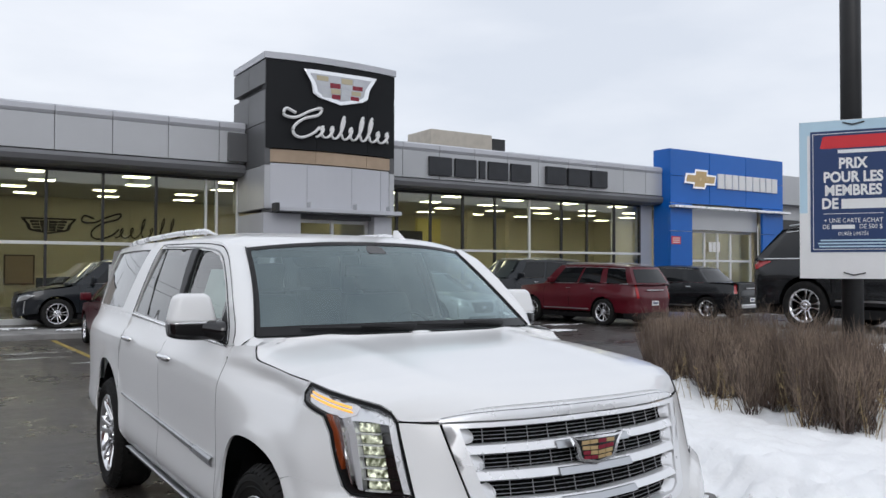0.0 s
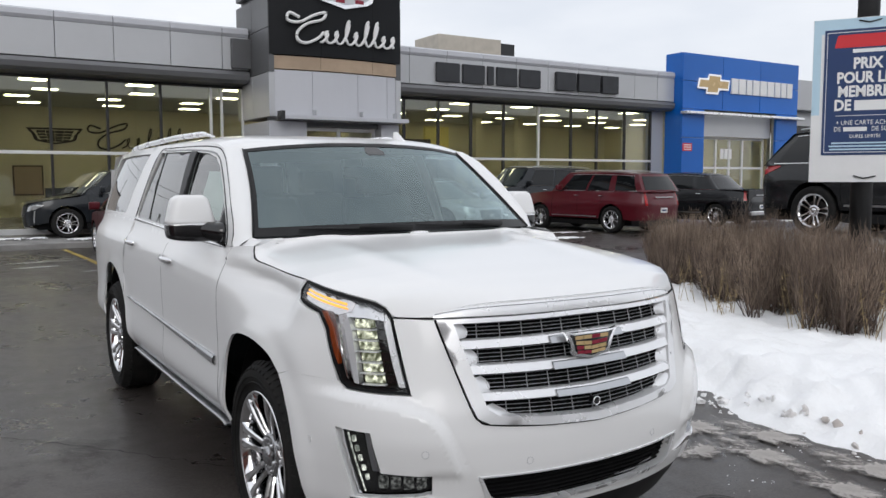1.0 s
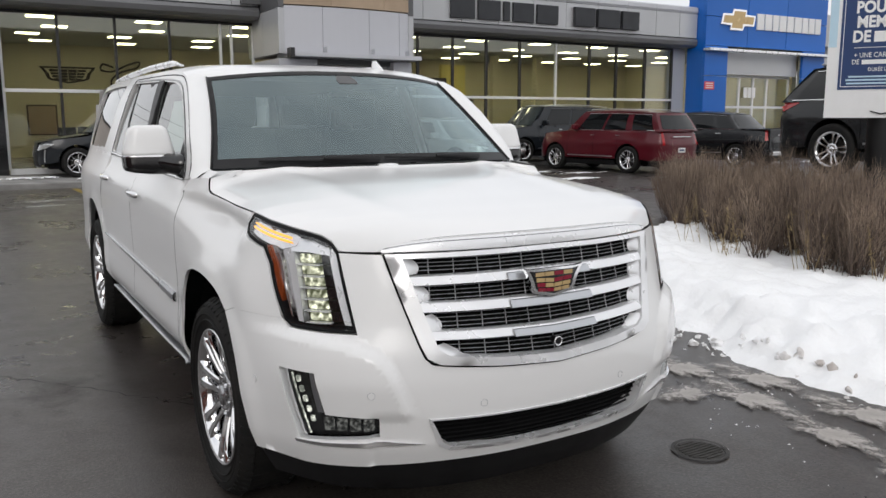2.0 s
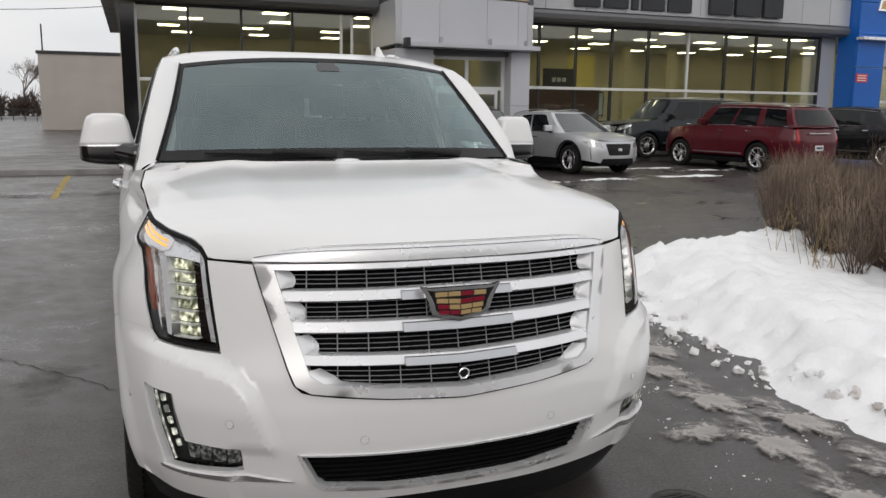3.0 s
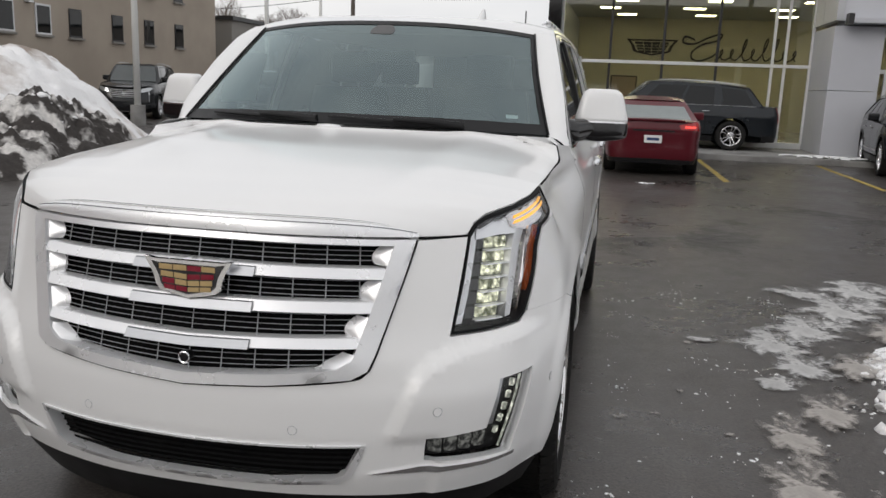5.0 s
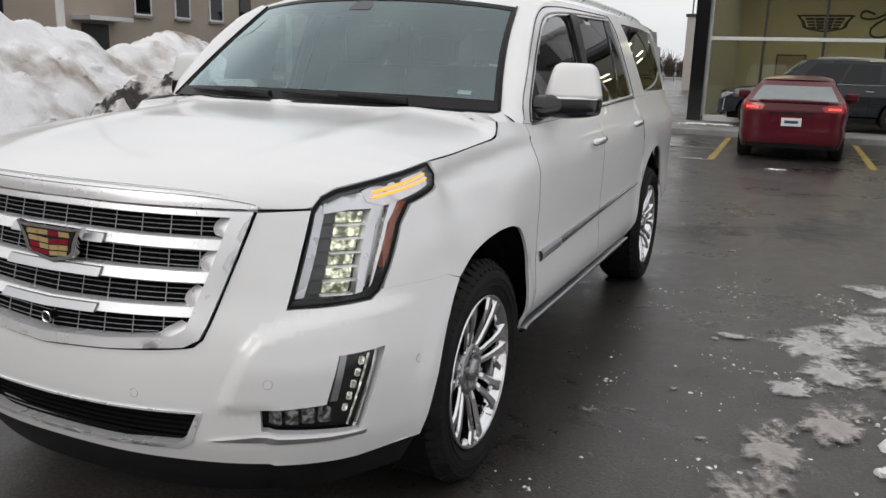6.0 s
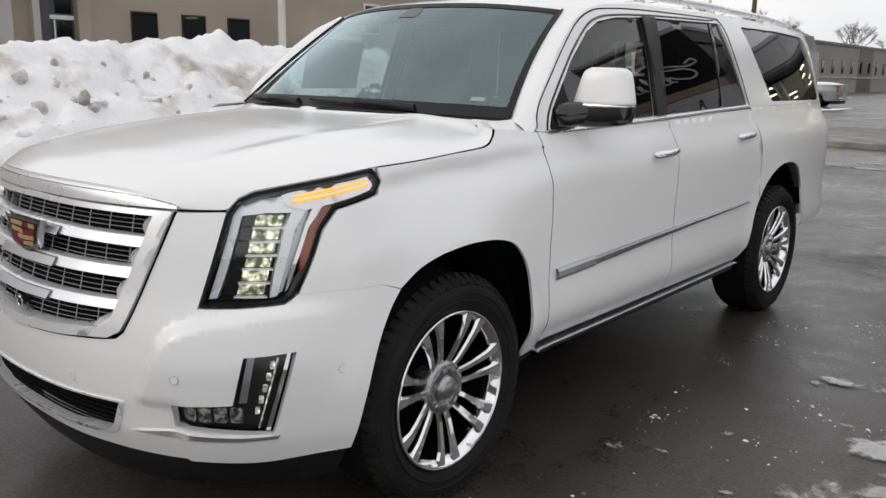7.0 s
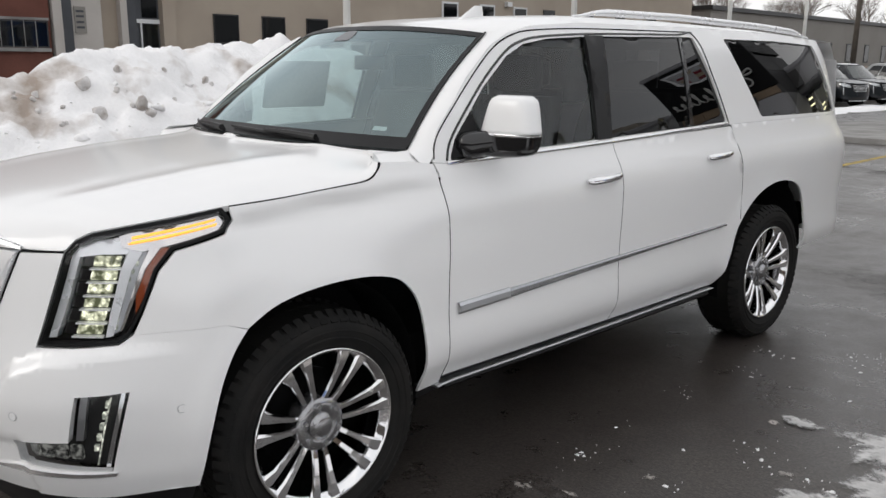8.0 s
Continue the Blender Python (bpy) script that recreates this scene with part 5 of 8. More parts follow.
# hood
def eased(x, xs, ys):
    """A smooth line through a table of values."""
    xs, ys = np.array(xs), np.array(ys)
    g = np.gradient(ys, xs)
    i = int(np.clip(np.searchsorted(xs, x) - 1, 0, len(xs) - 2))
    h = xs[i + 1] - xs[i]
    t = float(np.clip((x - xs[i]) / h, 0, 1))
    return float((2 * t ** 3 - 3 * t ** 2 + 1) * ys[i] + (t ** 3 - 2 * t ** 2 + t) * h * g[i] + (3 * t ** 2 - 2 * t ** 3) * ys[i + 1] + (t ** 3 - t ** 2) * h * g[i + 1])


HOOD_EDGE = [BODY(u, z, 0.004) for u, z in ((0.700, 1.106), (0.78, 1.105), (0.855, 1.106), (0.872, 1.114), (0.896, 1.138), (0.955, 1.161), (1.12, 1.183), (1.26, 1.198), (1.415, 1.2125), (1.62, 1.2200), (1.87, 1.2385), (1.945, 1.2455), (1.985, 1.256), (2.018, 1.279), (2.030, 1.303))]
EDGE_Y = np.array([p.y for p in HOOD_EDGE])
EDGE_Y[-1] += 0.02


def hood_edge(b):
    y = EDGE_Y[0] + (EDGE_Y[-1] - EDGE_Y[0]) * b
    return Vector([float(np.interp(y, EDGE_Y, [p[k] for p in HOOD_EDGE])) for k in range(3)])


def hood_at(a, b, inward=0.0):
    s = 2 * a - 1
    e = hood_edge(b)
    cy = -0.925 + (0.245 + 0.925) * b
    cz = eased(cy, [-0.95, -0.925, -0.85, -0.7, -0.5, -0.25, 0.0, 0.26, 0.4], [1.145, 1.155, 1.182, 1.217, 1.249, 1.282, 1.312, 1.342, 1.352])
    t = abs(s)
    ex = e.x * s
    bulge = 0.007 * math.exp(-((t - 0.60) / 0.08) ** 2) * step_between(0.05, 0.4, b)
    y = cy + (e.y - cy) * t ** 2.3
    # the rear edge follows the foot of the windscreen
    y += max(0.0, 0.478 - 0.25 * (1 - min(1.0, abs(ex) / 0.842) ** 2.4) - y) * step_between(0.62, 1.0, b) * (1 - step_between(0.80, 0.99, t))
    return Vector((ex, y, cz + (e.z - cz) * (0.14 * t ** 2 + 0.86 * t ** 6) + bulge - inward))


def smooth_hood(x, y, inward=0.0):
    b = step = min(1.0, max(0.0, (y + 0.925) / 1.17))
    return hood_at(0.5 + 0.5 * x / hood_edge(b).x, b, inward)


bm = grid_sheet(lambda a, b: hood_at(a, b), 64, 90)
rim_loop = [hood_at(k / 40, 0) for k in range(41)] + [hood_at(1, k / 60) for k in range(1, 61)] + [hood_at(1 - k / 40, 1) for k in range(1, 41)] + [hood_at(0, 1 - k / 60) for k in range(1, 60)]
up_v = [bm.verts.new(p) for p in rim_loop]
dn_v = [bm.verts.new(p - Vector((p.x * 0.01, 0, 0.02))) for p in rim_loop]
for k in range(len(up_v)):
    bm.faces.new((up_v[k], up_v[(k + 1) % len(up_v)], dn_v[(k + 1) % len(up_v)], dn_v[k]))
part("hood", bm, WHITE, suv, smooth=True)
# chrome strip along the hood's leading edge
def strip_at(a, b):
    u = -0.685 + 1.37 * a
    lo = BODY(u, 1.105, -0.006)
    hi = hood_at(0.5 + 0.5 * u / 0.70, 0.0) + Vector((0, 0.004, 0.001))
    p = lo.lerp(hi, b)
    p.z += 0.004 * math.sin(math.pi * b)
    p.y -= 0.003 * math.sin(math.pi * b)
    return p


part("hood_strip", grid_sheet(strip_at, 48, 6), BRIGHT, suv, "chrome strip over the grille", True)
for level, r in ((0.62, 0.0016), (0.99, 0.0014)):
    part("strip_groove", tube([strip_at(0.004 + 0.992 * k / 48, level) + Vector((0, -0.0004, 0.0006)) for k in range(49)], r, 5), SIDE_BRIGHT, suv, "fine groove in the chrome strip", True)

# fenders, doors, rear flanks
FENDER = [*soft([(1.412, 0.846), (1.50, 0.896), (1.60, 0.923), (1.70, 0.935), (1.80, 0.937), (1.91, 0.928), (2.015, 0.900), (2.075, 0.855), (2.115, 0.798), (2.142, 0.71), (2.158, 0.60), (2.160, 0.50)]), (2.150, 0.415), (2.282, 0.415), (2.284, 0.60), (2.284, 0.955), (2.275, 1.21), (2.262, 1.285),
          (2.18, 1.297), (2.08, 1.302), (2.046, 1.304), (2.027, 1.283), (1.990, 1.253), (1.950, 1.2415), (1.870, 1.2345), (1.62, 1.2165), (1.43, 1.2095), (1.431, 1.17), (1.392, 1.132), (1.226, 1.101), (1.172, 1.046), (1.116, 0.926), (1.084, 0.866), (1.2, 0.870), (1.345, 0.868)]
DOOR_F = [(2.288, 0.44), (3.392, 0.44), (3.392, 1.302), (2.335, 1.281), (2.268, 1.287), (2.279, 1.25), (2.288, 0.955)]
DOOR_R = [(3.396, 0.44), (4.365, 0.44), (4.41, 0.50), (4.445, 0.60), (4.50, 0.72), (4.555, 0.79), (4.556, 0.95), (4.52, 1.325), (3.396, 1.300)]
QUARTER = [*soft([(4.372, 0.435), (4.418, 0.495), (4.453, 0.597), (4.51, 0.718), (4.585, 0.805), (4.68, 0.885), (4.80, 0.945), (4.96, 0.978), (5.12, 0.975), (5.27, 0.945), (5.37, 0.89), (5.43, 0.80), (5.462, 0.68), (5.455, 0.57), (5.42, 0.50)]), (5.70, 0.500), (6.05, 0.515), (6.40, 0.535), (6.40, 1.3385), (4.528, 1.3345), (4.562, 0.95), (4.562, 0.80)]
both("front_fender", skin(FENDER, BODY, 0.026, (), 0.012), WHITE, suv)
both("front_door", skin(DOOR_F, BODY, 0.034, (), 0.012), WHITE, suv)
both("rear_door", skin(DOOR_R, BODY, 0.05, (), 0.012), WHITE, suv)
both("rear_quarter", skin(QUARTER, BODY, 0.05, (), 0.012), WHITE, suv)
part("tailgate", grid_sheet(lambda a, b: Vector((0.78 * (2 * a - 1), 4.64 - 0.10 * b ** 3, 0.45 + 1.25 * b)), 8, 8), WHITE, suv, smooth=True)

# window frames with three openings a side
def glass_depth(u, z):
    """How far the side glass, one even curve from belt to roof, lies within the flank."""
    t = z - 1.55
    return 0.157 + 0.318 * t + 0.165 * t * t - BODY.inset(abs(u), z)


def glass_at(u, z, d=0.0):
    return BODY(u, z, glass_depth(u, z) + d)


WIN_F = rounded([(2.345, 1.292), (2.39, 1.372), (2.592, 1.562), (2.765, 1.686), (2.89, 1.738), (3.06, 1.764), (3.345, 1.782), (3.292, 1.318)], 0.02)
WIN_R = rounded([(3.375, 1.320), (3.46, 1.785), (4.12, 1.800), (4.30, 1.803), (4.395, 1.60), (4.485, 1.350)], 0.02)
WIN_Q = rounded([(4.91, 1.362), (4.77, 1.58), (4.632, 1.803), (5.3, 1.806), (5.905, 1.792), (6.02, 1.58), (6.125, 1.355)], 0.025)
SIDE = [(2.262, 1.290), (2.30, 1.40), (2.51, 1.60), (2.68, 1.725), (2.82, 1.785), (2.98, 1.818), (3.3, 1.842), (4.3, 1.855), (5.4, 1.852), (6.05, 1.83), (6.18, 1.62), (6.34, 1.34), (4.5, 1.336), (3.392, 1.306), (2.33, 1.283)]
both("window_surround", skin(SIDE, BODY, 0.05, (WIN_F, WIN_R, WIN_Q), 0.025), WHITE, suv)
pillar = [(3.280, 1.318), (3.333, 1.786), (3.474, 1.789), (3.388, 1.320)]
both("b_pillar", skin(pillar, lambda u, z, d=0: BODY(u, z, min(-0.005, glass_depth(u, z) - 0.015) + d), 0.04, (), 0.02), BLACK, suv, "black pillar")
for name, lp, g in (("front_door_glass", WIN_F, GLASS_DOOR), ("rear_door_glass", WIN_R, GLASS_TINT), ("quarter_glass", WIN_Q, GLASS_TINT)):
    for ob in both(name, skin(lp, glass_at, 0.05, (), 0), g, suv, "dark tinted glass" if g is GLASS_TINT else "clear door glass"):
        ob.visible_shadow = False


def ribbon_on(pts, width, proud, surf=BODY, n=2):
    """A narrow raised strip along a line on the flank."""
    line = curve_through([pts[0]] + pts + [pts[-1]], 10)
    bm, prev = bmesh.new(), None
    for i, (u, z) in enumerate(line):
        a, b = line[max(0, i - 1)], line[min(len(line) - 1, i + 1)]
        d = (b - a) / (np.linalg.norm(b - a) + 1e-9)
        w = width if isinstance(width, float) else width[0] + (width[1] - width[0]) * i / (len(line) - 1)
        nx, nz = -d[1] * w / 2, d[0] * w / 2
        ring = [bm.verts.new(surf(u + s * nx, z + s * nz, -h)) for s, h in ((-1, -0.01), (-1, proud * 0.6), (-0.5, proud), (0.5, proud), (1, proud * 0.6), (1, -0.01))]
        if prev:
            for k in range(5):
                bm.faces.new((prev[k], prev[k + 1], ring[k + 1], ring[k]))
        prev = ring
    bmesh.ops.recalc_face_normals(bm, faces=bm.faces)
    return bm


both("belt_trim", ribbon_on([(2.33, 1.284), (2.80, 1.292), (3.39, 1.306), (4.0, 1.325), (4.495, 1.340)], 0.018, 0.006), CHROME, suv, "chrome belt moulding")
both("window_trim", ribbon_on([(4.50, 1.345), (4.41, 1.60), (4.315, 1.812), (4.12, 1.812), (3.46, 1.797), (3.06, 1.776), (2.88, 1.750), (2.755, 1.698), (2.58, 1.572), (2.378, 1.382), (2.33, 1.29)], 0.010, 0.004), GLOSSBLACK, suv, "black rubber window seal")
both("door_seam", ribbon_on([(2.27, 1.30), (2.315, 1.40), (2.535, 1.60), (2.70, 1.72), (2.84, 1.776), (3.0, 1.80), (3.4, 1.818), (4.31, 1.830)], 0.006, 0.001), DARK, suv, "dark seam over the doors")
both("window_bar", skin([(4.10, 1.348), (4.135, 1.348), (4.20, 1.80), (4.165, 1.80)], lambda u, z, d=0: glass_at(u, z, d - 0.005), 0.05, (), 0.006), GLOSSBLACK, suv)
both("side_moulding", ribbon_on([(2.618, 0.730), (3.2, 0.752), (3.8, 0.773), (4.40, 0.791)], (0.038, 0.011), 0.014), SIDE_BRIGHT, suv, "bright side moulding", False)
both("panel_gap", ribbon_on([(2.286, 0.425), (2.286, 0.70), (2.286, 0.955), (2.281, 1.10), (2.277, 1.235)], 0.0036, 0.0004), DARK, suv, "dark gap before the front door")
both("panel_gap", ribbon_on([(3.394, 0.445), (3.394, 0.9), (3.394, 1.296)], 0.0036, 0.0004), DARK, suv, "dark gap between the doors")
both("panel_gap", ribbon_on([(4.558, 0.802), (4.559, 0.95), (4.541, 1.14), (4.524, 1.33)], 0.0036, 0.0004), DARK, suv, "dark gap behind the rear door")
both("hood_seam", ribbon_on([(1.428, 1.211), (1.62, 1.2185), (1.87, 1.2367), (1.947, 1.2437), (1.988, 1.2547), (2.023, 1.281), (2.036, 1.304)], 0.0032, 0.0005), DARK, suv, "dark gap beside the hood")
both("hood_seam", ribbon_on([(0.683, 1.1005), (0.77, 1.1015), (0.862, 1.1035)], 0.0055, 0.0008), DARK, suv, "dark gap under the hood")
both("moulding_plate", ribbon_on([(2.332, 0.722), (2.48, 0.727), (2.62, 0.732)], (0.046, 0.044), 0.017), SATIN, suv, "bright name plate on the door", False)


def handle(u, z):
    bm = bmesh.new()
    pts = [BODY(u + 0.26 * t, z + 0.010 * t, -0.008 - 0.030 * math.sin(math.pi * min(1, max(0, t)))) for t in (0, 0.12, 0.3, 0.5, 0.7, 0.88, 1)]
    bm = tube(pts, [0.012, 0.019, 0.018, 0.017, 0.017, 0.018, 0.012], 12)
    for v in bm.verts:
        v.co.x = v.co.x * 0.9 + 0.1 * 1.03
    return bm


both("door_handle", handle(3.115, 1.147), CHROME, suv, "chrome handle")
both("door_handle", handle(4.165, 1.180), CHROME, suv, "chrome handle")
both("rocker_panel", skin([(2.16, 0.372), (4.40, 0.372), (4.38, 0.44), (2.16, 0.44)], lambda u, z, d=0: BODY(u, z, d + 0.012), 0.07, (), 0.03), BLACK, suv)
bm = bmesh.new()
for k in range(1):
    grid_sheet(lambda a, b: BODY(2.30 + 2.05 * a, 0.392 - 0.02 * math.sin(math.tau * b), 0.0 - 0.03 * math.cos(math.tau * b)), 20, 8, bm)
both("running_board", bm, BLACK, suv, "black running board")
both("running_board_trim", ribbon_on([(2.24, 0.412), (3.0, 0.414), (4.36, 0.425)], 0.010, 0.036), SATIN, suv, "bright edge of the running board")

# underside, wheel housings, valance
part("valance", skin(sym([(0, 0.215), (0.5, 0.215), (0.95, 0.235), (1.22, 0.25), (1.235, 0.351), (0.935, 0.347), (0.65, 0.349), (0.43, 0.351), (0, 0.351)]), lambda u, z, d=0: BODY(u, z, d + 0.006), 0.06, (), 0.05), BLACK, suv, "black lower valance", True)
part("underbody", box(-0.72, 0.72, -0.55, 3.75, 0.28, 0.38), DARK, suv)
part("rear_floor", box(-0.86, 0.86, 3.0, 4.5, 0.60, 0.68), DARK, suv)
part("engine_bay", box(-0.70, 0.70, -0.70, 0.42, 0.36, 1.02), DARK, suv)
part("cabin_floor", box(-0.90, 0.90, 0.46, 2.85, 0.36, 0.62), DARK, suv)
for y in (0.0, 3.302):
    def liner(a, b, y=y):
        t = math.pi * (1.12 * a - 0.06)
        wide = 0.045 if y else 0.0
        return (0.955 - 0.39 * b, y - 0.03 + wide * 0.6 + (0.485 + wide - 0.01 * b) * math.cos(t), 0.44 + (0.51 + wide - 0.01 * b) * math.sin(t))
    both("wheel_housing", grid_sheet(liner, 24, 3), DARK, suv)
    both("housing_wall", grid_sheet(lambda a, b, y=y: (0.56, y - 0.55 + 1.05 * a, 0.2 + 0.8 * b), 1, 1), DARK, suv)

# roof, pillars, windscreen
def roof_at(x, y):
    c = np.interp(y, [0.9, 1.05, 1.3, 1.8, 2.6, 3.6, 4.2, 4.6], [1.81, 1.838, 1.875, 1.903, 1.910, 1.895, 1.872, 1.84])
    t = abs(x) / 0.79
    return c - 0.016 * t ** 2 - 0.012 * max(0, t - 0.7) ** 2 / 0.09


def ws_edge(b):
    """Edge of the windscreen from its lower corner to its upper one."""
    return Vector((0.842 - 0.145 * b - 0.012 * math.sin(math.pi * b), 0.50 + 0.565 * b - 0.05 * math.sin(math.pi * b) * 0.3, 1.332 + 0.448 * b + 0.012 * math.sin(math.pi * b)))


def windscreen(a, b):
    s = 2 * a - 1
    e = ws_edge(b)
    k = 1 - abs(s) ** 2.4
    return Vector((e.x * s, e.y - (0.25 - 0.11 * b) * k, e.z + (0.018 + 0.022 * b) * k))


ws = part("windscreen", grid_sheet(windscreen, 30, 14), GLASS_WS, suv, "grey-green windscreen glass", True)
ws.visible_shadow = False


def frit(a0, a1, b0, b1, d=-0.0025):
    return grid_sheet(lambda a, b: windscreen(a0 + (a1 - a0) * a, b0 + (b1 - b0) * b) + Vector((0, d, -d * 0.6)), 30 if a1 - a0 > 0.5 else 2, 2 if b1 - b0 < 0.5 else 14)


part("screen_border", frit(0, 1, 0.955, 1), BLACK, suv, "black printed border", True)
part("screen_border", frit(0, 1, 0, 0.085), BLACK, suv, "black printed border", True)
part("screen_border", frit(0, 0.012, 0, 1), BLACK, suv, "black printed border", True)
part("screen_border", frit(0.988, 1, 0, 1), BLACK, suv, "black printed border", True)
part("sensor_housing", grid_sheet(lambda a, b: windscreen(0.5 + (a - 0.5) * (0.052 + 0.030 * math.sin(math.pi * min(1, 0.25 + b * 0.75))), 0.845 + 0.105 * b) + Vector((0, -0.002, 0.001)), 8, 8), GLOSSBLACK, suv, "black sensor window at the top of the glass", True)
part("screen_sticker", grid_sheet(lambda a, b: windscreen(0.905 + 0.03 * a, 0.125 + 0.03 * b) + Vector((0, 0.004, -0.003)), 2, 2), SIGN_WHITE, suv, "small white sticker")


def a_pillar(a, b):
    p = ws_edge(a)
    u = float(np.interp(a, [0, 0.25, 0.5, 0.75, 1.0], [2.215, 2.335, 2.475, 2.64, 2.83]))
    q = BODY(u, float(np.interp(u, [2.215, 2.262, 2.30, 2.51, 2.68, 2.82, 2.98], [1.272, 1.292, 1.402, 1.602, 1.727, 1.787, 1.820])), 0.0)
    r = p.lerp(q, b)
    out = Vector((0.6, -0.6, 0.5)).normalized()
    return r + out * 0.014 * math.sin(math.pi * b)


both("a_pillar", grid_sheet(a_pillar, 18, 6), WHITE, suv)
both("screen_seal", tube([ws_edge(k / 12) + Vector((0.004, -0.004, 0.004)) for k in range(13)], 0.0045, 6), BLACK, suv, "black screen seal")
both("cowl_corner", grid_sheet(lambda a, b: BODY(2.038 + 0.177 * a, 1.303 - 0.031 * a ** 1.5, 0).lerp(ws_edge(0) + Vector((0.012, -0.16 * (1 - a), -0.004 * (1 - a))), b), 8, 4), WHITE, suv)


def roof_fn(a, b):
    s = 2 * a - 1
    y0 = windscreen(a, 1.0).y
    y = y0 + (4.50 - y0) * b
    edge_y = 1.065 + 3.4 * b
    u = float(np.interp(edge_y, [1.065, 1.3, 1.6, 2.6, 3.7, 4.3, 4.47], [2.83, 3.0, 3.3, 4.3, 5.4, 6.0, 6.1]))
    z = float(np.interp(u, [2.83, 2.98, 3.3, 4.3, 5.4, 6.05, 6.2], [1.788, 1.818, 1.842, 1.855, 1.852, 1.83, 1.80]))
    e = BODY(u, z, 0.0)
    if b == 0:
        return windscreen(a, 1.0).lerp(Vector((e.x * s, windscreen(a, 1).y, windscreen(a, 1).z)), 0.0 if abs(s) < 0.999 else 0.0)
    x = e.x * s
    zr = roof_at(x, y)
    t = abs(s) ** 6
    front = step_between(0, 0.05, b)
    z0 = windscreen(a, 1.0).z
    zz = (zr * (1 - t) + e.z * t)
    return Vector((x, y, z0 * (1 - front) + zz * front + 0.018 * (1 - front) * b * 20 * (1 - b * 20 if b < 0.05 else 0)))


part("roof", grid_sheet(roof_fn, 30, 60), WHITE, suv, smooth=True)
def rail_point(y):
    x = 0.672 - 0.012 * step_between(3.0, 4.3, y)
    lift = 0.020 * step_between(1.70, 1.95, y) * (1 - step_between(4.02, 4.28, y))
    return Vector((x, y, roof_at(x, y) - 0.004 + lift))


bm = tube([rail_point(1.68 + 2.62 * k / 40) for k in range(41)], [0.006 + 0.013 * step_between(0, 5, min(k, 40 - k)) for k in range(41)], 10)
both("roof_rail", bm, BRIGHT, suv, "silver roof rail")
fin = grid_sheet(lambda a, b: Vector((0.40 + (0.5 - abs(a - 0.5)) * 0 + 0.024 * math.cos(math.tau * a) * (1 - 0.75 * b), 1.27 + 0.085 * math.sin(math.tau * a) * (1 - 0.7 * b) + 0.05 * b, 1.850 + 0.068 * b)), 16, 5, loop=True)
part("roof_antenna", fin, WHITE, suv, "white fin antenna", True)
both("roof_end", grid_sheet(lambda a, b: Vector((0.75 * a, 4.47 + 0.10 * (1 - b), 1.70 + 0.12 * b)), 4, 3), WHITE, suv)

# mirrors
def mirror_shell(lo, hi, cap, grow=0.0):
    """A boxy mirror housing, wider below; the cap has a rounded top, the base a bottom that rises outwards."""
    def fn(a, b):
        t, z = math.tau * a, lo + (hi - lo) * b
        ct, st = math.cos(t), math.sin(t)
        end = b if cap else 1 - b
        k = 0.72 + 0.28 * math.sqrt(max(0.0, 1 - end ** 9))
        px = math.copysign(abs(ct) ** 0.38, ct) * (0.120 + grow - 0.24 * max(0, z - 1.40)) * k
        py = math.copysign(abs(st) ** 0.55, st) * (0.060 + grow) * k * (1.15 if st < 0 else 0.6)
        if not cap:
            z += (1 - b) * (0.10 * max(0, px) + 0.02 * (st > 0))
        return Vector((1.052 + px, 0.865 + (z - 1.4) * 0.12 + py + 0.12 * px, z - (0.02 * max(0, px / 0.13) ** 3 * b ** 4 if cap else 0)))
    bm = grid_sheet(fn, 36, 12, loop=True)
    bmesh.ops.holes_fill(bm, edges=[e for e in bm.edges if e.is_boundary])
    return bm


both("mirror_cap", mirror_shell(1.392, 1.536, True), WHITE, suv, "white mirror cap")
both("mirror_base", mirror_shell(1.300, 1.388, False, 0.002), GLOSSBLACK, suv, "black lower mirror shell")
both("mirror_trim", mirror_shell(1.384, 1.394, True, 0.003), CHROME, suv, "thin chrome line under the mirror cap")
both("mirror_arm", tube([(0.885, 0.72, 1.335), (0.93, 0.76, 1.345), (0.99, 0.82, 1.355), (1.04, 0.85, 1.36)], [0.060, 0.056, 0.048, 0.04], 10), GLOSSBLACK, suv)
both("mirror_sail", skin([(2.36, 1.298), (2.40, 1.375), (2.50, 1.47), (2.545, 1.305)], lambda u, z, d=0: BODY(u, z, d + 0.002), 0.06, (), 0.012), BLACK, suv)

# wipers
for x0, y0, x1 in ((0.52, 0.40, -0.06), (-0.10, 0.30, -0.66)):
    pts = []
    for t in (0, 0.25, 0.5, 0.75, 1):
        x = x0 + (x1 - x0) * t
        w = windscreen((x / 0.85 + 1) / 2, 0.012 + 0.035 * t)
        pts.append(w + Vector((0, -0.012, 0.008)))
    part("wiper", tube(pts, [0.010, 0.009, 0.008, 0.007, 0.005], 6), BLACK, suv, "black wiper")
    part("wiper_arm", tube([p + Vector((0, -0.010, 0.010 + 0.004 * (k % 2))) for k, p in enumerate(pts[:3])], [0.014, 0.011, 0.007], 6), BLACK, suv)
part("cowl", grid_sheet(lambda a, b: windscreen(a, 0.0).lerp(smooth_hood(0.80 * (2 * a - 1), 0.26 + 0.1 * abs(2 * a - 1) ** 1.5) + Vector((0, 0.0, -0.015)), b) + Vector((0, 0, -0.004)), 24, 3), BLACK, suv, "black cowl", True)
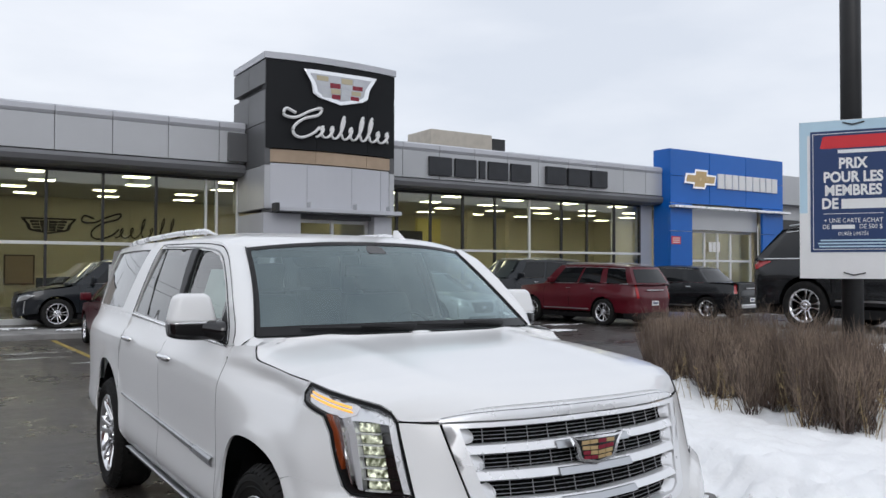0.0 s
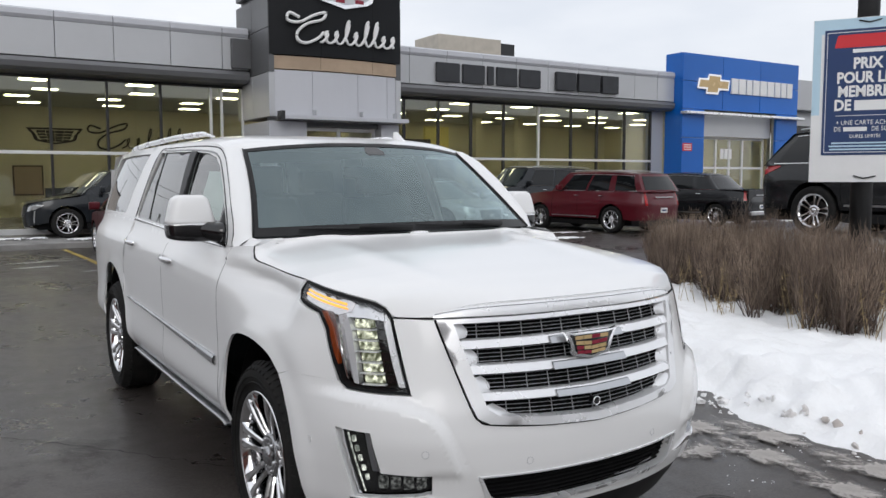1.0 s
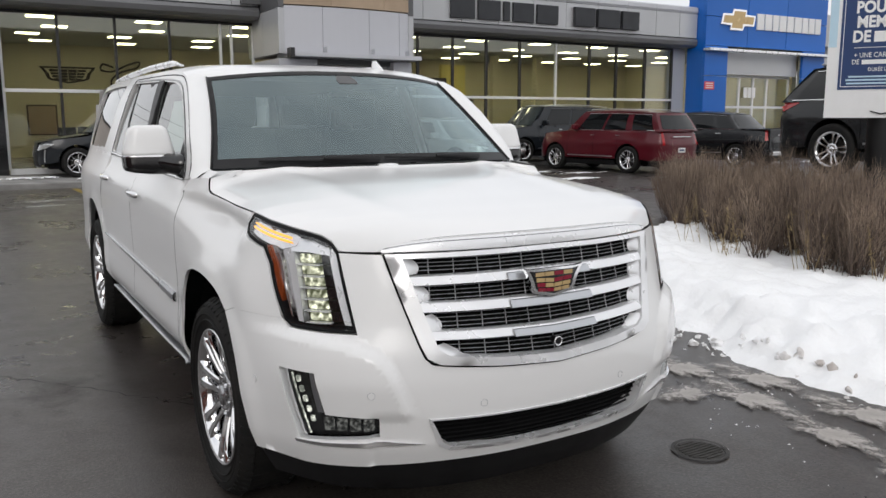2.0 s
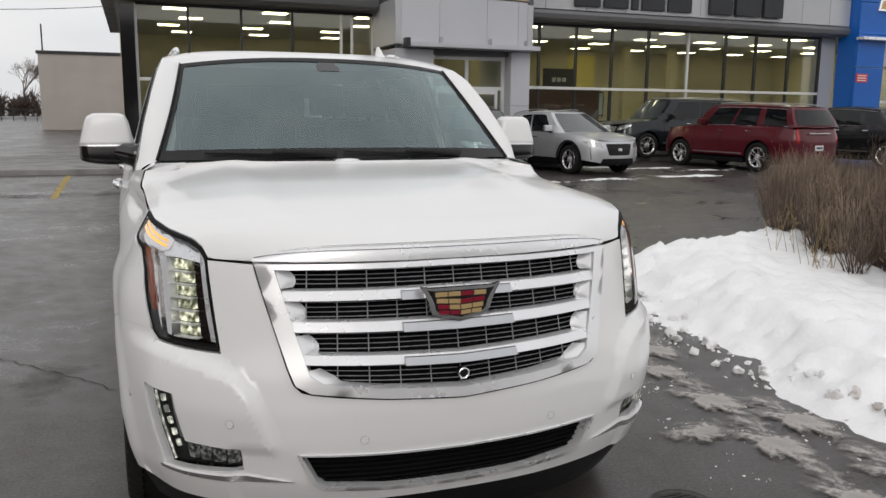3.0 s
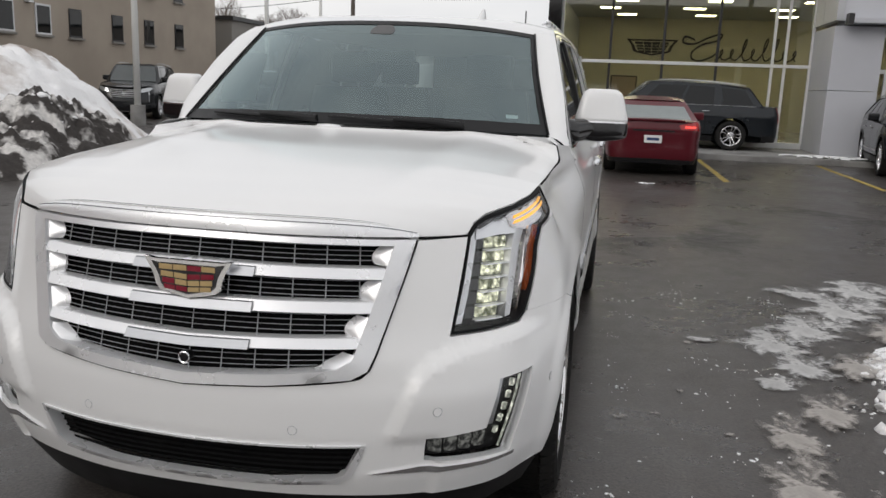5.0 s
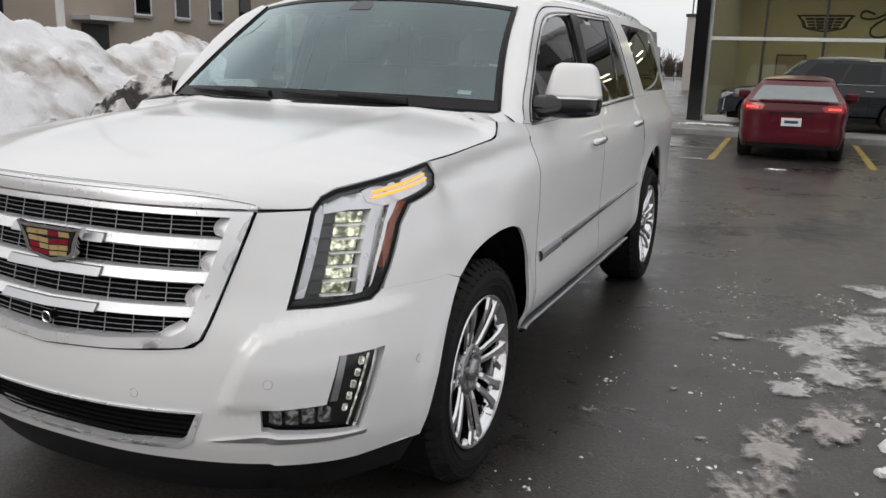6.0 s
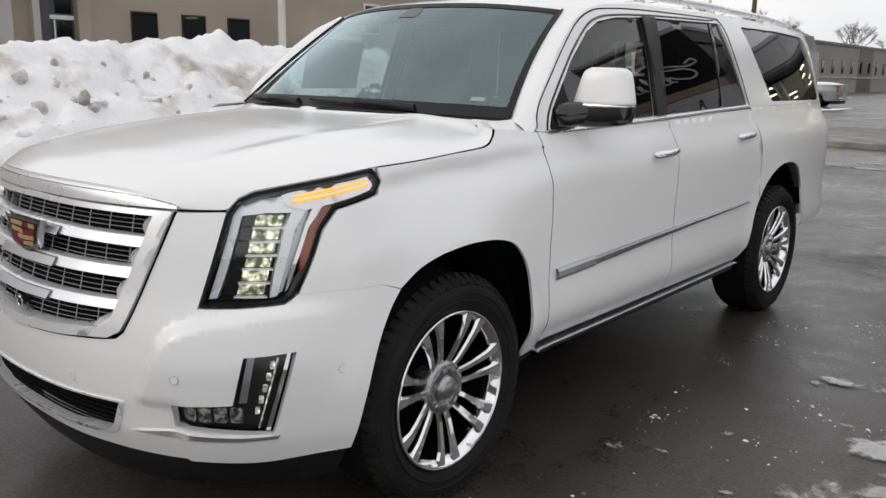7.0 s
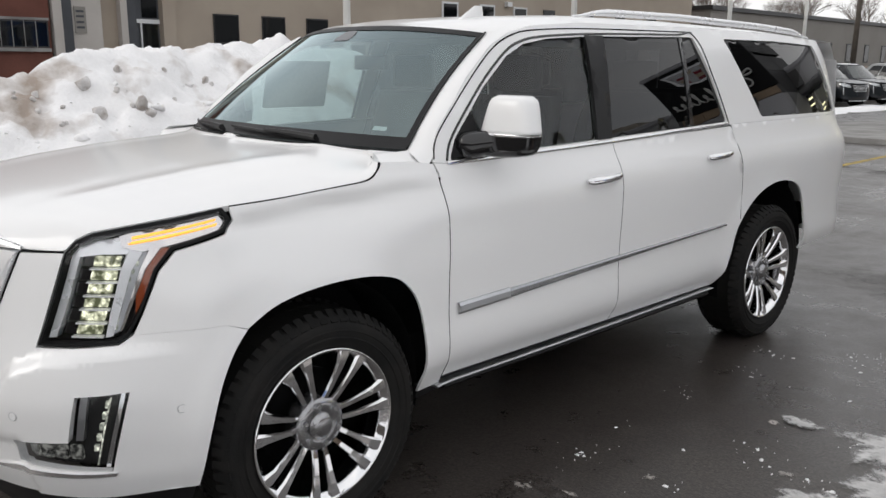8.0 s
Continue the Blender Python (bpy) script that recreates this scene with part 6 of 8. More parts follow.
both("cowl_side", grid_sheet(lambda a, b: (hood_at(0.90 + 0.10 * a, 1.0) + Vector((0, -0.004, -0.006))).lerp(windscreen(0.93 + 0.07 * a, 0.0) + Vector((0.004, -0.012, -0.008)), b), 6, 4), WHITE, suv, "white corner of the cowl")
part("wiper_snow", grid_sheet(lambda a, b: Vector((-0.05 + 0.075 * math.cos(math.tau * a) * (1 - b) * (1 + 0.2 * math.sin(5 * a * math.tau)), 0.255 + 0.015 * math.sin(math.tau * a) * (1 - b), 1.340 + 0.013 * b ** 0.5)), 20, 4, loop=True), SNOW, suv, "bit of snow by the wiper", True)

# grille: frame, four slots of mesh, three bars, badge
GR = lambda u, z, d=0.0: BODY(u, z, d)
inner_half = [(0, 0.714), (0.25, 0.729), (0.440, 0.748), (0.482, 0.772), (0.540, 0.92), (0.602, 1.082), (0.3, 1.084), (0, 1.085)]
outer = sym(GRILLE_HALF + [(0.3, 1.1), (0, 1.102)])
part("grille_frame", skin(outer, lambda u, z, d=0: BODY(u, z, d - 0.012), 0.04, [sym(inner_half)], 0.05), BRIGHT, suv, "bright grille surround", True)
both("grille_gap", ribbon_on([(0.0, 0.679), (0.25, 0.695), (0.470, 0.716), (0.520, 0.735), (0.548, 0.780), (0.604, 0.92), (0.677, 1.096)], 0.006, 0.0008, bumper_at), DARK, suv, "dark gap round the grille")
part("grille_backing", skin(outer, lambda u, z, d=0: BODY(u, z, d + 0.085), 0.08, (), 0), DARK, suv, smooth=True)


def half_width(z):
    return float(np.interp(z, [0.70, 0.748, 0.775, 0.92, 1.078], [0.25, 0.440, 0.482, 0.540, 0.602]))


def bar(z0, z1, rise, proud, w=None):
    """A bright cross bar: a flat face that leans back a little, with turned edges."""
    prof = [(0.035, 0.0), (-proud + 0.002, 0.0), (-proud, 0.06), (-proud + 0.010, 0.94), (-proud + 0.014, 1.0), (0.035, 1.0)]

    def fn(a, b):
        s = 2 * a - 1
        d, t = prof[round(b * 5)]
        zc = z0 + (z1 - z0) * t + rise * abs(s) * (1 if w is None else w / 0.55)
        u = s * (w or half_width((z0 + z1) / 2 + rise) + 0.014)
        return BODY(u, zc, d)
    return grid_sheet(fn, 40, 5)


for z0, z1, rise in ((0.991, 1.021, -0.002), (0.892, 0.923, 0.006), (0.790, 0.818, 0.014)):
    part("grille_bar", bar(z0, z1, rise, 0.010), BRIGHT, suv, "bright grille bar")
    part("grille_bar_middle", bar(z0 - 0.002, z1 - 0.006, rise, 0.020, 0.19), SATIN, suv, "satin middle of the bar")
for k, (z0, z1) in enumerate(((1.025, 1.082), (0.926, 0.987), (0.824, 0.888), (0.720, 0.786))):
    for j in range(4):
        zc = z0 + (z1 - z0) * (j + 0.75) / 4.3
        w = half_width(zc) + 0.01
        part("slot_wire", tube([BODY(w * s / 10, zc + (0.0, 0.0, 0.008, 0.018)[k] * abs(s) / 10, 0.026) for s in range(-10, 11)], 0.0012, 4), WIRE, suv)
    for j in range(-6, 7):
        u = j * 0.1
        if abs(u) < half_width((z0 + z1) / 2) - 0.01:
            part("slot_upright", tube([BODY(u, z0 - 0.006, 0.021), BODY(u, z1 + 0.006 + 0.03 * abs(u) * (k > 1), 0.021)], 0.0018, 4), WIRE, suv)
for z0, z1 in ((1.025, 1.080), (0.928, 0.986), (0.826, 0.886), (0.738, 0.786)):
    def lobe(a, b, z0=z0, z1=z1):
        z = z0 + (z1 - z0) * b
        w = half_width(z) + 0.012
        run = 0.026 + 0.040 * math.sin(math.pi * (0.12 + 0.80 * b)) ** 0.6
        return BODY(w - run * a, z, -0.004 + 0.030 * a ** 1.5)
    both("slot_end", grid_sheet(lobe, 6, 8), BRIGHT, suv, "bright scooped end of a grille slot")
cam_eye = BODY(0, 0.752, 0.0)
part("front_camera", rod(cam_eye + Vector((0, 0.03, 0)), cam_eye + Vector((0, -0.006, 0)), 0.014, 0.012, 14), BLACK, suv, "round front camera")
part("camera_ring", tube([cam_eye + Vector((0.016 * math.cos(k * math.tau / 16), -0.005, 0.016 * math.sin(k * math.tau / 16))) for k in range(17)], 0.003, 6), CHROME, suv)

# badge on the grille
EMB = BODY(0, 0.97, -0.012)
up_m = Matrix.Translation(EMB) @ Matrix(((0.258, 0, 0, 0), (0, 0, -1, 0), (0, 0.112, 0, 0), (0, 0, 0, 1)))
SHIELD = [(-0.52, 0.52), (-0.40, 0.47), (0.40, 0.47), (0.52, 0.52), (0.46, 0.30), (0.41, 0.05), (0.385, -0.20), (0.33, -0.33), (0.0, -0.5), (-0.33, -0.33), (-0.385, -0.20), (-0.41, 0.05), (-0.46, 0.30)]
badge_part = part("badge", prism(SHIELD, 0.018, up_m, 0.004), CHROME, suv, "chrome shield badge with gold and crimson tiles")
part("field", prism([(a * 0.84, b * 0.80 + 0.01) for a, b in SHIELD], 0.0195, up_m), GLOSSBLACK, badge_part)
rows = [(0.35, 0.22, "GGCG"), (0.185, 0.055, "GGCC"), (0.02, -0.11, "CGGG"), (-0.145, -0.26, "CCGG")]
for k, (z1, z0, cs) in enumerate(rows):
    wide = 0.335 - 0.018 * k
    for j, ch in enumerate(cs):
        a, b = -wide + j * wide / 2, -wide + (j + 1) * wide / 2 - 0.012
        da, db = 0.10 * (1 - abs(a) / 0.36), 0.10 * (1 - abs(b) / 0.36)
        q = [(a, z0 - da * (k > 0) * 0.6), (b, z0 - db * (k > 0) * 0.6), (b, z1 - db * (k > 0) * 0.6), (a, z1 - da * (k > 0) * 0.6)]
        part("tile", prism(q, 0.021, up_m), GOLD if ch == "G" else CRIMSON, badge_part)

# lower grille and fog lamps
part("lower_grille_frame", skin(sym([(0, 0.384), (0.25, 0.390), (0.445, 0.400), (0.485, 0.425), (0.525, 0.528), (0.25, 0.524), (0, 0.520)]), lambda u, z, d=0: BODY(u, z, d - 0.006), 0.03, [sym([(0, 0.399), (0.25, 0.405), (0.434, 0.415), (0.468, 0.436), (0.510, 0.522), (0.25, 0.518), (0, 0.514)])], 0.04), BRIGHT, suv, "chrome edge of the lower grille", True)
part("lower_grille_backing", skin(sym(LOWGRILLE_HALF), lambda u, z, d=0: BODY(u, z, d + 0.06), 0.08, (), 0), DARK, suv)
bm = bmesh.new()
for j in range(7):
    z = 0.405 + j * 0.017
    tube([BODY((0.45 + j * 0.008) * s / 10, z, 0.03) for s in range(-10, 11)], 0.004, 4, bm)
part("lower_grille_slats", bm, DARK, suv)
for sgn in (1, -1):
    def W(d0, sgn=sgn):
        return lambda u, z, d=0: bumper_at(sgn * u, z, d + d0)
    f = sgn < 0
    pod = part("fog_lamp", skin(FOG, W(0.05), 0.04, (), 0, flip=f), BLACK, suv, "L-shaped lamp pod")
    part("lens", skin(FOG, W(0.004), 0.05, (), 0, flip=f), GLASS_LENS, pod, "clear lens").visible_shadow = False
    part("bezel", skin([(0.972, 0.456), (0.986, 0.455), (1.050, 0.698), (1.038, 0.698)], W(0.02), 0.05, (), 0.02, flip=f), CHROME, pod, "chrome blade")
    part("bezel", skin([(0.895, 0.552), (0.918, 0.552), (0.945, 0.695), (0.925, 0.695)], W(0.02), 0.05, (), 0.02, flip=f), SATIN, pod)
    for k in range(5):
        z = 0.52 + k * 0.036
        u = 0.945 + k * 0.012
        part("led", skin(rounded([(u - 0.005, z - 0.011), (u + 0.009, z - 0.011), (u + 0.012, z + 0.011), (u - 0.002, z + 0.011)], 0.003), W(0.028), 0.03, (), 0.01, flip=f), LED_SMALL, pod, "small lit LED lens")
    part("led_line", skin([(0.950, 0.47), (0.954, 0.47), (1.012, 0.69), (1.008, 0.69)], W(0.012), 0.05, (), 0.006, flip=f), LED_SMALL, pod, "lit white LED line")
    for k in range(4):
        u = 0.715 + k * 0.05
        part("led", skin(rounded([(u, 0.483), (u + 0.038, 0.480), (u + 0.038, 0.528), (u, 0.530)], 0.006), W(0.03), 0.03, (), 0.012, flip=f), FOG_CELL, pod, "small unlit LED lens with glints put in as glow")
    part("lamp_strip", skin([(0.533, 0.434), (0.70, 0.435), (0.90, 0.433), (1.005, 0.435), (1.012, 0.446), (0.90, 0.446), (0.68, 0.454)], W(-0.007), 0.03, (), 0.016, flip=f), CHROME, suv, "chrome strip under the fog lamp", True)
    # headlamp
    hl = part("headlamp", skin(LAMP, W(0.075), 0.04, (), 0, flip=f), BLACK, suv, "tall headlamp with stacked lit LED lenses")
    part("lens", skin(LAMP, W(0.002), 0.035, (), 0.0, flip=f), GLASS_LENS, hl, "clear lens", True).visible_shadow = False
    rim = [(u, v) for u, v in LAMP]
    ins = [(0.795, 0.845), (0.842, 0.985), (0.877, 1.095), (0.908, 1.122), (0.97, 1.142), (1.12, 1.163), (1.385, 1.192), (1.402, 1.172), (1.375, 1.152), (1.21, 1.121), (1.152, 1.058), (1.097, 0.932), (1.058, 0.872), (1.030, 0.856), (0.90, 0.849)]
    ins = [(a + 0.55 * (c - a), b + 0.55 * (d - b)) for (a, b), (c, d) in zip(LAMP, ins)]
    part("bezel", skin(rim, W(0.000), 0.04, [ins], 0.04, flip=f), GASKET, hl, "black lamp rim", True)
    part("reflector", skin([(0.800, 0.850), (0.846, 0.985), (0.880, 1.088), (0.903, 1.112), (0.918, 1.102), (0.892, 1.03), (0.858, 0.93), (0.828, 0.853)], W(0.024), 0.04, (), 0.03, flip=f), BRIGHT, hl, "bright inner blade", True)
    part("reflector", skin([(0.912, 1.116), (0.985, 1.136), (1.07, 1.145), (1.10, 1.118), (1.085, 1.098), (1.0, 1.098), (0.905, 1.088)], W(0.018), 0.04, (), 0.03, flip=f), BRIGHT, hl, "chrome brow", True)
    part("reflector", skin([(0.998, 0.856), (1.022, 0.860), (1.05, 0.935), (1.092, 1.05), (1.135, 1.105), (1.095, 1.116), (1.058, 1.05), (1.018, 0.93)], W(0.020), 0.04, (), 0.03, flip=f), BRIGHT, hl, "chrome outer blade", True)
    part("reflector", skin([(1.024, 0.862), (1.042, 0.870), (1.072, 0.94), (1.118, 1.05), (1.150, 1.100), (1.136, 1.104), (1.094, 1.05), (1.052, 0.935)], W(0.034), 0.04, (), 0.02, flip=f), SATIN, hl, "grey channel")
    part("reflector", skin([(1.044, 0.872), (1.055, 0.882), (1.084, 0.945), (1.134, 1.055), (1.190, 1.116), (1.155, 1.112), (1.120, 1.055), (1.072, 0.945)], W(0.014), 0.04, (), 0.03, flip=f), PINKCHROME, hl, "warm chrome outer line", True)
    part("side_reflector", skin([(1.094, 0.925), (1.127, 0.98), (1.163, 1.056), (1.215, 1.112), (1.190, 1.113), (1.140, 1.06), (1.100, 0.98)], W(0.008), 0.03, (), 0.02, flip=f), AMBER, hl, "amber side reflector")
    part("light_bar_frame", skin([(1.068, 1.118), (1.13, 1.104), (1.215, 1.117), (1.388, 1.147), (1.405, 1.174), (1.388, 1.185), (1.10, 1.157), (1.06, 1.147)], W(0.016), 0.03, (), 0.02, flip=f), PINKCHROME, hl, "warm chrome frame of the light bar", True)
    for lift in (0.0, 0.0135):
        part("light_bar", skin([(1.088 + lift, 1.1275 + lift), (1.112, 1.1285 + lift), (1.375, 1.160 + lift), (1.378, 1.1645 + lift), (1.105, 1.1330 + lift)], W(0.011), 0.03, (), 0.012, flip=f), LAMP_AMBER, hl, "amber light bar, lit")
    for k in range(9):
        t = k / 8
        u, z = 1.030 + 0.030 * t + 0.052 * t * t, 0.882 + 0.185 * t
        part("lit_dot", skin(rounded([(u - 0.005, z - 0.007), (u + 0.005, z - 0.007), (u + 0.009, z + 0.007), (u - 0.001, z + 0.007)], 0.003), W(0.031), 0.03, (), 0.008, flip=f), LED_SMALL, hl, "small lit light in the outer blade")
    part("chamber", skin([(0.832, 0.853), (0.996, 0.856), (1.016, 0.93), (1.056, 1.05), (1.080, 1.096), (0.915, 1.094), (0.895, 1.03), (0.862, 0.93)], W(0.050), 0.04, (), 0, flip=f), OLIVE, hl, "dark lamp chamber", True)
    for k in range(6):
        z = 0.860 + k * 0.0395
        s0, s1 = 0.842 + 0.0135 * k, 0.994 + 0.0125 * k + 0.004 * max(0, k - 2)
        part("projector", skin(rounded([(s0, z), (s0 + 0.045, z), (s0 + 0.054, z + 0.032), (s0 + 0.011, z + 0.032)], 0.006), W(0.042), 0.03, (), 0.02, flip=f), GLOSSBLACK, hl, "dark unlit cell", True)
        part("lit_led", skin(rounded([(s0 + 0.048, z + 0.001), (s1 - 0.012, z + 0.001), (s1 - 0.003, z + 0.031), (s0 + 0.058, z + 0.031)], 0.006), W(0.040), 0.02, (), 0.006, flip=f), LED_CELL, hl, "lit LED cell with facets")
        part("fin", skin([(s0 + 0.040, z - 0.0055), (s1 - 0.004, z - 0.006), (s1 - 0.003, z - 0.002), (s0 + 0.041, z - 0.002)], W(0.022), 0.03, (), 0.022, flip=f), BRIGHT, hl)
    part("brow", skin([(0.905, 1.128), (0.97, 1.147), (1.12, 1.168), (1.388, 1.197), (1.396, 1.189), (1.10, 1.160), (0.985, 1.138), (0.92, 1.118)], W(0.010), 0.03, (), 0.02, flip=f), BROW, hl, "dark grey brow strip")
    for u, z in ((0.720, 0.629), (0.320, 0.570), (1.20, 0.63)):
        p, n = bumper_at(sgn * u, z, 0.0), (BODY(sgn * u, z, -0.1) - BODY(sgn * u, z, 0.0)).normalized()
        part("parking_sensor", rod(p - n * 0.005, p + n * 0.0015, 0.0125, 0.0120, 16), WHITE, suv, "round parking sensor")
        part("sensor_ring", tube([p + n * 0.001 + (n.to_track_quat("Z", "Y").to_matrix() @ Vector((0.0132 * math.cos(k * math.tau / 14), 0.0132 * math.sin(k * math.tau / 14), 0))) for k in range(15)], 0.0008, 4), WIRE, suv)

# wheels
def wheel(parent, m, r, rim, width, spokes, metal, fancy=True):
    """A tyre with tread, a rim with paired spokes, hub and nuts; outer face towards +x."""
    w = part("wheel", bmesh.new(), metal, parent)
    w.matrix_basis = m
    prof = [(rim * 0.97, -width * 0.42), (rim * 1.03, -width * 0.46), (r * 0.90, -width * 0.5), (r * 0.975, -width * 0.44), (r, -width * 0.30), (r, width * 0.30), (r * 0.975, width * 0.44), (r * 0.90, width * 0.5), (rim * 1.05, width * 0.46), (rim * 0.985, width * 0.40)]
    part("tyre", grid_sheet(lambda a, b: (lambda q: (q[1], q[0] * math.cos(math.tau * a), q[0] * math.sin(math.tau * a)))(prof[round(b * 9)]), 64, 9, loop=True), RUBBER, w, "black tyre", True)
    if fancy:
        bm = bmesh.new()
        for k in range(60):
            t = math.tau * k / 60
            for s in (-1, 1):
                mm = Matrix.Rotation(t + (0.05 if s > 0 else 0), 4, "X") @ Matrix.Translation((s * width * 0.17, 0, r - 0.0018))
                bmesh.ops.create_cube(bm, size=1, matrix=mm @ Matrix.Diagonal((width * 0.24, r * 0.075, 0.006, 1)))
                lug = Matrix.Rotation(t + 0.03, 4, "X") @ Matrix.Translation((s * width * 0.395, 0, r * 0.975)) @ Matrix.Rotation(s * 0.62, 4, "Y")
                bmesh.ops.create_cube(bm, size=1, matrix=lug @ Matrix.Diagonal((width * 0.20, r * 0.066, 0.012, 1)))
        tagged(part("tread", bm, RUBBER, w, "tread blocks"), kind="stuff")

    def turned(prof, sides=64):
        """A turned ring from (radius, depth) pairs."""
        n = len(prof) - 1
        return grid_sheet(lambda a, b: (lambda q: (q[1], q[0] * math.cos(math.tau * a), q[0] * math.sin(math.tau * a)))(prof[round(b * n)]), sides, n, loop=True)

    if fancy:
        for r0, x0 in ((0.80, 0.497), (0.865, 0.505)):
            part("sidewall_rib", turned([(r * r0 - 0.004, width * x0 - 0.006), (r * r0, width * x0 + 0.001), (r * r0 + 0.004, width * x0 - 0.006)]), RUBBER, w, smooth=True)
    part("rim", turned([(rim * 0.985, width * 0.40), (rim * 0.99, width * 0.455), (rim * 0.965, width * 0.462), (rim * 0.945, width * 0.43), (rim * 0.885, width * 0.385), (rim * 0.865, width * 0.33), (rim * 0.855, width * 0.10), (rim * 0.855, -width * 0.40)]), metal, w, "bright rim", True)
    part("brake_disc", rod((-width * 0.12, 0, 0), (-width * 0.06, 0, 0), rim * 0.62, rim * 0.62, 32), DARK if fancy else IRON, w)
    # added black disc at the wheel's back, in place of the shade inside
    part("inner_shade", rod((-width * 0.40, 0, 0), (-width * 0.36, 0, 0), rim * 0.86, rim * 0.86, 32), DARK, w)
    spread = 1.0 if spokes > 5 else 1.35
    steps = ((0.30, 0.290, 0.044, 0.225), (0.42, 0.335, 0.044, 0.192), (0.62, 0.385, 0.050, 0.162), (0.78, 0.420, 0.064, 0.150), (0.88, 0.430, 0.088, 0.152), (0.955, 0.436, 0.098, 0.156))
    for k in range(spokes):
        for s in (-1, 1):
            bm, rows = bmesh.new(), []
            for rr, xx, hw, off in steps:
                ang = math.tau * k / spokes + s * off * spread
                c, d = Vector((0, math.cos(ang), math.sin(ang))), Vector((0, -math.sin(ang), math.cos(ang)))
                rows.append([bm.verts.new(c * rr * rim + d * o * rim * hw + Vector((x * width, 0, 0))) for o, x in ((-1, xx - 0.24), (-0.94, xx - 0.03), (-0.62, xx), (0.62, xx), (0.94, xx - 0.03), (1, xx - 0.24))])
            for u_, v_ in zip(rows, rows[1:]):
                for q in range(5):
                    bm.faces.new((u_[q], u_[q + 1], v_[q + 1], v_[q]))
            bm.faces.new(rows[-1])
            bmesh.ops.recalc_face_normals(bm, faces=bm.faces)
            part("spoke", bm, metal, w)
    part("hub", turned([(0.345 * rim, 0.05 * width), (0.34 * rim, 0.275 * width), (0.315 * rim, 0.318 * width), (0.17 * rim, 0.325 * width), (0.155 * rim, 0.30 * width), (0.14 * rim, 0.375 * width), (0.10 * rim, 0.395 * width), (0.0005, 0.40 * width)], 40), HUB if fancy else metal, w, "dark chrome hub" if fancy else "", True)
    for k in range(6):
        t = math.tau * (k + 0.5) / 6
        c = Vector((0, math.cos(t), math.sin(t))) * rim * 0.245
        if fancy:
            part("nut_recess", turned([(rim * 0.056, width * 0.316), (rim * 0.060, width * 0.330), (rim * 0.050, width * 0.330), (rim * 0.046, width * 0.30)], 16), HUB, w).location = c
        part("nut", rod(c + Vector((width * 0.30, 0, 0)), c + Vector((width * 0.365, 0, 0)), rim * 0.036, rim * 0.03, 6), metal, w)
    return w


for y in (0.0, 3.302):
    wheel(suv, pose(0.872, y, 0.408, 11), 0.408, 0.292, 0.285, 7, CHROME)
    wheel(suv, pose(-0.872, y, 0.408, 20, 0, 180), 0.408, 0.292, 0.285, 7, CHROME)

# cabin
part("dashboard", grid_sheet(lambda a, b: Vector((0.82 * (2 * a - 1), 0.48 + 0.50 * b, 1.29 - 0.02 * b - 0.30 * max(0, b - 0.75) * 4 * (b > 0.75) + 0.04 * math.sin(math.pi * b))), 20, 10), SEAT, suv, "black dashboard", True)
part("steering_wheel", tube([(0.40 + 0.18 * math.cos(k * math.tau / 24), 1.10 + 0.05 * math.sin(k * math.tau / 24), 1.22 + 0.18 * math.sin(k * math.tau / 24)) for k in range(25)], 0.016, 8), SEAT, suv, "black steering wheel", True)
def seat_back(x, y, w, h, z=0.98):
    bm = grid_sheet(lambda a, b: Vector((x + w * (2 * a - 1) * (1 - 0.15 * b ** 3), y + 0.12 * b - 0.05 * math.sin(math.pi * a), z + h * b)), 8, 8)
    r = bmesh.ops.extrude_face_region(bm, geom=list(bm.faces))
    for v in r["geom"]:
        if isinstance(v, bmesh.types.BMVert):
            v.co.y += 0.13
    bmesh.ops.recalc_face_normals(bm, faces=bm.faces)
    return bm
for x in (0.40, -0.40):
    part("seat", seat_back(x, 1.42, 0.25, 0.52), SEAT, suv, "black leather seat", True)
    part("headrest", box(x - 0.13, x + 0.13, 1.56, 1.66, 1.52, 1.70, 0.03), SEAT, suv, smooth=True)
    part("seat", seat_back(x, 2.45, 0.25, 0.50, 1.0), SEAT, suv, "black leather seat", True)
    part("headrest", box(x - 0.13, x + 0.13, 2.58, 2.68, 1.52, 1.68, 0.03), SEAT, suv, smooth=True)
part("seat", seat_back(0, 3.4, 0.65, 0.5, 1.0), SEAT, suv, "black rear bench", True)
part("headliner", grid_sheet(lambda a, b: Vector((0.70 * (2 * a - 1), 1.15 + 3.2 * b, 1.775)), 4, 6), SEAT, suv)
part("rear_view_mirror", box(-0.12, 0.12, 0.98, 1.01, 1.62, 1.69, 0.01), BLACK, suv)
part("window_sheet", grid_sheet(lambda a, b: BODY(-(2.62 + 0.42 * a), 1.40 + 0.26 * b, 0.03), 4, 4), mat("price_sheet", (0.62, 0.74, 0.70), 0.6), suv, "pale green price sheet taped inside the window")
part("rear_inner_wall", grid_sheet(lambda a, b: Vector((0.58 * (2 * a - 1), 4.42, 0.6 + 1.2 * b)), 2, 2), SEAT, suv)
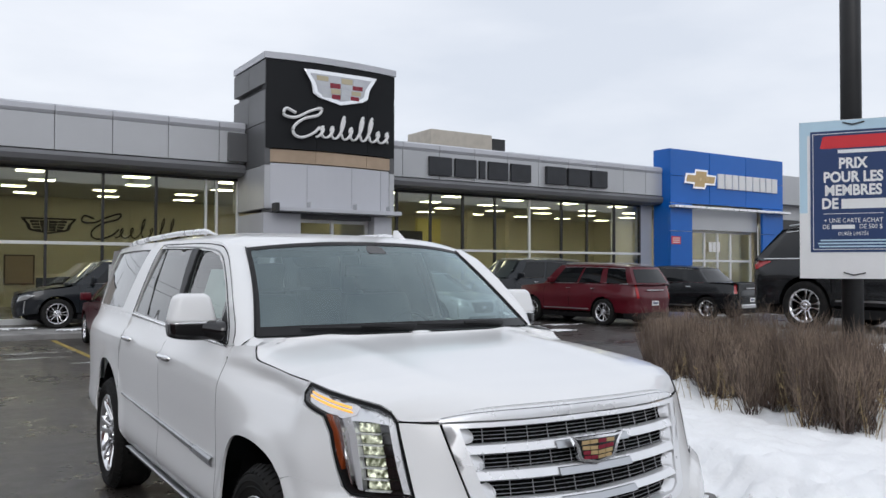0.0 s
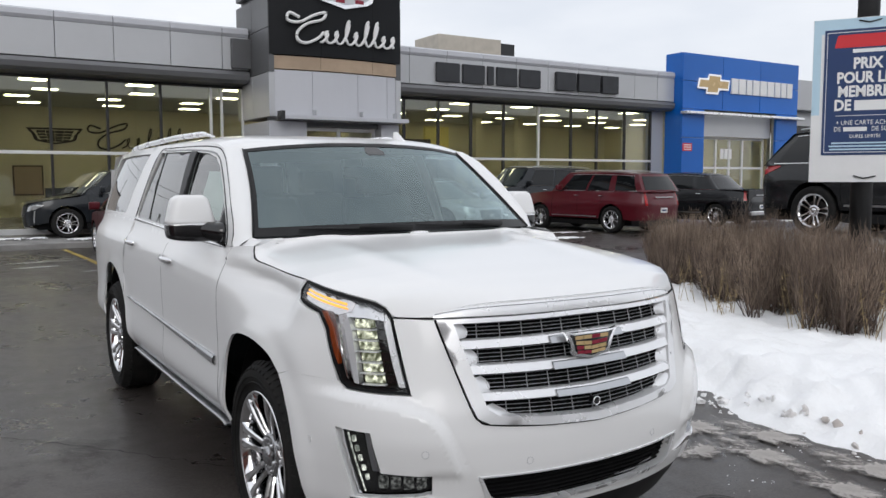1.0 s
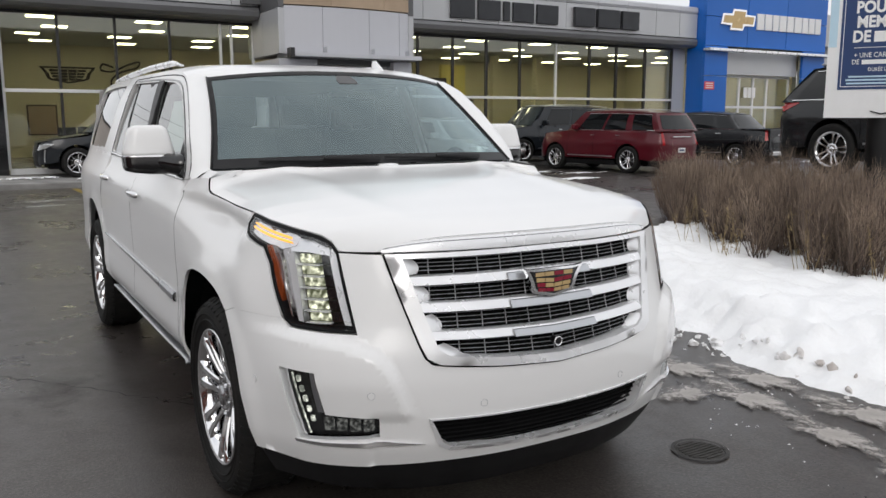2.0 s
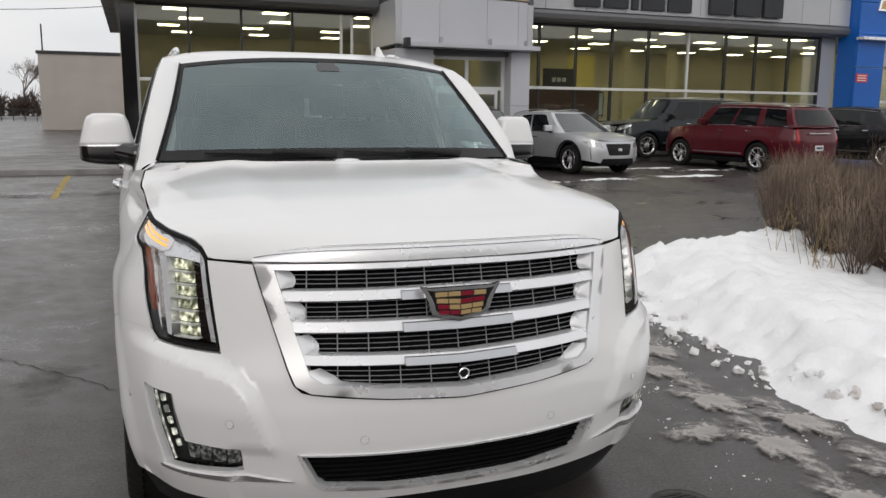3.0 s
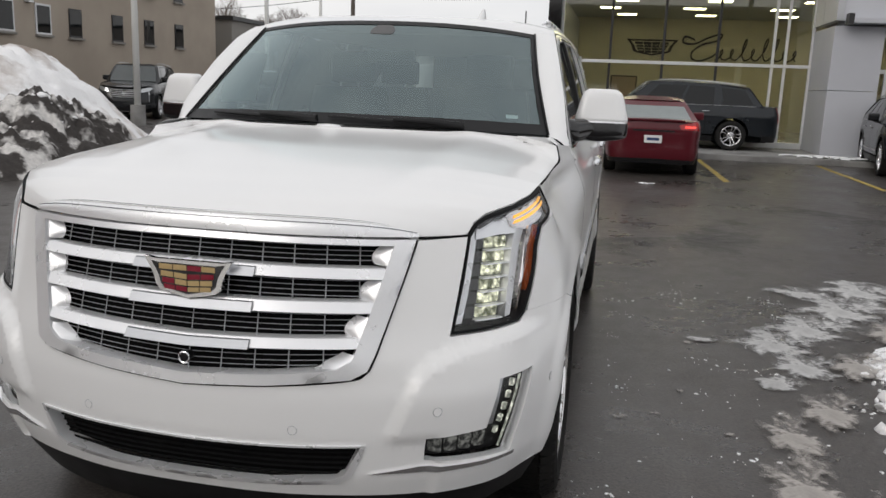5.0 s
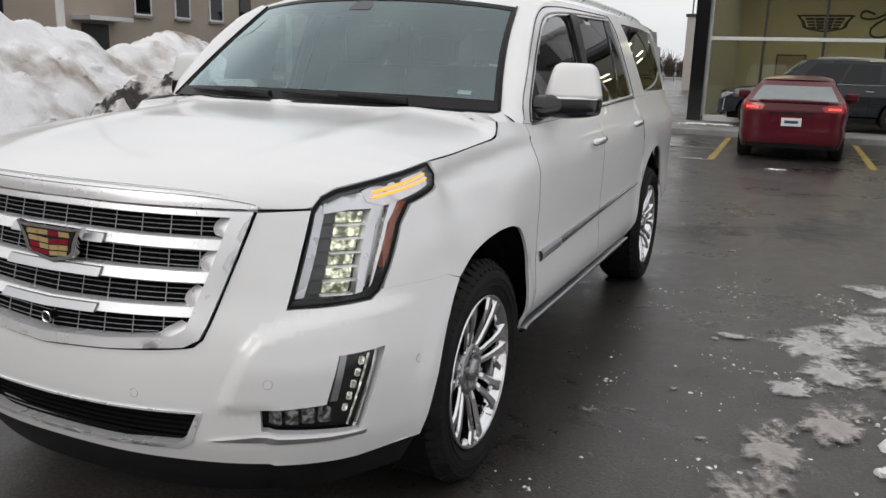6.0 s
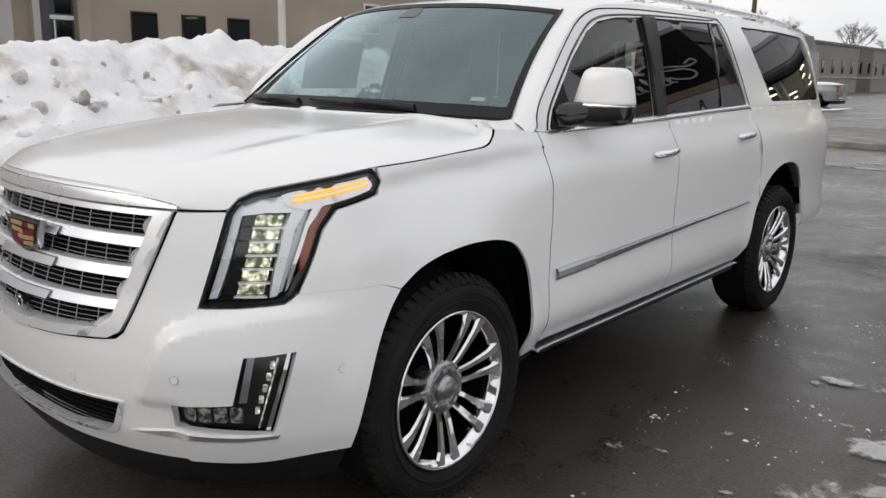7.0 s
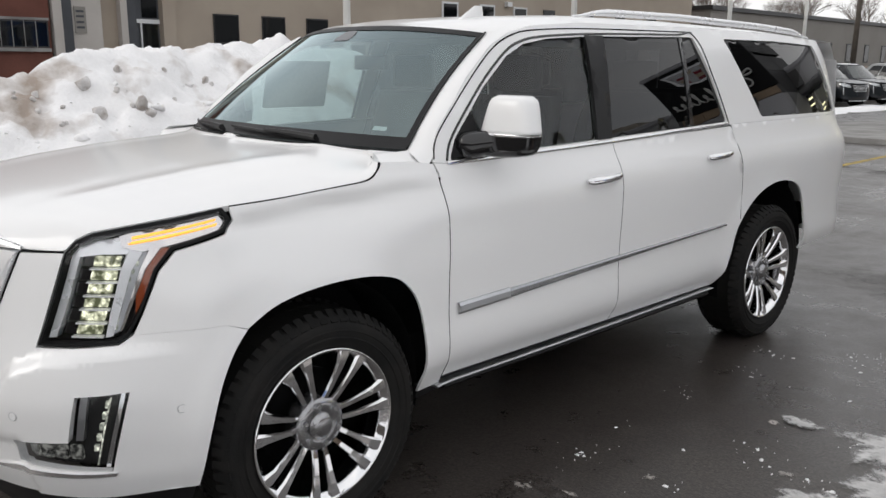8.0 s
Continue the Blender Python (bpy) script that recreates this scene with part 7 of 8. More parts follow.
# ---- other parked vehicles ----
def make_car(name, label, m, body_paint, wb=2.86, front=0.92, rear=1.0, w=0.94, belt=1.08, hood=1.02, nose_z=0.86, roof=1.68, cowl=0.42, ws_top=1.12, r_top=3.35, r_bot=3.75, roof_w=0.62, tail=None, wheel_r=0.37, kind="suv", trim=CHROME, cladding=False, rails=True, sides=3, plate=True, rim_mat=ALLOY, glass_m=AUTO_GLASS, rear_glass=None, fall=0.075, rear_lamps="tall", grille_bars=5, group=""):
    """A parked vehicle, front axle at its origin, nose towards -y. tail: height of a boot or load bed behind the cabin."""
    car = thing(name, label, "pickup truck" if kind == "pickup" else "car", m, group)
    L = wb + rear
    S = Wrap([(-0.3 * w, -front + 0.015), (0, -front), (0.35 * w, -front + 0.02), (0.66 * w, -front + 0.10), (0.86 * w, -front + 0.26), (0.96 * w, -front + 0.52), (w, 0.05), (w, wb * 0.5), (w, wb), (0.97 * w, L - 0.42), (0.88 * w, L - 0.12), (0.66 * w, L - 0.02), (0.3 * w, L), (0, L), (-0.3 * w, L)],
             [(0.1, 0.2), (0.2, 0.09), (0.32, 0.02), (0.45, 0), (0.6, 0.0), (0.75, 0.03), (0.9, 0.08), (1.05, 0.14), (1.2, 0.2)],
             [(0.1, 0.16), (0.2, 0.08), (0.35, 0.02), (0.5, 0), (0.7, 0.0), (0.85, 0.015), (1.0, 0.06), (1.2, 0.12)],
             [(0.1, 0.16), (0.2, 0.08), (0.35, 0.03), (0.5, 0.01), (0.65, 0.018), (0.8, 0.0), (0.92, 0.008), (1.05, 0.045), (1.2, 0.10), (1.5, 0.2)], ((0.5, 1.1), (1.3, 1.9)))
    uf, ur, ue = S.u_at(0.0), S.u_at(wb), S.end
    ra = wheel_r + 0.065
    z0 = 0.24
    def arch(uc):
        return [(uc + ra * math.cos(t), wheel_r + 0.02 + ra * 0.98 * math.sin(t)) for t in (math.pi * (1 - k / 12) for k in range(13)) if wheel_r + ra * math.sin(t) > z0]
    uc = S.u_at(cowl)
    ub = S.u_at(min(r_bot, L - 0.5))
    back_z = tail or belt + 0.02
    half = [(0, z0)] + arch(uf) + arch(ur) + [(ue, z0), (ue, back_z), (ub + 0.15, back_z), (ub - 0.05, belt + 0.02), (uc + 0.1, belt), (uc - 0.2, hood + 0.02), (S.u_at(-0.3) if front > 0.6 else 0.6, 0.5 * (hood + nose_z) + 0.04), (0.55, nose_z + 0.02), (0, nose_z)]
    both("body", skin(half, S, 0.09, (), 0.02), body_paint, car)
    both("wheel_arch", grid_sheet(lambda a, b: (w - 0.03 - 0.35 * b, (ra + 0.0) * math.cos(math.pi * a), wheel_r + 0.02 + ra * math.sin(math.pi * a)), 12, 1), DARK, car)
    both("wheel_arch", grid_sheet(lambda a, b: (w - 0.03 - 0.35 * b, wb + ra * math.cos(math.pi * a), wheel_r + 0.02 + ra * math.sin(math.pi * a)), 12, 1), DARK, car)
    part("underbody", box(-w + 0.25, w - 0.25, -front + 0.3, L - 0.3, 0.22, 0.6), DARK, car)
    # hood
    def hood_fn(a, b):
        s = 2 * a - 1
        y = -front + 0.06 + (cowl + front) * b
        u = S.u_at(y) if y > -front + 0.5 else None
        zc = nose_z + (hood + 0.05 - nose_z) * math.sin(min(1, b * 1.15) * math.pi / 2) ** 0.8
        ze = nose_z + 0.02 + (belt - nose_z - 0.02) * b ** 0.8
        p = np.array([np.interp(y, S.line[:len(S.line) // 2, 1], S.line[:len(S.line) // 2, k]) for k in (0, 1)])
        wx = max(0.35 * w, p[0]) - S.inset(1.6, max(0.9, ze)) - 0.02
        return Vector((wx * s, y - 0.0, zc - (zc - ze) * abs(s) ** 2.6))
    part("hood", grid_sheet(hood_fn, 14, 10), body_paint, car, smooth=True)
    # cabin
    wb_, wt = w - S.inset(2.2, belt) - 0.01, roof_w
    def drop(y):
        t = (y - ws_top) / (r_top - ws_top)
        return fall * (max(0.0, t - 0.25) / 0.75) ** 2 + 0.02 * max(0.0, 0.2 - t) * 5 * 0.5

    def cab(side, a, v, lift=0.0):
        yb0, yb1, yt0, yt1 = cowl, r_bot, ws_top, r_top
        zb = belt - 0.01
        bul = 0.03 * math.sin(math.pi * v)
        hw = wb_ + (wt - wb_) * v + bul
        z = zb + (roof - 0.05 - zb) * v
        f, r = yb0 + (yt0 - yb0) * v, yb1 + (yt1 - yb1) * v
        if side == "front":
            s = 2 * a - 1
            return Vector((s * hw, f - (0.16 + lift) * (1 - s * s) - lift, z - v * drop(f) + lift * 0.6))
        if side == "rear":
            s = 2 * a - 1
            return Vector((s * hw, r + 0.08 * (1 - s * s) + lift, z - v * drop(r) + lift * 0.4))
        y = f + (r - f) * a
        taper = 0.05 * v * max(0.0, (y - ws_top) / (r_top - ws_top) - 0.3) + 0.05 * v * max(0.0, 0.25 - a)
        return Vector(((hw - taper + lift) * side, y, z - v * drop(y) + lift * 0.2))
    bm = bmesh.new()
    for sd in ("front", "rear", 1, -1):
        grid_sheet(lambda a, b, sd=sd: cab(sd, a, b), 10, 5, bm)
    grid_sheet(lambda a, b: Vector(((2 * a - 1) * (wt + 0.0), 0, 0)) + Vector((0, ws_top + (r_top - ws_top) * b - 0.16 * (1 - (2 * a - 1) ** 2) * (1 - b) + 0.08 * (1 - (2 * a - 1) ** 2) * b, roof - 0.05 - drop(ws_top + (r_top - ws_top) * b) + 0.05 * (1 - (2 * a - 1) ** 4) * math.sin(math.pi * (0.12 + 0.76 * b)))), 10, 8, bm)
    bmesh.ops.remove_doubles(bm, verts=bm.verts, dist=0.004)
    bmesh.ops.recalc_face_normals(bm, faces=bm.faces)
    part("cabin", bm, body_paint, car, smooth=True)
    part("windscreen", grid_sheet(lambda a, b: cab("front", 0.06 + 0.88 * a, 0.05 + 0.88 * b, 0.008), 10, 5), SCREEN_GLASS, car, "windscreen, grey with painted sky reflection", True)
    part("rear_window", grid_sheet(lambda a, b: cab("rear", 0.07 + 0.86 * a, (0.12 if kind != "sedan" else 0.06) + 0.76 * b, 0.008), 10, 5), rear_glass or glass_m, car, "rear window, pale with painted sky reflection" if rear_glass else "dark rear window", True)
    cuts = {3: [0.10, 0.40, 0.66, 0.95], 2: [0.13, 0.50, 0.92]}[sides]
    for sd in (1, -1):
        for k, (a0, a1) in enumerate(zip(cuts, cuts[1:])):
            a0 = a0 + (0.045 if k == 2 else 0)
            part("side_window", grid_sheet(lambda a, b, sd=sd, a0=a0, a1=a1: cab(sd, a0 + 0.012 + (a1 - a0 - 0.024) * a, 0.08 + 0.78 * b, 0.007), 5, 4), glass_m, car, "dark side window", True)
        part("window_trim", tube([cab(sd, cuts[0] + (cuts[-1] - cuts[0]) * t / 8, 0.05, 0.012) for t in range(9)], 0.010, 5), trim, car)
        if trim is CHROME:
            part("window_trim", tube([cab(sd, cuts[0] + (cuts[-1] - cuts[0]) * t / 8, 0.885, 0.010) for t in range(9)], 0.008, 5), trim, car)
        if rails and kind == "suv":
            part("roof_rail", tube([(sd * (wt - 0.04), ws_top + 0.2 + (r_top - ws_top - 0.3) * t / 6, roof - 0.02 - drop(ws_top + 0.2 + (r_top - ws_top - 0.3) * t / 6) + 0.035 * math.sin(math.pi * (0.08 + 0.84 * t / 6)) ** 0.4) for t in range(7)], 0.014, 6), SATIN, car)
        mx = Vector((sd * (wb_ + 0.13), cowl + 0.42, belt + 0.10))
        part("mirror", box(mx.x - 0.11, mx.x + 0.11, mx.y - 0.05, mx.y + 0.06, mx.z - 0.07, mx.z + 0.09, 0.03), body_paint, car, smooth=True)
        part("mirror_arm", rod((sd * (wb_ - 0.02), cowl + 0.42, belt), mx - Vector((0, 0, 0.06)), 0.03, 0.03, 6), BLACK, car)
        def W(d0, sd=sd):
            return lambda u, z, d=0: S(sd * u, z, d + d0)
        fl = sd < 0
        for yy in ((cowl + 1.0, cowl + 2.0) if sides == 3 else (cowl + 1.0, cowl + 1.85)):
            part("door_handle", tube([S(sd * S.u_at(yy + t), belt - 0.13, -0.022 * math.sin(math.pi * t / 0.2) - 0.006) for t in (0, 0.05, 0.1, 0.15, 0.2)], 0.011, 6), trim, car)
        for yy in (cowl + 0.12, cowl + 1.18, cowl + 2.12):
            if yy < r_bot - 0.2 and abs(yy - wb) > 0.2:
                u = S.u_at(yy)
                part("door_seam", skin([(u - 0.005, 0.32), (u + 0.005, 0.32), (u + 0.005, belt - 0.03), (u - 0.005, belt - 0.03)], W(-0.002), 0.12, (), 0.0, flip=fl), DARK, car)
        part("sill", skin([(uf + ra + 0.02, 0.22), (ur - ra - 0.02, 0.22), (ur - ra - 0.02, 0.36), (uf + ra + 0.02, 0.36)], W(-0.006), 0.15, (), 0.02, flip=fl), BLACK, car)
        if cladding:
            for ucn in (uf, ur):
                ring_o = [(ucn + (ra + 0.055) * math.cos(t), wheel_r + 0.02 + (ra + 0.055) * 0.98 * math.sin(t)) for t in (math.pi * (1 - k / 14) for k in range(15))]
                ring_i = [(ucn + (ra - 0.002) * math.cos(t), wheel_r + 0.02 + (ra - 0.002) * 0.98 * math.sin(t)) for t in (math.pi * k / 14 for k in range(15))]
                part("arch_cladding", skin(ring_o + ring_i, W(-0.006), 0.08, (), 0.012, flip=fl), BLACK, car)
        if trim is CHROME:
            part("side_moulding", skin([(uf + ra + 0.10, 0.47), (ur - ra - 0.08, 0.47), (ur - ra - 0.08, 0.50), (uf + ra + 0.10, 0.50)], W(-0.008), 0.2, (), 0.01, flip=fl), SATIN, car)
        # lamps
        hz = nose_z - 0.06
        part("headlamp", skin(rounded([(0.50, hz - 0.12), (0.86, hz - 0.06), (1.10, hz + 0.05), (0.90, hz + 0.07), (0.56, hz + 0.01)], 0.03), W(-0.004), 0.06, (), 0.03, flip=fl), LENS, car, "clear headlamp")
        part("running_light", skin([(0.80, hz - 0.40), (0.835, hz - 0.40), (0.87, hz - 0.09), (0.83, hz - 0.09)], W(-0.006), 0.1, (), 0.02, flip=fl), LENS, car, "slim upright light")
        tz = back_z
        if rear_lamps == "tall":
            part("tail_lamp", skin([(ue - 0.80 * w, tz - 0.42), (ue - 0.72 * w, tz - 0.42), (ue - 0.74 * w, tz + 0.0), (ue - 0.84 * w, tz + 0.0)], W(-0.006), 0.08, (), 0.02, flip=fl), REDLENS, car, "tall red tail lamp")
        elif rear_lamps == "block":
            part("tail_lamp", skin([(ue - 0.97 * w, tz - 0.36), (ue - 0.80 * w, tz - 0.36), (ue - 0.80 * w, tz - 0.02), (ue - 0.97 * w, tz - 0.02)], W(-0.006), 0.08, (), 0.02, flip=fl), REDLENS, car, "red tail lamp")
        else:
            part("tail_lamp", skin(rounded([(ue - 1.28 * w, tz - 0.05), (ue - 0.98 * w, tz - 0.17), (ue - 0.55 * w, tz - 0.15), (ue - 0.50 * w, tz - 0.07), (ue - 0.80 * w, tz - 0.01), (ue - 1.2 * w, tz + 0.01)], 0.02), W(-0.008), 0.06, (), 0.02, flip=fl), REDLENS, car, "swept red tail lamp")
            part("lamp_glint", skin([(ue - 0.86 * w, tz - 0.12), (ue - 0.62 * w, tz - 0.12), (ue - 0.62 * w, tz - 0.085), (ue - 0.86 * w, tz - 0.085)], W(-0.012), 0.06, (), 0.01, flip=fl), glow_red, car, "lit red lamp strip")
        for y in (0.0, wb):
            wheel(car, pose(sd * (w - 0.13), y, wheel_r, 0, 0, 0 if sd > 0 else 180), wheel_r, wheel_r * 0.70, 0.23, 5, rim_mat, False)
    # nose
    gz0, gz1 = nose_z - 0.36, nose_z - 0.07
    def flat(lp, d0, mtl, nm, lb="", dp=0.02):
        return part(nm, skin(lp, lambda u, z, d=0: S(u, z, d + d0), 0.08, (), dp), mtl, car, lb)
    flat(rounded([(-0.36 * w, gz0), (0.36 * w, gz0), (0.46 * w, gz1), (-0.46 * w, gz1)], 0.04), -0.004, BLACK, "grille", "dark grille")
    for k in range(grille_bars):
        z = gz0 + 0.03 + (gz1 - gz0 - 0.06) * k / max(1, grille_bars - 1)
        hw = (0.37 + 0.08 * (z - gz0) / (gz1 - gz0)) * w
        part("grille_bar", tube([S(hw * t / 6, z + 0.02 * abs(t) / 6, -0.012) for t in range(-6, 7)], 0.013 if trim is CHROME else 0.006, 5), BRIGHT if trim is CHROME else trim, car)
    flat(rounded([(-0.055, 0.5 * (gz0 + gz1) - 0.03), (0.055, 0.5 * (gz0 + gz1) - 0.03), (0.07, 0.5 * (gz0 + gz1) + 0.035), (-0.07, 0.5 * (gz0 + gz1) + 0.035)], 0.02), -0.02, SATIN, "badge")
    flat(rounded([(-0.62 * w, 0.27), (0.62 * w, 0.27), (0.55 * w, 0.42), (-0.55 * w, 0.42)], 0.04), -0.005, BLACK, "lower_intake")
    flat([(-0.6 * w, 0.25), (0.6 * w, 0.25), (0.6 * w, 0.275), (-0.6 * w, 0.275)], -0.012, trim, "skid_strip")
    # tail
    ye = L
    skirt = 0.33 if kind == "sedan" else 0.42
    part("rear_bumper", skin([(ue - 1.25 * w, 0.24), (ue, 0.24), (ue, skirt), (ue - 1.25 * w, skirt - 0.02)], lambda u, z, d=0: S(u, z, d - 0.006), 0.12, (), 0.02), BLACK, car)
    part("rear_bumper", skin([(-ue + 1.25 * w, 0.24), (-ue, 0.24), (-ue, skirt), (-ue + 1.25 * w, skirt - 0.02)], lambda u, z, d=0: S(u, z, d - 0.006), 0.12, (), 0.02, flip=True), BLACK, car)
    if plate:
        part("rear_plate", box(-0.16, 0.16, ye + 0.004, ye + 0.016, 0.62, 0.76, 0.004), SIGN_WHITE, car, "pale plate with a plain bar")
        part("plate_bar", box(-0.11, 0.11, ye + 0.016, ye + 0.019, 0.665, 0.715), NAVY, car)
    part("tail_strip", box(-0.42 * w, 0.42 * w, ye - 0.01, ye + 0.012, back_z - 0.20, back_z - 0.17, 0.004), trim, car)
    # deck between the cabin and the tail
    deck_z = back_z - 0.02
    if kind == "pickup":
        part("load_bed", box(-w + 0.14, w - 0.14, r_bot + 0.12, L - 0.08, 0.62, 0.66), DARK, car)
        for sd in (1, -1):
            part("bed_rail", box(sd * (w - 0.16) - 0.06, sd * (w - 0.16) + 0.06, r_bot + 0.05, L - 0.1, back_z - 0.04, back_z + 0.01, 0.01), body_paint, car)
        part("tailgate", box(-w + 0.16, w - 0.16, L - 0.12, L - 0.04, 0.6, back_z, 0.02), body_paint, car)
        part("bumper", box(-w + 0.1, w - 0.1, L - 0.02, L + 0.14, 0.42, 0.56, 0.03), CHROME, car, "chrome rear bumper")
    else:
        part("deck", grid_sheet(lambda a, b: Vector(((2 * a - 1) * (w - 0.12) * (1 - 0.12 * b ** 3), r_bot - 0.1 + (L - 0.03 - r_bot + 0.1) * b, deck_z + 0.03 * (1 - (2 * a - 1) ** 2) + (0.03 * math.sin(math.pi * b) if kind == "sedan" else 0.0))), 8, 6), body_paint, car, smooth=True)
        if kind == "sedan":
            part("boot_lip", box(-0.55, 0.55, L - 0.06, L + 0.015, deck_z + 0.01, deck_z + 0.045, 0.012), body_paint, car)
    return car


glow_red = glow("red_lamp_strip", (1.0, 0.08, 0.06), 0.9)
BIG = dict(wb=2.95, front=0.98, rear=1.2, w=1.0, belt=1.24, hood=1.2, nose_z=1.06, roof=1.88, cowl=0.45, ws_top=1.05, r_top=3.75, r_bot=4.05, roof_w=0.70, wheel_r=0.40)
# facing the building
make_car("red_suv", "dark red full-size SUV with chrome trim parked on asphalt", pose(15.66, 17.70, 0, 0, 0, 187), PAINT_RED, **BIG)
make_car("dark_suv", "dark grey full-size SUV parked before the showroom glass", pose(14.6, 20.1, 0.13, 0, 0, -90), PAINT_DARK, **{**BIG, "wb": 3.3, "r_top": 4.0, "r_bot": 4.35, "roof": 1.95})
make_car("black_crossover", "black crossover with chrome barred grille parked nose out", pose(7.33, 15.40, 0, 0, 0, -7.5), PAINT_BLACK, cladding=True)
make_car("silver_crossover", "silver compact crossover with black mesh grille and cladding", pose(10.41, 15.39, 0, 0, 0, 10), PAINT_SILVER, wb=2.78, roof=1.63, belt=1.04, cowl=0.34, ws_top=1.22, trim=BLACK, cladding=True, grille_bars=3, r_top=3.05, r_bot=3.62, roof_w=0.58, fall=0.14)
make_car("black_pickup", "black pickup truck with chrome rear bumper", pose(20.46, 18.3, 0, 0, 0, 189), PAINT_BLACK, wb=3.3, rear=1.15, w=0.98, belt=1.24, hood=1.15, nose_z=1.05, roof=1.86, cowl=0.5, ws_top=1.1, r_top=2.85, r_bot=3.35, tail=1.26, kind="pickup", sides=3, rails=False, rear_lamps="block", wheel_r=0.39)
make_car("pale_sedan", "pale silver sedan parked beyond the pickup", pose(27.8, 17.3, 0, 0, 0, 200), PAINT_SILVER, roof=1.45, belt=0.95, hood=0.9, nose_z=0.78, r_top=2.9, r_bot=3.5, kind="sedan", sides=2, rails=False, rear_lamps="swept", wheel_r=0.33, tail=1.02)
make_car("black_display_suv", "black three-row SUV shown on a raised display stand", pose(10.56, 1.38, 0.72, 0, 0, 0), PAINT_BLACK, wb=3.05, front=0.95, rear=1.1, w=0.99, belt=1.12, roof=1.76, r_top=3.65, r_bot=4.0, rear_lamps="swept", wheel_r=0.39)
make_car("red_sedan", "metallic red sedan with lit tail lamps parked in a bay", pose(1.72, 16.2, 0, 0, 0, 180), PAINT_RED, wb=2.7, front=0.9, rear=0.92, w=0.895, belt=0.96, hood=0.9, nose_z=0.78, roof=1.47, cowl=0.5, ws_top=1.2, r_top=2.35, r_bot=3.15, roof_w=0.60, fall=0.05, kind="sedan", sides=2, rails=False, rear_lamps="swept", wheel_r=0.33, tail=1.03, trim=BLACK, rear_glass=PALE_GLASS)
make_car("navy_suv", "dark navy three-row SUV standing across the showroom pavement", pose(0.70, 20.22, 0.13, 0, 0, -90), PAINT_DARK, wb=3.2, front=0.95, rear=1.2, w=0.97, belt=1.12, roof=1.76, r_top=3.6, r_bot=3.95, wheel_r=0.38, trim=SATIN, fall=0.11)
for x, y in ((-11.1, 28.7), (-11.2, 32.0), (-11.1, 35.3), (-11.1, 38.6)):
    far_car = make_car("dark_suv", "dark grey SUV with snow on its bonnet and roof", pose(x, y, 0, 0, 0, 82 if y < 33 else 72), PAINT_DARK, wb=2.9, belt=1.14, hood=1.10, nose_z=0.98, roof=1.80, group="cars in the far bays")
    part("bonnet_snow", grid_sheet(lambda a, b: Vector(((2 * a - 1) * 0.74, -0.70 + 1.05 * b, 1.00 + 0.13 * b + 0.05 * math.sin(math.pi * a) ** 0.5 * math.sin(math.pi * b) ** 0.5)), 10, 8), SNOW, far_car, "snow lying on the bonnet", True)
    part("roof_snow", grid_sheet(lambda a, b: Vector(((2 * a - 1) * 0.58, 1.2 + 2.1 * b, 1.775 + 0.06 * math.sin(math.pi * a) ** 0.5 * math.sin(math.pi * b) ** 0.5)), 10, 8), SNOW, far_car, "snow lying on the roof", True)
far_truck = make_car("grey_pickup", "pale dull grey pickup truck with snow in its load bed", pose(-13.9, 43.5, 0, 0, 0, -88), PAINT_BLUE, wb=3.6, rear=1.2, w=0.98, belt=1.24, hood=1.15, nose_z=1.05, roof=1.86, cowl=0.5, ws_top=1.1, r_top=2.3, r_bot=2.5, tail=1.2, kind="pickup", sides=2, rails=False, rear_lamps="block", wheel_r=0.39)
part("snow_load", grid_sheet(lambda a, b: Vector(((2 * a - 1) * 0.93, 2.6 + 2.1 * b, 1.17 + 0.16 * math.sin(math.pi * a) ** 0.5 * math.sin(math.pi * b) ** 0.5)), 10, 12), SNOW, far_truck, "snow heaped in the load bed", True)
make_car("black_suv", "black SUV behind the snow bank", pose(-15.5, 22.5, 0, 0, 0, 20), PAINT_BLACK, **BIG)

stand = thing("display_stand", "low grey steel display stand with snow round it", "display stand", pose(10.56, 2.9, 0, 0, 0, -90))
part("deck", box(-3.0, 3.4, -1.15, 1.15, 0.62, 0.72, 0.02), CONCRETE, stand)
for x in (-2.8, 0.2, 3.2):
    for y in (-1.0, 1.0):
        part("leg", box(x - 0.08, x + 0.08, y - 0.08, y + 0.08, 0.0, 0.62), POLE_BLACK, stand)

# ---- pole with the banner ----
lamp_post = thing("lamp_post", "tall black round steel lamp post in the snowy island", "lamp post", pose(6.86, 2.02, 0))
part("shaft", rod((0.01, 0, 0), (0.01, 0, 9.0), 0.118, 0.110, 20), POLE_BLACK, lamp_post, smooth=True)
part("foot", rod((0, 0, 0), (0, 0, 0.5), 0.26, 0.26, 20), CONCRETE, lamp_post)
part("arm", tube([(0, 0, 8.9), (0.8, 0, 9.1), (1.6, 0, 9.1)], 0.05), POLE_BLACK, lamp_post)
part("lamp_head", box(1.4, 2.1, -0.18, 0.18, 9.02, 9.16, 0.03), POLE_BLACK, lamp_post)


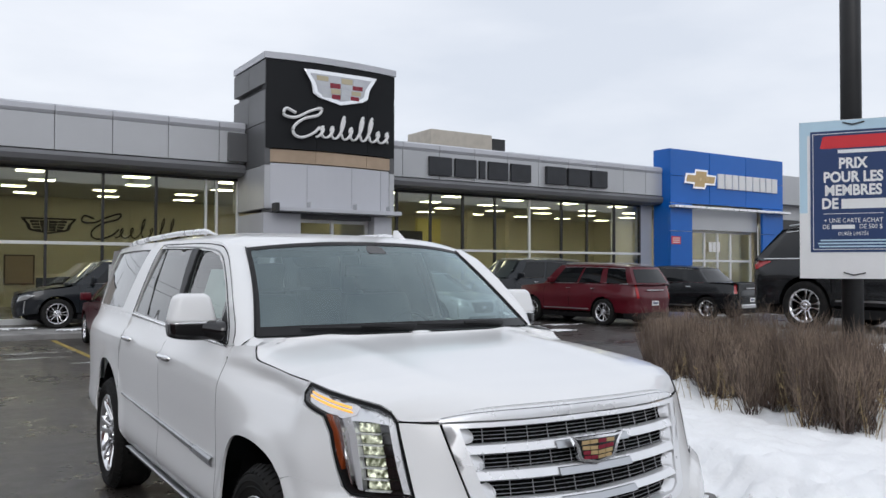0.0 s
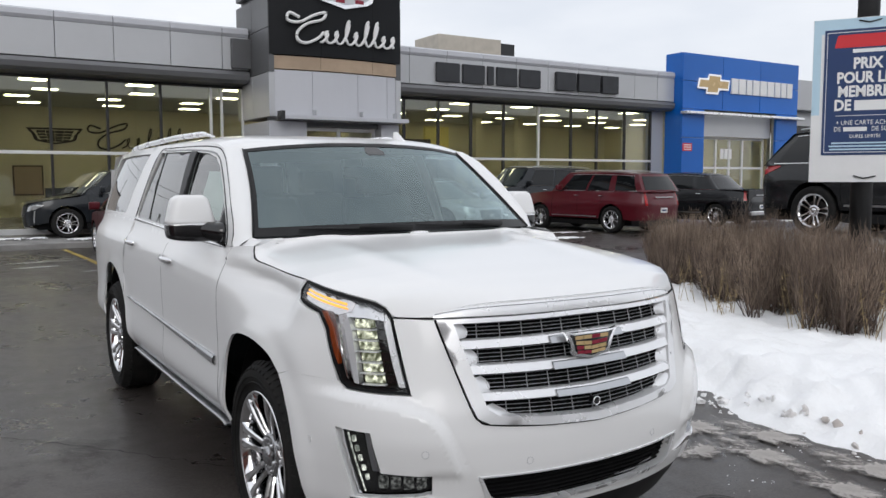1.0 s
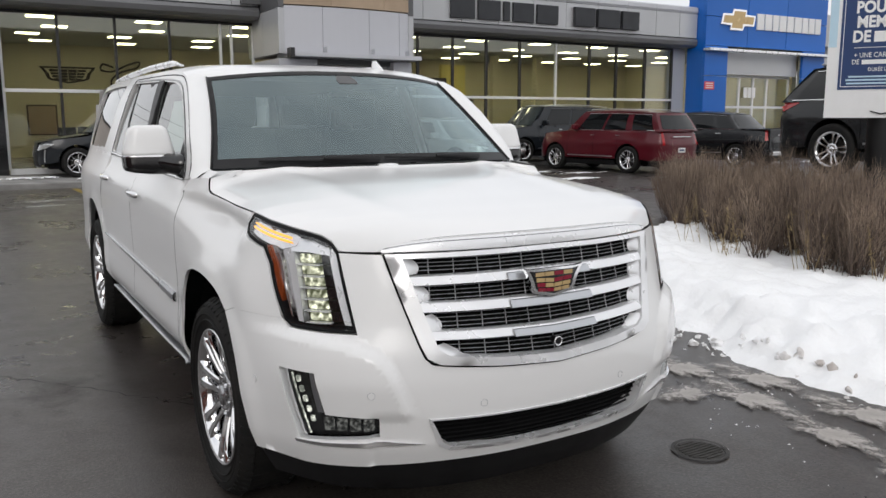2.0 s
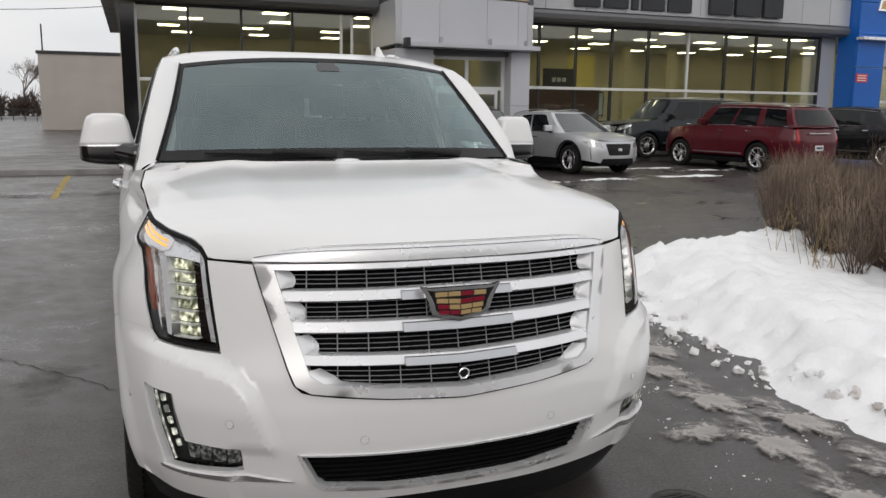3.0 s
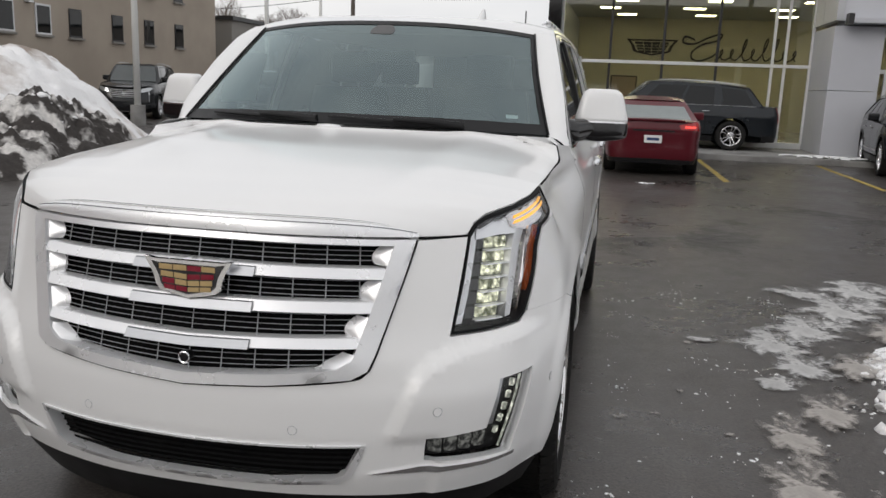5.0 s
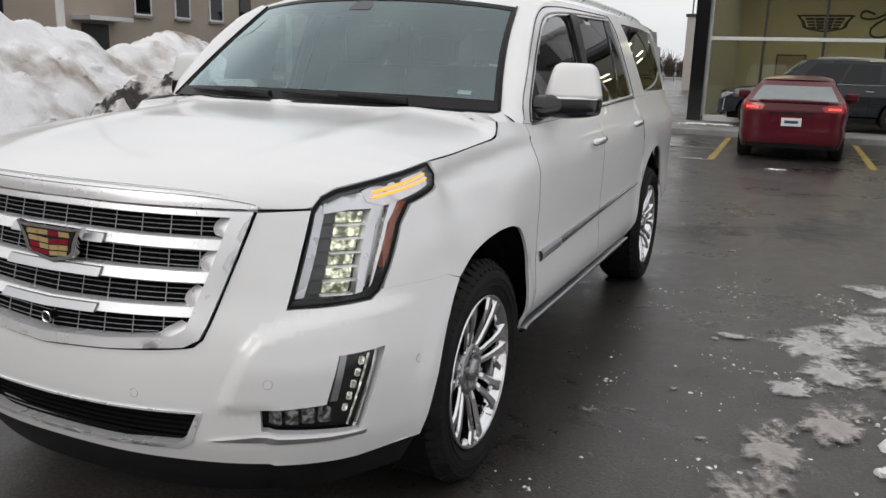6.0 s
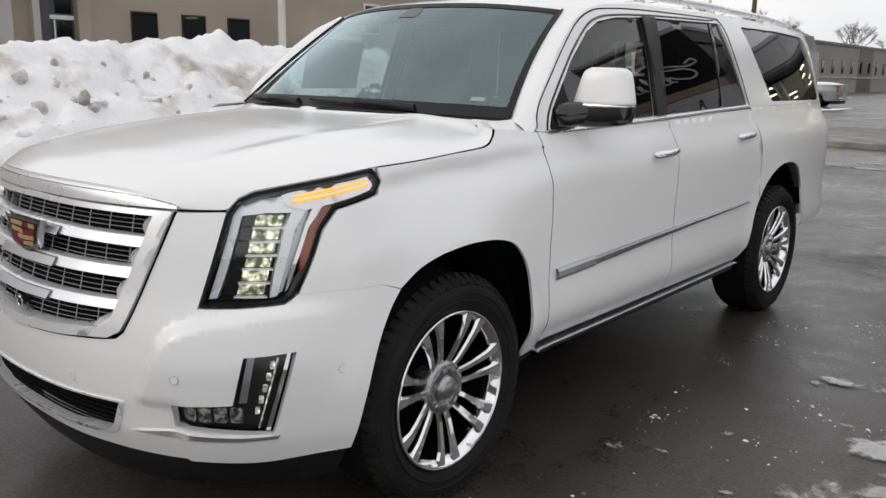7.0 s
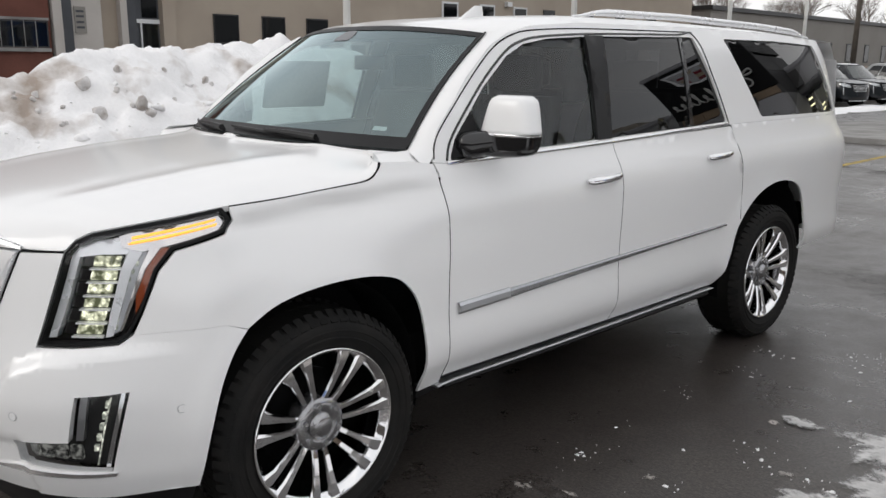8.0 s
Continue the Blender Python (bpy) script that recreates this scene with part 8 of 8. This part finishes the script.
def words(text, size, x, z, material, parent, align="CENTER", bold=0.0):
    """Flat lettering with the built-in font, facing -y, as a mesh part."""
    cu = bpy.data.curves.new("lettering", "FONT")
    cu.body, cu.size, cu.align_x, cu.align_y, cu.extrude, cu.offset = text, size, align, "CENTER", 0.0015, bold
    cu.resolution_u = 3
    tmp = bpy.data.objects.new("lettering", cu)
    me = bpy.data.meshes.new_from_object(tmp)
    bpy.data.objects.remove(tmp)
    me.materials.clear()
    me.materials.append(material)
    me.transform(Matrix.Translation((x, -0.022, z)) @ Matrix.Rotation(math.pi / 2, 4, "X"))
    ob = new("lettering", me)
    ob.parent = parent
    return ob


banner = thing("price_banner", "white and navy price banner tied to the black post", "banner", pose(6.69, 1.90, 2.485, 0, 0, -59.4) @ Matrix.Diagonal((0.845, 1, 1.01, 1)))
BW, BH = 1.32, 1.80
part("board", box(-BW / 2, BW / 2, -0.012, 0.0, -BH / 2, BH / 2), SIGN_WHITE, banner, "white corrugated board")
part("border", box(-BW / 2 + 0.005, BW / 2 - 0.005, -0.016, -0.012, BH / 2 - 0.16, BH / 2 - 0.005), PALEBLUE, banner, "pale blue printed edge")
for sx in (-1, 1):
    part("border", box(sx * (BW / 2 - 0.005), sx * (BW / 2 - 0.10), -0.016, -0.012, -BH / 2 + 0.75, BH / 2 - 0.16), PALEBLUE, banner, "pale blue printed edge")
part("field", box(-0.52, 0.52, -0.018, -0.012, -0.60, 0.78), NAVY, banner, "navy printed field")
for x0, x1, z0, z1 in ((-0.49, 0.49, 0.745, 0.752), (-0.49, 0.49, -0.572, -0.565), (-0.49, -0.483, -0.565, 0.745), (0.483, 0.49, -0.565, 0.745)):
    part("frame_line", box(x0, x1, -0.020, -0.018, z0, z1), SIGN_WHITE, banner)
part("brand_bar", prism(rounded([(-0.40, 0.58), (0.40, 0.58), (0.42, 0.72), (-0.36, 0.72)], 0.02), 0.003, Matrix(((1, 0, 0, 0), (0, 0, -1, -0.018), (0, 1, 0, 0), (0, 0, 0, 1)))), SIGN_RED, banner, "plain red bar in place of a name")
part("brand_bar", box(-0.18, 0.40, -0.021, -0.018, 0.52, 0.56), SIGN_WHITE, banner)
words("PRIX", 0.165, 0, 0.40, SIGN_WHITE, banner, bold=0.006)
words("POUR LES", 0.165, 0, 0.245, SIGN_WHITE, banner, bold=0.006)
words("MEMBRES", 0.165, 0, 0.095, SIGN_WHITE, banner, bold=0.006)
words("DE", 0.165, -0.28, -0.055, SIGN_WHITE, banner, bold=0.006)
part("brand_bar", box(-0.14, 0.40, -0.021, -0.018, -0.11, -0.0), SIGN_WHITE, banner, "plain white bar in place of a name")
part("rule", box(-0.36, 0.36, -0.021, -0.018, -0.168, -0.162), SIGN_WHITE, banner)
words("+ UNE CARTE ACHAT", 0.072, 0, -0.245, SIGN_WHITE, banner)
words("DE", 0.072, -0.33, -0.315, SIGN_WHITE, banner)
part("brand_bar", box(-0.26, 0.02, -0.021, -0.018, -0.338, -0.292), SIGN_WHITE, banner)
words("DE 500 $", 0.072, 0.21, -0.315, SIGN_WHITE, banner)
words("DURÉE LIMITÉE", 0.055, 0, -0.395, SIGN_WHITE, banner)
for k, hw in enumerate((0.40, 0.43, 0.42)):
    part("small_print", box(-hw, hw, -0.020, -0.018, -0.475 - k * 0.035, -0.458 - k * 0.035), PALEBLUE, banner, "line of small unreadable print")
for z in (BH / 2 - 0.05, -BH / 2 + 0.05):
    part("tie", tube([(-0.12, -0.02, z + 0.02), (0.0, -0.03, z - 0.01), (0.14, -0.02, z + 0.015), (0.12, 0.1, z), (0.0, 0.32, z), (-0.16, 0.1, z)], 0.008, 6), BLACK, banner, "black cord")

# ---- leafless hedge ----
rng = random.Random(21)


def twig_cluster(stems, twigs, x, y, z, h, spread, count, r):
    """A stool of thin upright stems with side twigs."""
    for _ in range(count):
        a, lean = rng.random() * math.tau, rng.random() ** 0.7 * spread
        top = Vector((x + math.cos(a) * lean, y + math.sin(a) * lean, z + h * rng.uniform(0.62, 1.08)))
        base = Vector((x + rng.uniform(-0.06, 0.06), y + rng.uniform(-0.06, 0.06), z - 0.05))
        mid = base.lerp(top, 0.5) + Vector((math.cos(a), math.sin(a), 0)) * lean * 0.15
        for p, q, r0, r1 in ((base, mid, r, r * 0.75), (mid, top, r * 0.75, r * 0.35)):
            rod(p, q, r0, r1, 3, stems, False)
        for _ in range(12):
            t = rng.uniform(0.18, 1.0)
            p = base.lerp(mid, t * 2) if t < 0.5 else mid.lerp(top, t * 2 - 1)
            b = rng.random() * math.tau
            w = rng.uniform(0.04, 0.12)
            q = p + Vector((math.cos(b) * w, math.sin(b) * w, rng.uniform(0.05, 0.22)))
            rod(p, q, r * 0.34, r * 0.16, 3, twigs, False)


HEDGE = [(5.12, 1.08), (5.28, 1.95), (5.75, 2.85), (6.25, 3.75), (6.9, 4.55), (7.6, 5.3), (8.3, 5.95), (5.9, 1.5), (6.5, 2.5), (7.1, 3.5), (7.7, 4.4), (5.75, 0.45), (7.4, 1.5), (7.8, 2.5), (8.2, 3.4), (8.5, 4.7)]
for k, (x, y) in enumerate(HEDGE):
    stems, twigs = bmesh.new(), bmesh.new()
    for _ in range(14 if k < 9 else 8):
        a, d = rng.random() * math.tau, rng.random() ** 0.5 * 0.45
        twig_cluster(stems, twigs, x + math.cos(a) * d, y + math.sin(a) * d, 0.16, rng.uniform(0.62, 0.96) * (0.9 + 0.35 * noise.noise(Vector((x * 1.7, y * 1.7, 3)))), 0.34, 24, 0.0050)
    shrub = thing("shrub", "leafless brown shrub of dense upright twigs in snow", "shrub", pose(0, 0, 0), "leafless hedge")
    tagged(part("base", stems, STEM, shrub, "darker upright growth"), kind="stuff")
    tagged(part("crown", twigs, TWIG, shrub, "fine pale brown growth"), kind="stuff")
bm = bmesh.new()
for x, y, n in ((4.82, 2.25, 14), (4.62, 1.2, 8), (5.1, 3.0, 6), (4.7, 0.55, 6)):
    for _ in range(n):
        a, h = rng.random() * math.tau, rng.uniform(0.2, 0.65)
        p = Vector((x + rng.uniform(-0.12, 0.12), y + rng.uniform(-0.12, 0.12), 0.15))
        rod(p, p + Vector((math.cos(a) * 0.12, math.sin(a) * 0.12, h)), 0.004, 0.0015, 3, bm, False)
        for _ in range(5):
            q = p + Vector((math.cos(a) * 0.09, math.sin(a) * 0.09, h * rng.uniform(0.5, 1)))
            rod(q, q + Vector((rng.uniform(-0.04, 0.04), rng.uniform(-0.04, 0.04), rng.uniform(-0.02, 0.05))), 0.005, 0.002, 3, bm, False)
stuff("dry_grass", bm, STRAW, "dry straw-coloured grass stalks at the hedge's foot", "dry grass", False)

# ---- buildings beyond the snow bank ----
block = thing("tan_block", "long tan stucco two-storey building with small windows", "building", pose(-22, 0, 0))
part("wall", box(-12, 0, 6.55, 41, 0, 7.2), STUCCO, block)
part("pilaster", box(0, 0.55, 6.55, 6.80, 0, 7.2), STUCCO_PALE, block)
part("downpipe_cover", box(0, 0.40, 6.83, 7.12, 0, 7.2), SLATE, block, "dark slate-grey cladding strip")
part("pilaster", box(0, 0.32, 7.15, 7.98, 0, 7.2), STUCCO_PALE, block)
part("pilaster", box(0, 0.30, 8.56, 8.76, 0, 7.2), STUCCO_PALE, block)
part("downpipe_cover", box(0, 0.22, 8.79, 9.06, 0, 7.2), SLATE, block, "dark slate-grey cladding strip")
part("pilaster", box(0, 0.28, 9.88, 10.28, 0, 7.2), STUCCO, block)
part("bench", box(0.1, 0.5, 8.05, 8.5, 1.55, 1.95, 0.03), FRAME_DARK, block, "dark bench back by the entrance")
part("roof_edge", box(-12.1, 0.6, 6.5, 41.1, 7.2, 7.5), STUCCO_GREY, block)
def small_window(y, z, w, h, pale):
    f = part("window", box(-0.06, 0.05, y - w / 2 - (0.08 if pale else 0.03), y + w / 2 + (0.08 if pale else 0.03), z - h / 2 - 0.08, z + h / 2 + (0.08 if pale else 0.05)), FRAME if pale else FRAME_DARK, block, "pale framed window" if pale else "dark window")
    part("pane", box(0.045, 0.056, y - w / 2, y + w / 2, z - h / 2, z + h / 2), AUTO_GLASS, f)
    part("window_sill", box(0.0, 0.14, y - w / 2 - 0.1, y + w / 2 + 0.1, z - h / 2 - 0.17, z - h / 2 - 0.08), STUCCO_GREY, f)
for y, pale in ((12.15, False), (13.95, False), (15.75, False), (22.3, True), (24.5, True), (26.6, True), (28.6, False), (31.6, False), (34.2, False), (37, False)):
    small_window(y, 2.70 if y < 18 else 3.52, 0.85 if y < 18 else 0.75, 0.85 if y < 18 else 1.05, pale)
    small_window(y, 5.8, 0.8, 1.0, pale)
part("entry_door", box(0.0, 0.06, 19.3, 20.5, 0.0, 2.5), FRAME_DARK, block, "blue-grey door")
part("door_hood", box(0.0, 0.9, 18.9, 20.9, 2.6, 2.75), FRAME, block)
part("side_door", box(0.0, 0.05, 16.9, 17.9, 0.0, 2.3), FURN, block)
part("wall_lamp", box(0.0, 0.2, 25.6, 25.9, 4.1, 4.3), FRAME, block)
door = part("entrance_door", box(0.0, 0.05, 9.10, 9.84, 0, 4.2), SLATE, block, "glazed entrance door")
for z0, z1 in ((0.1, 2.75), (2.95, 4.1)):
    part("pane", box(0.05, 0.07, 9.30, 9.78, z0, z1), AUTO_GLASS, door)
part("transom", box(0.05, 0.10, 9.10, 9.84, 2.78, 2.90), FRAME, door)
part("mullion", box(0.05, 0.10, 9.22, 9.27, 0, 2.78), FRAME, door)
sign = part("wall_sign", box(0.32, 0.36, 7.20, 7.52, 2.42, 3.16), STUCCO_GREY, block, "grey plaque with unreadable lines")
for z in (2.55, 2.70, 2.86, 3.0):
    part("writing_bar", box(0.36, 0.366, 7.24, 7.46, z, z + 0.06), SLATE, sign)
brickhouse = thing("brick_wing", "red brick wing with a band of windows", "building", pose(-21.6, 0, 0))
part("wall", box(-12, 0, -30, 6.5, 0, 7.0), BRICK, brickhouse)
part("band", box(0.0, 0.10, -30, 6.45, 1.88, 1.98), CONCRETE, brickhouse)
part("band", box(0.0, 0.08, -30, 6.45, 2.73, 2.80), CONCRETE, brickhouse)
for k in range(12):
    p = part("window", box(0.0, 0.06, 3.93 - k * 2.6, 6.42 - k * 2.6, 1.99, 2.72), FRAME_DARK, brickhouse)
    for j in range(8):
        part("pane", box(0.05, 0.07, 3.97 - k * 2.6 + j * 0.305, 4.245 - k * 2.6 + j * 0.305, 2.03, 2.68), AUTO_GLASS, p)
        if j:
            part("mullion", box(0.05, 0.09, 3.95 - k * 2.6 + j * 0.305, 3.965 - k * 2.6 + j * 0.305, 2.0, 2.71), CONCRETE, p)
part("roof_edge", box(-12.1, 0.2, -30, 6.45, 7.0, 7.3), CONCRETE, brickhouse)
shed = thing("warehouse", "long low grey-beige warehouse with a flat roof", "building", pose(-22.5, 0, 0))
part("wall", box(-25, 0, 44, 126, 0, 4.9), STUCCO_GREY, shed)
part("roof_edge", box(-25.1, 0.15, 43.9, 126.1, 4.9, 5.15), FRAME_DARK, shed)
for k in range(18):
    f = part("window", box(-0.05, 0.04, 50 + k * 3.6, 50.9 + k * 3.6, 2.0, 3.4), FRAME_DARK, shed)
    part("pane", box(0.03, 0.05, 50.08 + k * 3.6, 50.82 + k * 3.6, 2.08, 3.32), AUTO_GLASS, f)
part("band", box(0.0, 0.08, 44, 126, 1.55, 1.75), STUCCO, shed)
part("loading_recess", box(0.0, 0.05, 100, 106, 0, 4.9), FURN, shed)
annex = thing("annex_building", "beige annex beside the showroom's rear yard", "building", pose(-6.9, 60, 0))
part("wall", box(0, 12, 0, 12, 0, 5.2), mat("beige_render_wall", (0.46, 0.42, 0.385), 0.8, 0, 0.08, 0.6, 40), annex)
part("roof_edge", box(-0.1, 12.1, -0.1, 12.1, 5.2, 5.4), FRAME_DARK, annex)
part("mast", rod((0.3, 0.3, 5.4), (0.3, 0.3, 7.2), 0.05), FRAME_DARK, annex)
fence = thing("yard_fence", "low dark fence before a snowy strip", "fence", pose(-16, 100, 0))
for k in range(16):
    part("post", box(k * 1.2, k * 1.2 + 0.08, 0, 0.08, 0, 1.4), FRAME_DARK, fence)
part("rail", box(0, 18.1, 0.02, 0.06, 1.2, 1.3), FRAME_DARK, fence)
part("rail", box(0, 18.1, 0.02, 0.06, 0.5, 0.6), FRAME_DARK, fence)

# unseen block added behind the camera, so the glass mirrors less sky
across = thing("street_building", "plain dark brown block out of view, added to darken reflections", "building", pose(0, -48, 0), kind="structure")
part("wall", box(-70, 90, -12, 0, 0, 10.5), mat("dark_brown_render", (0.12, 0.105, 0.092), 0.9, 0, 0.15, 0.3, 20), across)
part("roof_edge", box(-70.1, 90.1, -12.1, 0.15, 10.5, 10.8), STUCCO_GREY, across)

# poles and wires
for x, y, h, r in ((-12.4, 10.0, 8.0, 0.09), (-13.05, 19.1, 8.5, 0.10), (-14.3, 31.0, 8.5, 0.10), (-16.4, 43.0, 8.5, 0.10)):
    p = thing("light_pole", "white painted steel light pole", "light pole", pose(x, y, 0), group="lot light poles")
    part("shaft", rod((0, 0, 0), (0, 0, h), r, r * 0.8, 14), POLE_WHITE, p, smooth=True)
    part("foot", rod((0, 0, 0), (0, 0, 0.6), r * 2.2, r * 2.2, 16), CONCRETE, p)
    part("lamp_head", box(-0.1, 0.7, -0.15, 0.15, h - 0.02, h + 0.12, 0.02), POLE_WHITE, p)
for x, y in ((-20.2, 60.0),):
    p = thing("utility_pole", "weathered wooden utility pole", "utility pole", pose(x, y, 0), group="utility poles")
    part("shaft", rod((0, 0, 0), (0, 0, 11), 0.20, 0.15, 12), WOODPOLE, p, smooth=True)
    part("cross_arm", box(-1.1, 1.1, -0.06, 0.06, 10.2, 10.35), WOODPOLE, p)
for a, b, sag in (((-20.2, 60, 8.15), (12, 60, 11.3), 1.37), ((-20.2, 60, 8.15), (-60, 62, 8.6), 1.6), ((-20.2, 60, 9.3), (25, 72, 14.0), 1.5), ((-20.2, 60, 9.3), (-60, 62, 9.8), 1.6)):
    pts = [(a[0] + (b[0] - a[0]) * t / 12, a[1] + (b[1] - a[1]) * t / 12, a[2] + (b[2] - a[2]) * t / 12 - sag * 4 * (t / 12) * (1 - t / 12)) for t in range(13)]
    w = tagged(mesh_ob("overhead_wire", tube(pts, 0.022, 4), BLACK), "thin black overhead wire between poles", "wire")

# bare trees on the skyline
def bare_tree(x, y, h, seed, twigs=5):
    r = random.Random(seed)
    t = thing("bare_tree", "bare winter tree with fine grey-brown branches", "tree", pose(x, y, 0), group="bare trees on the skyline")
    part("trunk", rod((0, 0, 0), (0, 0, h * 0.4), h * 0.022, h * 0.015, 8), BARK, t)
    bm = bmesh.new()
    def grow(p, d, length, rad, level):
        q = p + d * length
        rod(p, q, rad, rad * 0.6, 4 if level < 2 else 3, bm, False)
        if level < 5:
            for _ in range(4 if level > 3 else 3):
                e = (d + Vector((r.uniform(-1, 1), r.uniform(-1, 1), r.uniform(-0.25, 0.6))) * 0.62).normalized()
                grow(p.lerp(q, r.uniform(0.6, 1)), e, length * r.uniform(0.62, 0.82), rad * 0.55, level + 1)
    for _ in range(4):
        grow(Vector((0, 0, h * 0.36)), Vector((r.uniform(-0.6, 0.6), r.uniform(-0.6, 0.6), 1)).normalized(), h * 0.2, h * 0.012, 0)
    part("crown", bm, BARK, t, "fine bare branches")


for k, (x, y, h) in enumerate([(-53, 150, 15), (-47, 146, 13), (-36, 150, 12.5), (-30, 152, 10), (-58, 128, 14), (-16, 168, 11), (-20, 170, 12), (-11, 165, 10), (-42, 100, 12), (-50, 95, 13), (-45, 85, 11), (-6, 172, 10)]):
    bare_tree(x, y, h, 100 + k)
def wood(x, y, n, seed):
    """A far thicket: many thin bare stems."""
    r, bm = random.Random(seed), bmesh.new()
    for _ in range(n):
        px, py, h = x + r.uniform(-14, 14), y + r.uniform(-3, 3), r.uniform(2.0, 5.0)
        for q in range(46):
            e = Vector((r.uniform(-1, 1), r.uniform(-1, 1), r.uniform(0.5, 1.6))).normalized()
            p = Vector((px, py, h * r.uniform(0.05, 0.6)))
            rod(p, p + e * h * r.uniform(0.25, 0.5), 0.06, 0.02, 3, bm, False)
    return bm
stuff("far_thicket", wood(-18, 135, 110, 3), STEM, "far thicket of bare brown shrubs", "trees")
stuff("far_thicket", wood(6, 150, 30, 4), BARK, "far thicket of bare brown shrubs", "trees")
